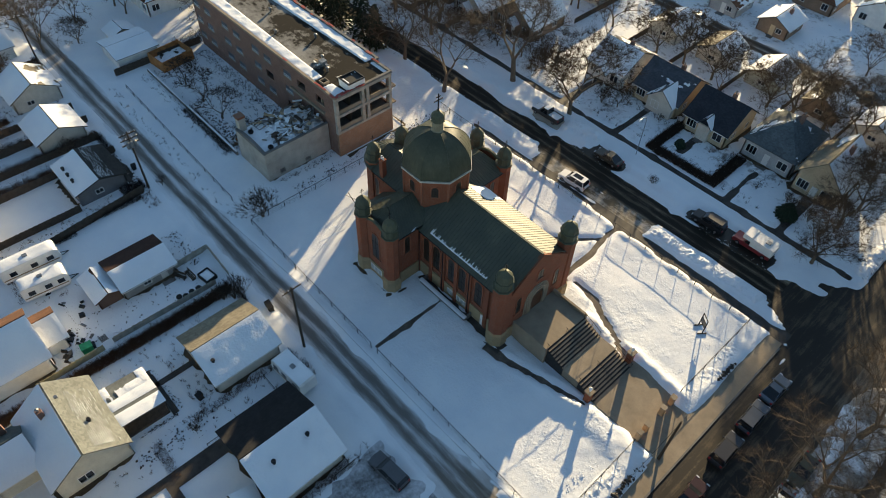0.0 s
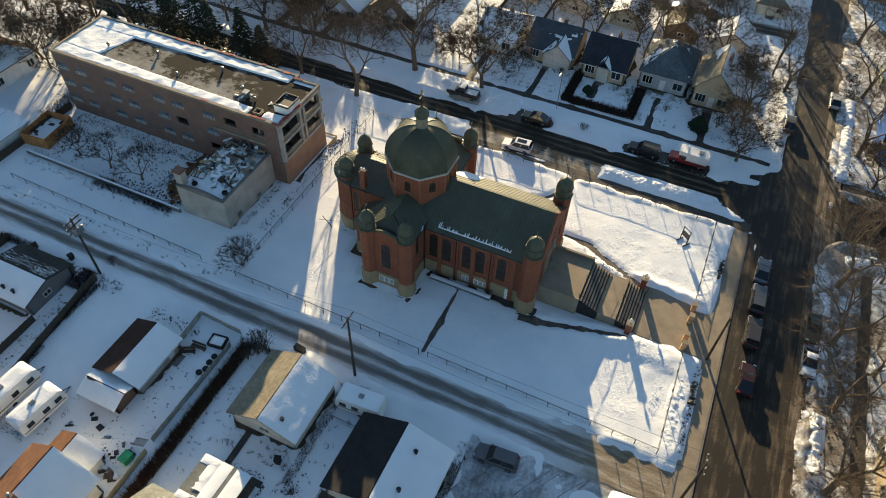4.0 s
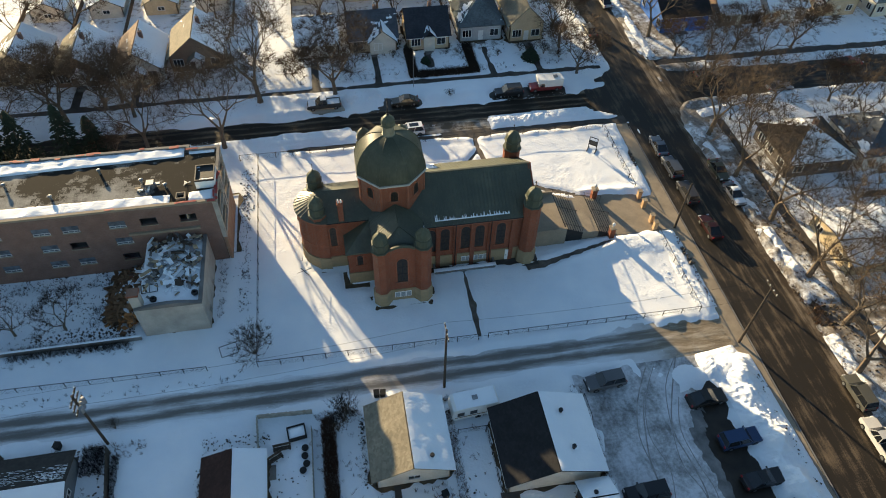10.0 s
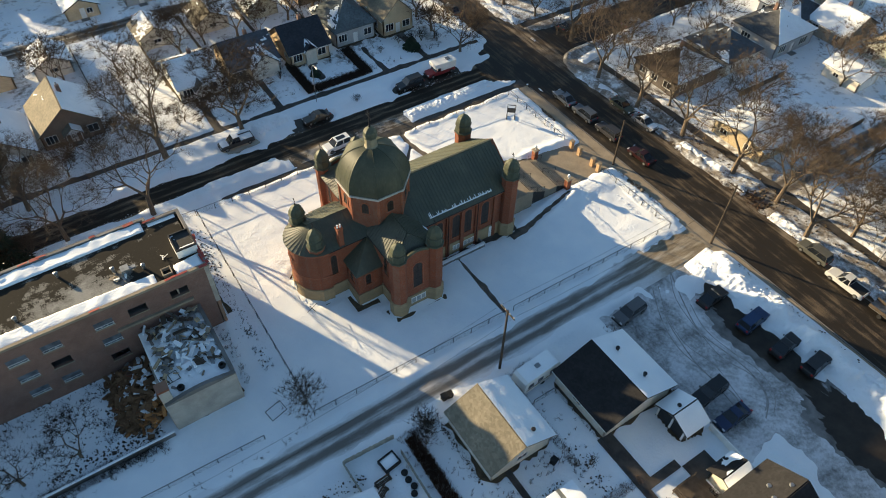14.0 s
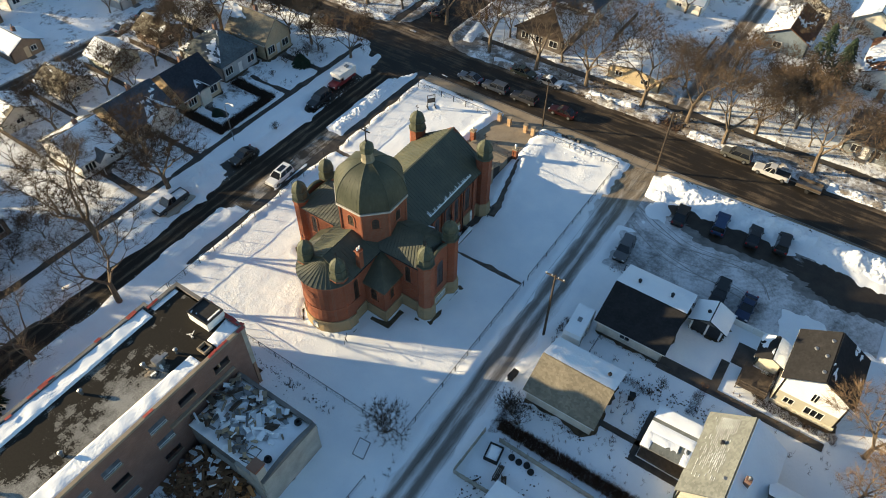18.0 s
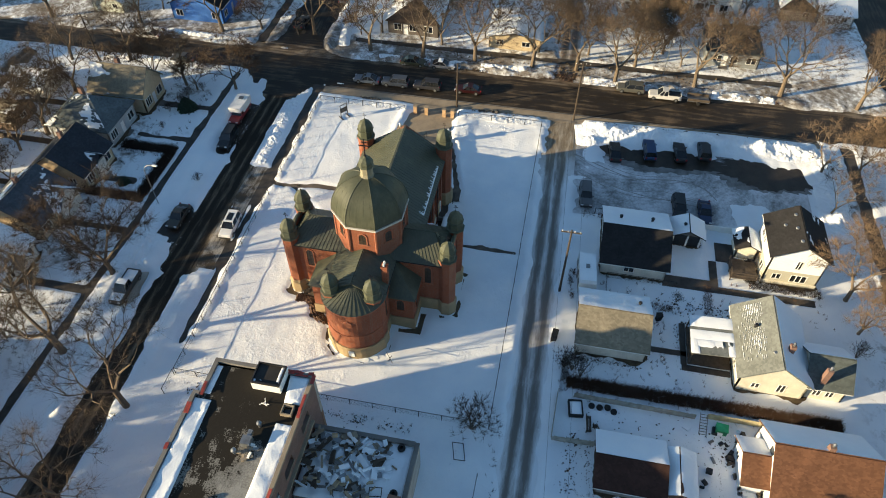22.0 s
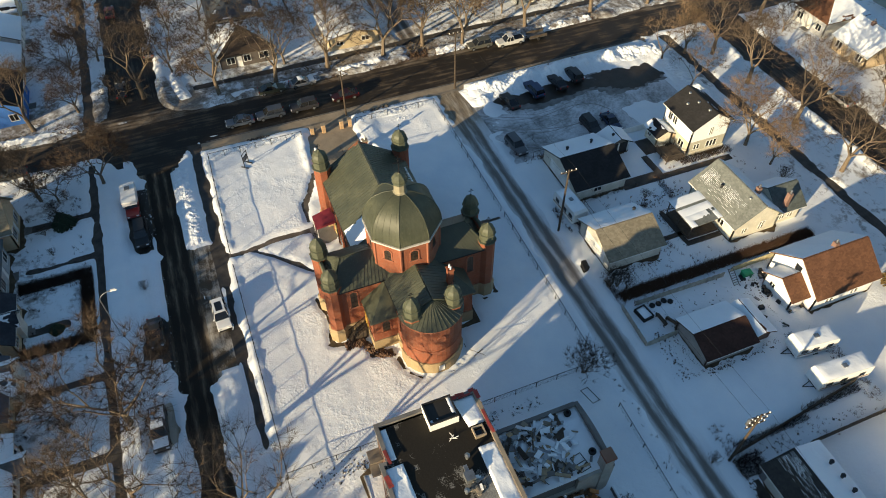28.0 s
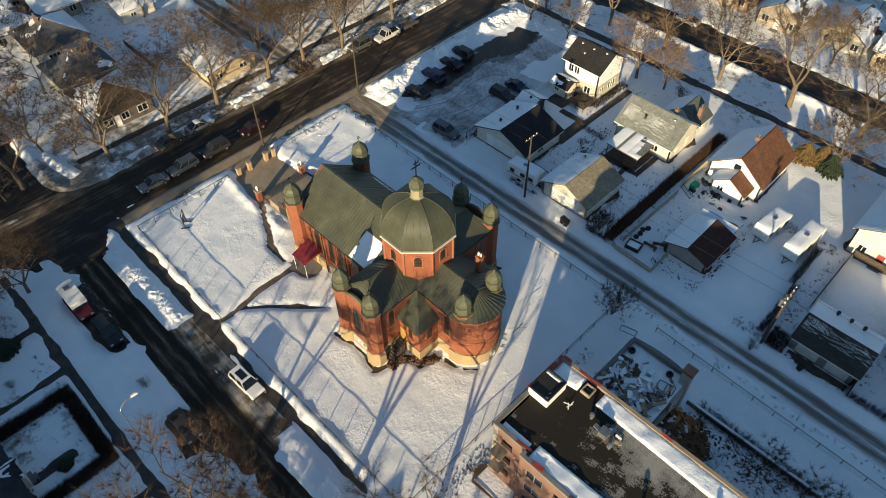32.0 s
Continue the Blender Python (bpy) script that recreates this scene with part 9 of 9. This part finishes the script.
for x, y, a in ((-15.6, -28.3, 4), (-16.4, -29.4, 28)):
    t = thing("bench", "dark weathered garden bench in the snow", "bench", pose(x, y, 0.1, 0, 0, a), "garden benches")
    for k in range(3):
        part("seat_slat", B((-0.95, 0.95, -0.24 + 0.17 * k, -0.1 + 0.17 * k, 0.42, 0.47)), WOOD, t)
    part("backrest", B((-0.95, 0.95, 0.28, 0.34, 0.5, 0.95)), WOOD, t)
    for u in (-0.85, 0.75):
        part("leg", B((u, u + 0.1, -0.22, 0.32, 0, 0.42)), WOOD, t)
for x, y in ((-13.2, -28.5), (-13.25, -29.4), (-13.1, -30.3), (-13.5, -31.0)):
    bm = bmesh.new()
    lathe(bm, [(0.2, 0.2), (0.36, 0.2), (0.38, 0.3), (0.36, 0.42), (0.2, 0.42)], 12, x, y)
    tagged(part("tyre", bm, RUBBER), "worn black tyre lying in the snow", "tyre", "old tyres")
t = thing("metal_frame", "bent metal barrier lying by the fence", "barrier", pose(-21.6, -14.6, 0.1, 0, 0, 15))
bm = bmesh.new()
for p, q in (((-1, -0.6, 0.1), (1, -0.6, 0.1)), ((1, -0.6, 0.1), (1, 0.6, 0.6)), ((1, 0.6, 0.6), (-1, 0.6, 0.6)), ((-1, 0.6, 0.6), (-1, -0.6, 0.1))):
    tube(bm, p, q, 0.04)
part("frame", bm, IRON, t)


def clods(name, label, category, material, n, spots, size, seed):
    """Loose lumps heaped along lines: one uncountable scatter."""
    rn = random.Random(seed)
    v, f = [], []
    for k in range(n):
        x0, y0, x1, y1, w, z = rn.choice(spots)
        u = rn.random()
        off = max(-1.5 * w, min(1.5 * w, rn.gauss(0, w)))
        x, y = x0 + (x1 - x0) * u + off * (abs(y1 - y0) > abs(x1 - x0)), y0 + (y1 - y0) * u + off * (abs(y1 - y0) <= abs(x1 - x0))
        r = size * rn.uniform(0.35, 1.3)
        b = len(v)
        zz = z * math.exp(-(off / max(w, 0.3)) ** 2 * 0.6) + 0.06
        for d in ((1, 0, 0), (0, 1, 0), (-1, 0, 0), (0, -1, 0), (0, 0, 0.9), (0, 0, -0.8)):
            v.append((x + r * d[0] * rn.uniform(0.6, 1.2) + 0.3 * r * rn.uniform(-1, 1), y + r * d[1] * rn.uniform(0.6, 1.2) + 0.3 * r * rn.uniform(-1, 1), zz + r * d[2]))
        for p in range(4):
            f += [(b + p, b + (p + 1) % 4, b + 4), (b + (p + 1) % 4, b + p, b + 5)]
    me = bpy.data.meshes.new(name)
    me.from_pydata(v, [], f)
    me.materials.append(material)
    return tagged(new(name, me), label, category, kind="stuff")


clods("snow_clods", "broken lumps of ploughed snow along the banks", "snow", SNOW, 1500, [(37.8, -26.0, 38.4, -58.0, 1.3, 0.8), (36.0, -26.4, 38.2, -25.8, 1.2, 0.45), (20, 23.9, 35, 24.0, 0.8, 0.5), (20, -61.8, 38, -62, 0.9, 0.6)], 0.12, 1)
clods("dirt_clods", "dark soil and gravel lumps in ploughed snow", "soil", WOOD, 700, [(39.4, -25, 39.9, -58.0, 0.5, 0.5), (51.6, -60, 51.6, 18, 0.9, 0.15), (38.9, -5.0, 39.0, -17, 0.3, 0.3), (-19.8, -8, -19.8, 18, 0.7, 0.12), (53.5, -30, 53.5, 16, 1.6, 0.12)], 0.13, 2)
clods("dark_rocks", "dark exposed rocks in the street-side snow", "rocks", WALKWAY, 46, [(38.7, 9.4, 38.9, 13.2, 0.12, 0.32), (38.9, -7.4, 39.1, -10.6, 0.12, 0.4)], 0.28, 3)
clods("rubble", "scattered demolition rubble beside the gutted block", "rubble", CONCRETE_GREY, 420, [(-20.4, -4, -20.0, 12.0, 0.7, 0.05), (-20.2, 9, -19.4, 17, 0.8, 0.05)], 0.2, 4)
clods("verge_dirt", "brown soil, leaves and slush lumps under the street trees", "soil", EARTH, 2200, [(52.5, -62, 52.5, 18, 1.0, 0.12), (54.6, -62, 54.6, 18, 1.3, 0.1), (53.0, 38, 53.0, 74, 0.9, 0.1)], 0.2, 6)
clods("dry_plants", "withered flower-bed stalks against the apse wall", "plants", TWIG_RED, 700, [(-8.0, 5.0, -4.2, 8.2, 0.5, 0.25), (-4.6, 9.6, -4.4, 7.2, 0.4, 0.25)], 0.2, 9)


def debris_heap(label, x0, x1, y0, y1, top, n, seed, material, long=1.1):
    """Broken boards and blocks sliding down from a wall at x1 to the ground at x0."""
    rn = random.Random(seed)
    v, f = [], []
    for k in range(n):
        u = rn.random() ** 0.8
        x, y = x0 + (x1 - x0) * u, rn.uniform(y0, y1)
        z = top * u * (0.55 + 0.45 * math.sin(math.pi * (y - y0) / (y1 - y0))) * rn.uniform(0.35, 1.0)
        m = pose(x, y, z + 0.1, rn.uniform(-35, 35), rn.uniform(-35, 35), rn.uniform(0, 180))
        a, b, c = rn.uniform(0.2, long), rn.uniform(0.06, 0.3), rn.uniform(0.03, 0.14)
        i = len(v)
        v += [m @ Vector((sx * a, sy * b, sz * c)) for sz in (-1, 1) for sx, sy in ((-1, -1), (1, -1), (1, 1), (-1, 1))]
        f += [(i + 3, i + 2, i + 1, i), (i + 4, i + 5, i + 6, i + 7)] + [(i + q, i + (q + 1) % 4, i + 4 + (q + 1) % 4, i + 4 + q) for q in range(4)]
    me = bpy.data.meshes.new("debris_heap")
    me.from_pydata(v, [], f)
    me.materials.append(material)
    return tagged(new("debris_heap", me), label, "rubble", kind="stuff")


debris_heap("dark boards and rubble spilling out of the ruined annex", -37.0, -31.7, -8.6, -0.4, 2.9, 380, 71, DEBRIS_BROWN[1])
debris_heap("snowy boards and plaster lying on the rubble heap", -36.4, -31.7, -8.0, -0.6, 3.5, 90, 72, SNOW_DIRTY, 0.7)
debris_heap("rusty boards on the rubble heap", -36.4, -31.7, -9.6, -5.0, 2.4, 50, 73, WOOD_ORANGE, 0.7)
clods("garden_soil", "dark bare soil and litter round a back porch", "soil", WOOD, 900, [(-6.2, -44.4, -6.2, -38.6, 0.35, 0.12), (-6.2, -38.5, 0.4, -38.5, 0.35, 0.12), (0.8, -43.5, 0.8, -39, 0.2, 0.12), (-20.5, -44.9, -13, -44.6, 0.9, 0.12), (-21.6, -41.5, -14, -43.2, 0.9, 0.1), (-23.6, -28.6, -18.6, -28.2, 0.4, 0.1)], 0.1, 12)
clods("yard_rubble", "bricks and boards fallen into the ruin's snowy yard", "rubble", WOOD, 260, [(-58, -2.0, -34, -2.0, 1.8, 0.06), (-58, 0.4, -32, 0.4, 0.4, 0.1), (-36, -8.0, -34, -4.0, 1.2, 0.1)], 0.22, 11)


def snow_bank(label, x0, y0, x1, y1, w, h, seed):
    """A rough ploughed ridge of broken snow lumps along a line."""
    a, b = Vector((x0, y0, 0)), Vector((x1, y1, 0))
    d = (b - a).normalized()
    side = Vector((-d.y, d.x, 0))
    nu, nv = int(((b - a).length + 2 * w) / 0.22), int(3.6 * w / 0.2)
    v, f = [], []
    for i in range(nu + 1):
        for j in range(nv + 1):
            u, t = -w + ((b - a).length + 2 * w) * i / nu, 1.8 * w * (2 * j / nv - 1)
            p = a + d * u + side * t
            q = p + Vector((0, 0, seed * 3.1))
            over = max(0, -u, u - (b - a).length)
            r = math.hypot(t + 0.35 * w * noise.noise(q * 0.28), over) / w
            lump = 0.55 - noise.voronoi(q * 1.4)[0][0] + 0.8 * noise.noise(q * 2.1)
            fade = math.exp(-r * r * 1.1)
            z = 0.14 + h * fade * (0.85 + 0.7 * noise.noise(q * 0.45)) + 0.22 * lump * min(1, fade * 1.6) * min(1, h + 0.35)
            rim = max(0.0, (abs(t) / (1.8 * w) - 0.75) * 4, over / w - 0.4)
            v.append((p.x, p.y, z - 0.45 * min(1, rim)))
    for i in range(nu):
        for j in range(nv):
            k = i * (nv + 1) + j
            f.append((k, k + nv + 1, k + nv + 2, k + 1))
    me = bpy.data.meshes.new("snow_bank")
    me.from_pydata(v, [], f)
    me.materials.append(SNOW_BANK)
    return tagged(new("snow_bank", me), label, "snow bank", kind="stuff")


SNOW_BANK = mat("ploughed_snow", snow_build(0.3), 0.75, spec=0.25)
for x0, y0, x1, y1, w, h in ((37.5, -26.4, 38.2, -60.0, 1.9, 1.35), (35.2, -26.2, 38.0, -25.8, 1.6, 0.7), (20.0, -61.8, 38.0, -62.0, 1.6, 0.7)):
    snow_bank("ploughed ridge of broken snow beside the parking area", x0, y0, x1, y1, w, h, x0 * 0.3)
snow_bank("rounded heap of shovelled snow in a driveway", -3.0, 33.0, 0.8, 33.2, 1.7, 0.7, 6.0)
snow_bank("ploughed ridge of dirty snow beside the north street", 19.8, 23.9, 35.2, 24.0, 1.1, 0.55, 2.0)
snow_bank("ploughed ridge of snow beside the north street", -18.0, 24.2, -4.5, 24.2, 0.8, 0.2, 4.0)
snow_bank("trampled snow along the church pavement", 37.9, -5.8, 38.0, -16.8, 1.1, 0.3, 5.0)
snow_bank("trampled snow along the church pavement", 37.8, 6.4, 37.6, 16.0, 1.0, 0.25, 6.0)
snow_bank("snow heaped beside the church steps", 31.6, -6.0, 37.0, -5.6, 0.9, 0.28, 7.0)
for x0, y0, x1, y1, w, h in ((51.9, 16.0, 52.1, 9.8, 0.7, 0.45), (52.0, 4.6, 52.3, -2.6, 0.8, 0.5), (52.2, -6.0, 52.6, -13.2, 0.9, 0.65), (51.8, -24.5, 51.9, -29.0, 0.8, 0.55), (51.9, -34.5, 52.1, -41.5, 0.7, 0.4), (51.6, -46.5, 52.0, -56.0, 0.8, 0.5), (54.5, 20.8, 62.0, 22.4, 0.8, 0.5), (52.6, 38.6, 52.8, 60.0, 0.7, 0.4), (42.6, 38.5, 42.6, 62.0, 0.8, 0.35)):
    snow_bank("dirty heaps of ploughed snow along the street edge", x0, y0, x1, y1, w, h, x0 + y0)
clods("yard_dirt", "dark crumbs of soil and bark trodden into the yards", "soil", WOOD, 900, [(-18.0, -27, -17.0, -45, 1.6, 0.16), (-15.2, -28, -15.2, -45, 1.4, 0.16), (-24.0, -26.4, -17, -26.8, 0.9, 0.18), (-24.2, -29, -24.0, -39, 0.4, 0.18), (-7.0, -26, -7.0, -34, 0.4, 0.16), (3.4, -36, 3.4, -45, 1.0, 0.18), (-34.4, -25, -34.4, -44, 0.5, 0.18), (-40, -24.8, -36, -25.2, 0.8, 0.18)], 0.12, 12)


def soil_shade_rim(x0, x1, y0, y1, seed):
    """Dark soil ring at a building's foot, its colour doubling as contact shade."""
    rn = random.Random(seed)
    bm = bmesh.new()
    pts = [(x0 + (x1 - x0) * i / 16, y0, 0, -1) for i in range(16)] + [(x1, y0 + (y1 - y0) * i / 16, 1, 0) for i in range(16)]
    pts += [(x1 - (x1 - x0) * i / 16, y1, 0, 1) for i in range(16)] + [(x0, y1 - (y1 - y0) * i / 16, -1, 0) for i in range(16)]
    ins, out = [], []
    for k, (x, y, nx, ny) in enumerate(pts):
        d = max(0.04, 0.3 + 0.5 * noise.noise(Vector((x * 0.35 + seed, y * 0.35, 0))) + 0.18 * rn.uniform(-1, 1)) * (1.25 if ny <= 0 else 0.5)
        ins.append(bm.verts.new((x - 0.1 * nx, y - 0.1 * ny, 0.30)))
        out.append(bm.verts.new((x + d * nx, y + d * ny, 0.27)))
    for k in range(len(pts)):
        bm.faces.new((ins[k], out[k], out[(k + 1) % 64], ins[(k + 1) % 64]))
    return tagged(part("soil_shade_strip", bm, EARTH), "dark soil and painted contact shade along a building's foot", "soil", kind="structure")


for k, b in enumerate(((-6.1, 1.7, -34.2, -26.2), (7.2, 17.2, -36.9, -28.6), (14.3, 17.2, -41.9, -38.0), (9.6, 16.6, -56.2, -49.4), (-7.7, 2.0, -52.0, -44.6), (-21.4, -13.4, -56.0, -46.4), (-23.2, -17.4, -35.9, -29.2), (-43.6, -37.4, -33.6, -26.4), (-44.5, -34.6, -56, -46.6), (-1.8, 6.6, 47.0, 56.0), (8.6, 16.1, 46.4, 55.0), (18.4, 26.4, 48.0, 58.0), (27.6, 34.0, 46.8, 56.0), (-11.2, -4.2, 46.4, 56.0), (-62.0, -21.0, 1.2, 12.6), (-31.2, -24.2, -10.2, 1.1))):
    soil_shade_rim(*b, k * 3 + 1)
for x, y0, y1 in ((-58.5, -45, -25), (-66.0, -45, -34), (-74.0, -45, -25)):
    board_fence("weathered board fence between back yards", [(x, y0), (x, y1)], 1.5)
hedge("bare brown hedge between back yards", -50.6, -49.6, -46, -25, 1.3, 1500, 21)
hedge("bare brown hedge between back yards", -62.4, -61.2, -46, -34, 1.4, 1100, 22)


def tufts(label, n, zones, h, seed, material=None):
    """Dry stalks sticking out of the snow in small clumps: one uncountable scatter."""
    rn = random.Random(seed)
    v, f = [], []
    for k in range(n):
        x0, x1, y0, y1 = rn.choice(zones)
        c = Vector((rn.uniform(x0, x1), rn.uniform(y0, y1), 0.12))
        for j in range(rn.randrange(4, 9)):
            p = c + Vector((rn.uniform(-0.12, 0.12), rn.uniform(-0.12, 0.12), 0))
            q = p + Vector((rn.uniform(-0.3, 0.3), rn.uniform(-0.3, 0.3), h * rn.uniform(0.4, 1.1)))
            a = rn.uniform(0, 6.283)
            u = Vector((math.cos(a), math.sin(a), 0)) * 0.022
            w = Vector((-u.y, u.x, 0))
            b = len(v)
            v += [p + u, p - u * 0.5 + w, p - u * 0.5 - w, q]
            f += [(b, b + 1, b + 3), (b + 1, b + 2, b + 3), (b + 2, b, b + 3)]
    me = bpy.data.meshes.new("dry_stalks")
    me.from_pydata(v, [], f)
    me.materials.append(material or TWIG_RED)
    return tagged(new("dry_stalks", me), label, "plants", kind="stuff")


tufts("withered stalks standing in the snowy back yards", 520, [(-9.6, -6.8, -45, -26), (2.0, 6.8, -44, -26), (-24.2, -23.2, -45, -26), (-34, -30, -26.5, -24.6), (-12, -7, -25.6, -24.6), (2, 7, -25.4, -24.6), (-7, 2, -37, -34.6), (3, 9, -58, -44), (-12.8, -11.4, -56, -26), (17.3, 18.6, -40, -25.5), (-36, -33.5, -45, -26)], 0.6, 61)
tufts("withered stalks in the front gardens of the north street", 420, [(-12, 36, 38.4, 40.0), (-12, 36, 44.2, 46.0), (-60, -14, 38.2, 44.5), (17.8, 19.2, 38, 47), (-3.4, -2.2, 38, 56), (6.8, 8.4, 47, 60)], 0.7, 62, TWIG_DARK)
tufts("withered grass and leaves poking through the verge snow", 700, [(51.0, 55.6, -62, 18), (58.2, 60, -60, 16), (53, 56, 37, 70), (42, 44, 37, 70)], 0.45, 63)
tufts("dry weeds along the ruin's yard and the lane fence", 260, [(-60, -33, -13.2, -11.8), (-60, -20, -19.0, -17.8), (-23.2, -22.2, -9.5, 1.0), (-20.5, -19.3, -9.0, 12)], 0.5, 64, TWIG_DARK)
# footprints thrown up along the walked lines across the lawns
clods("footprint_crumbs", "crumbs of snow kicked up along walked tracks", "snow", SNOW, 1500, [(-18.6, -6, -17.4, 19, 0.35, 0.1), (-16, 17.4, 14, 18.0, 0.3, 0.1), (-15.5, -14.8, 7.8, -16.2, 0.4, 0.1), (20.2, 17.2, 37, 17.8, 0.35, 0.1), (34.8, -15.6, 36.0, -6.2, 0.5, 0.1), (34.8, 6.4, 35.6, 16.0, 0.5, 0.1), (-14.0, -2.0, -13.0, 14.0, 0.6, 0.08), (-32, -14.6, -20, -14.2, 0.8, 0.1), (-14, -16.9, 34, -17.0, 0.25, 0.1)], 0.075, 21)
clods("track_crumbs", "grey crumbs of broken snow beside the wheel tracks", "snow", SNOW_DIRTY, 1500, [(-58, -19.2, 30, -19.2, 0.3, 0.05), (-58, -23.2, 30, -23.2, 0.3, 0.05), (-40, 25.0, -4, 25.0, 0.3, 0.06), (-40, 29.6, 34, 29.7, 0.4, 0.06)], 0.06, 22)
hedge("tangled dark brush beside a garage apron", -36.4, -34.2, -28.0, -24.8, 1.2, 520, 31, TWIG_DARK)
hedge("dark brush along a leaning fence", -33.4, -32.6, -36, -26, 1.0, 520, 37, TWIG_DARK)
hedge("dark brush along a leaning fence", -32.6, -31.8, -44, -36, 1.0, 420, 38, TWIG_DARK)
hedge("dark scrub over the ruin's yard wall", -47, -33.4, -12.3, -10.6, 1.1, 900, 39, TWIG_DARK)
hedge("dark scrub in the ruin's yard", -38.5, -32.6, -8.6, -5.2, 0.7, 420, 40, TWIG_DARK)
hedge("tangled brown brush along the lane beyond a garage", -50, -44.6, -25.6, -24.6, 1.1, 320, 32, TWIG_DARK)
hedge("overgrown hedge along a western back yard", -46.6, -45.4, -46, -33, 1.5, 900, 33, TWIG_RED)
hedge("overgrown hedge along a western back yard", -55.6, -54.6, -46, -34, 1.5, 700, 34, TWIG_DARK)
hedge("brush at the foot of the ruin's north-west corner", -66, -62.6, -4, 12, 1.4, 700, 35, TWIG_DARK)
hedge("scrubby bushes along the western yards", -76, -71, -24.8, -24.0, 1.2, 420, 36, TWIG_RED)
tufts("weeds and sticks in the ruin's yard", 420, [(-60, -33, -10.8, -0.4), (-60, -33, -2.2, -0.2)], 0.5, 65, TWIG_DARK)
tufts("withered stalks in the western back yards", 420, [(-60, -45, -46, -25), (-76, -60, -46, -25), (-34, -25, -46, -44)], 0.6, 66)
clods("yard_soil", "dark soil and broken boards trodden into the ruin's yard", "soil", WOOD, 700, [(-60, -6.4, -33, -6.0, 2.0, 0.08), (-46, -9.6, -33, -9.4, 0.7, 0.1)], 0.16, 24)
clods("yard_soil", "dark soil and ash trodden along the western fences", "soil", WOOD, 700, [(-44.0, -25.0, -35, -25.2, 0.7, 0.2), (-45.0, -27, -45.0, -45, 0.6, 0.2), (-56.5, -27, -56.5, -45, 0.6, 0.2), (-64.6, -27, -64.6, -45, 0.6, 0.2), (-60, -1.2, -34, -1.2, 0.8, 0.15)], 0.13, 23)
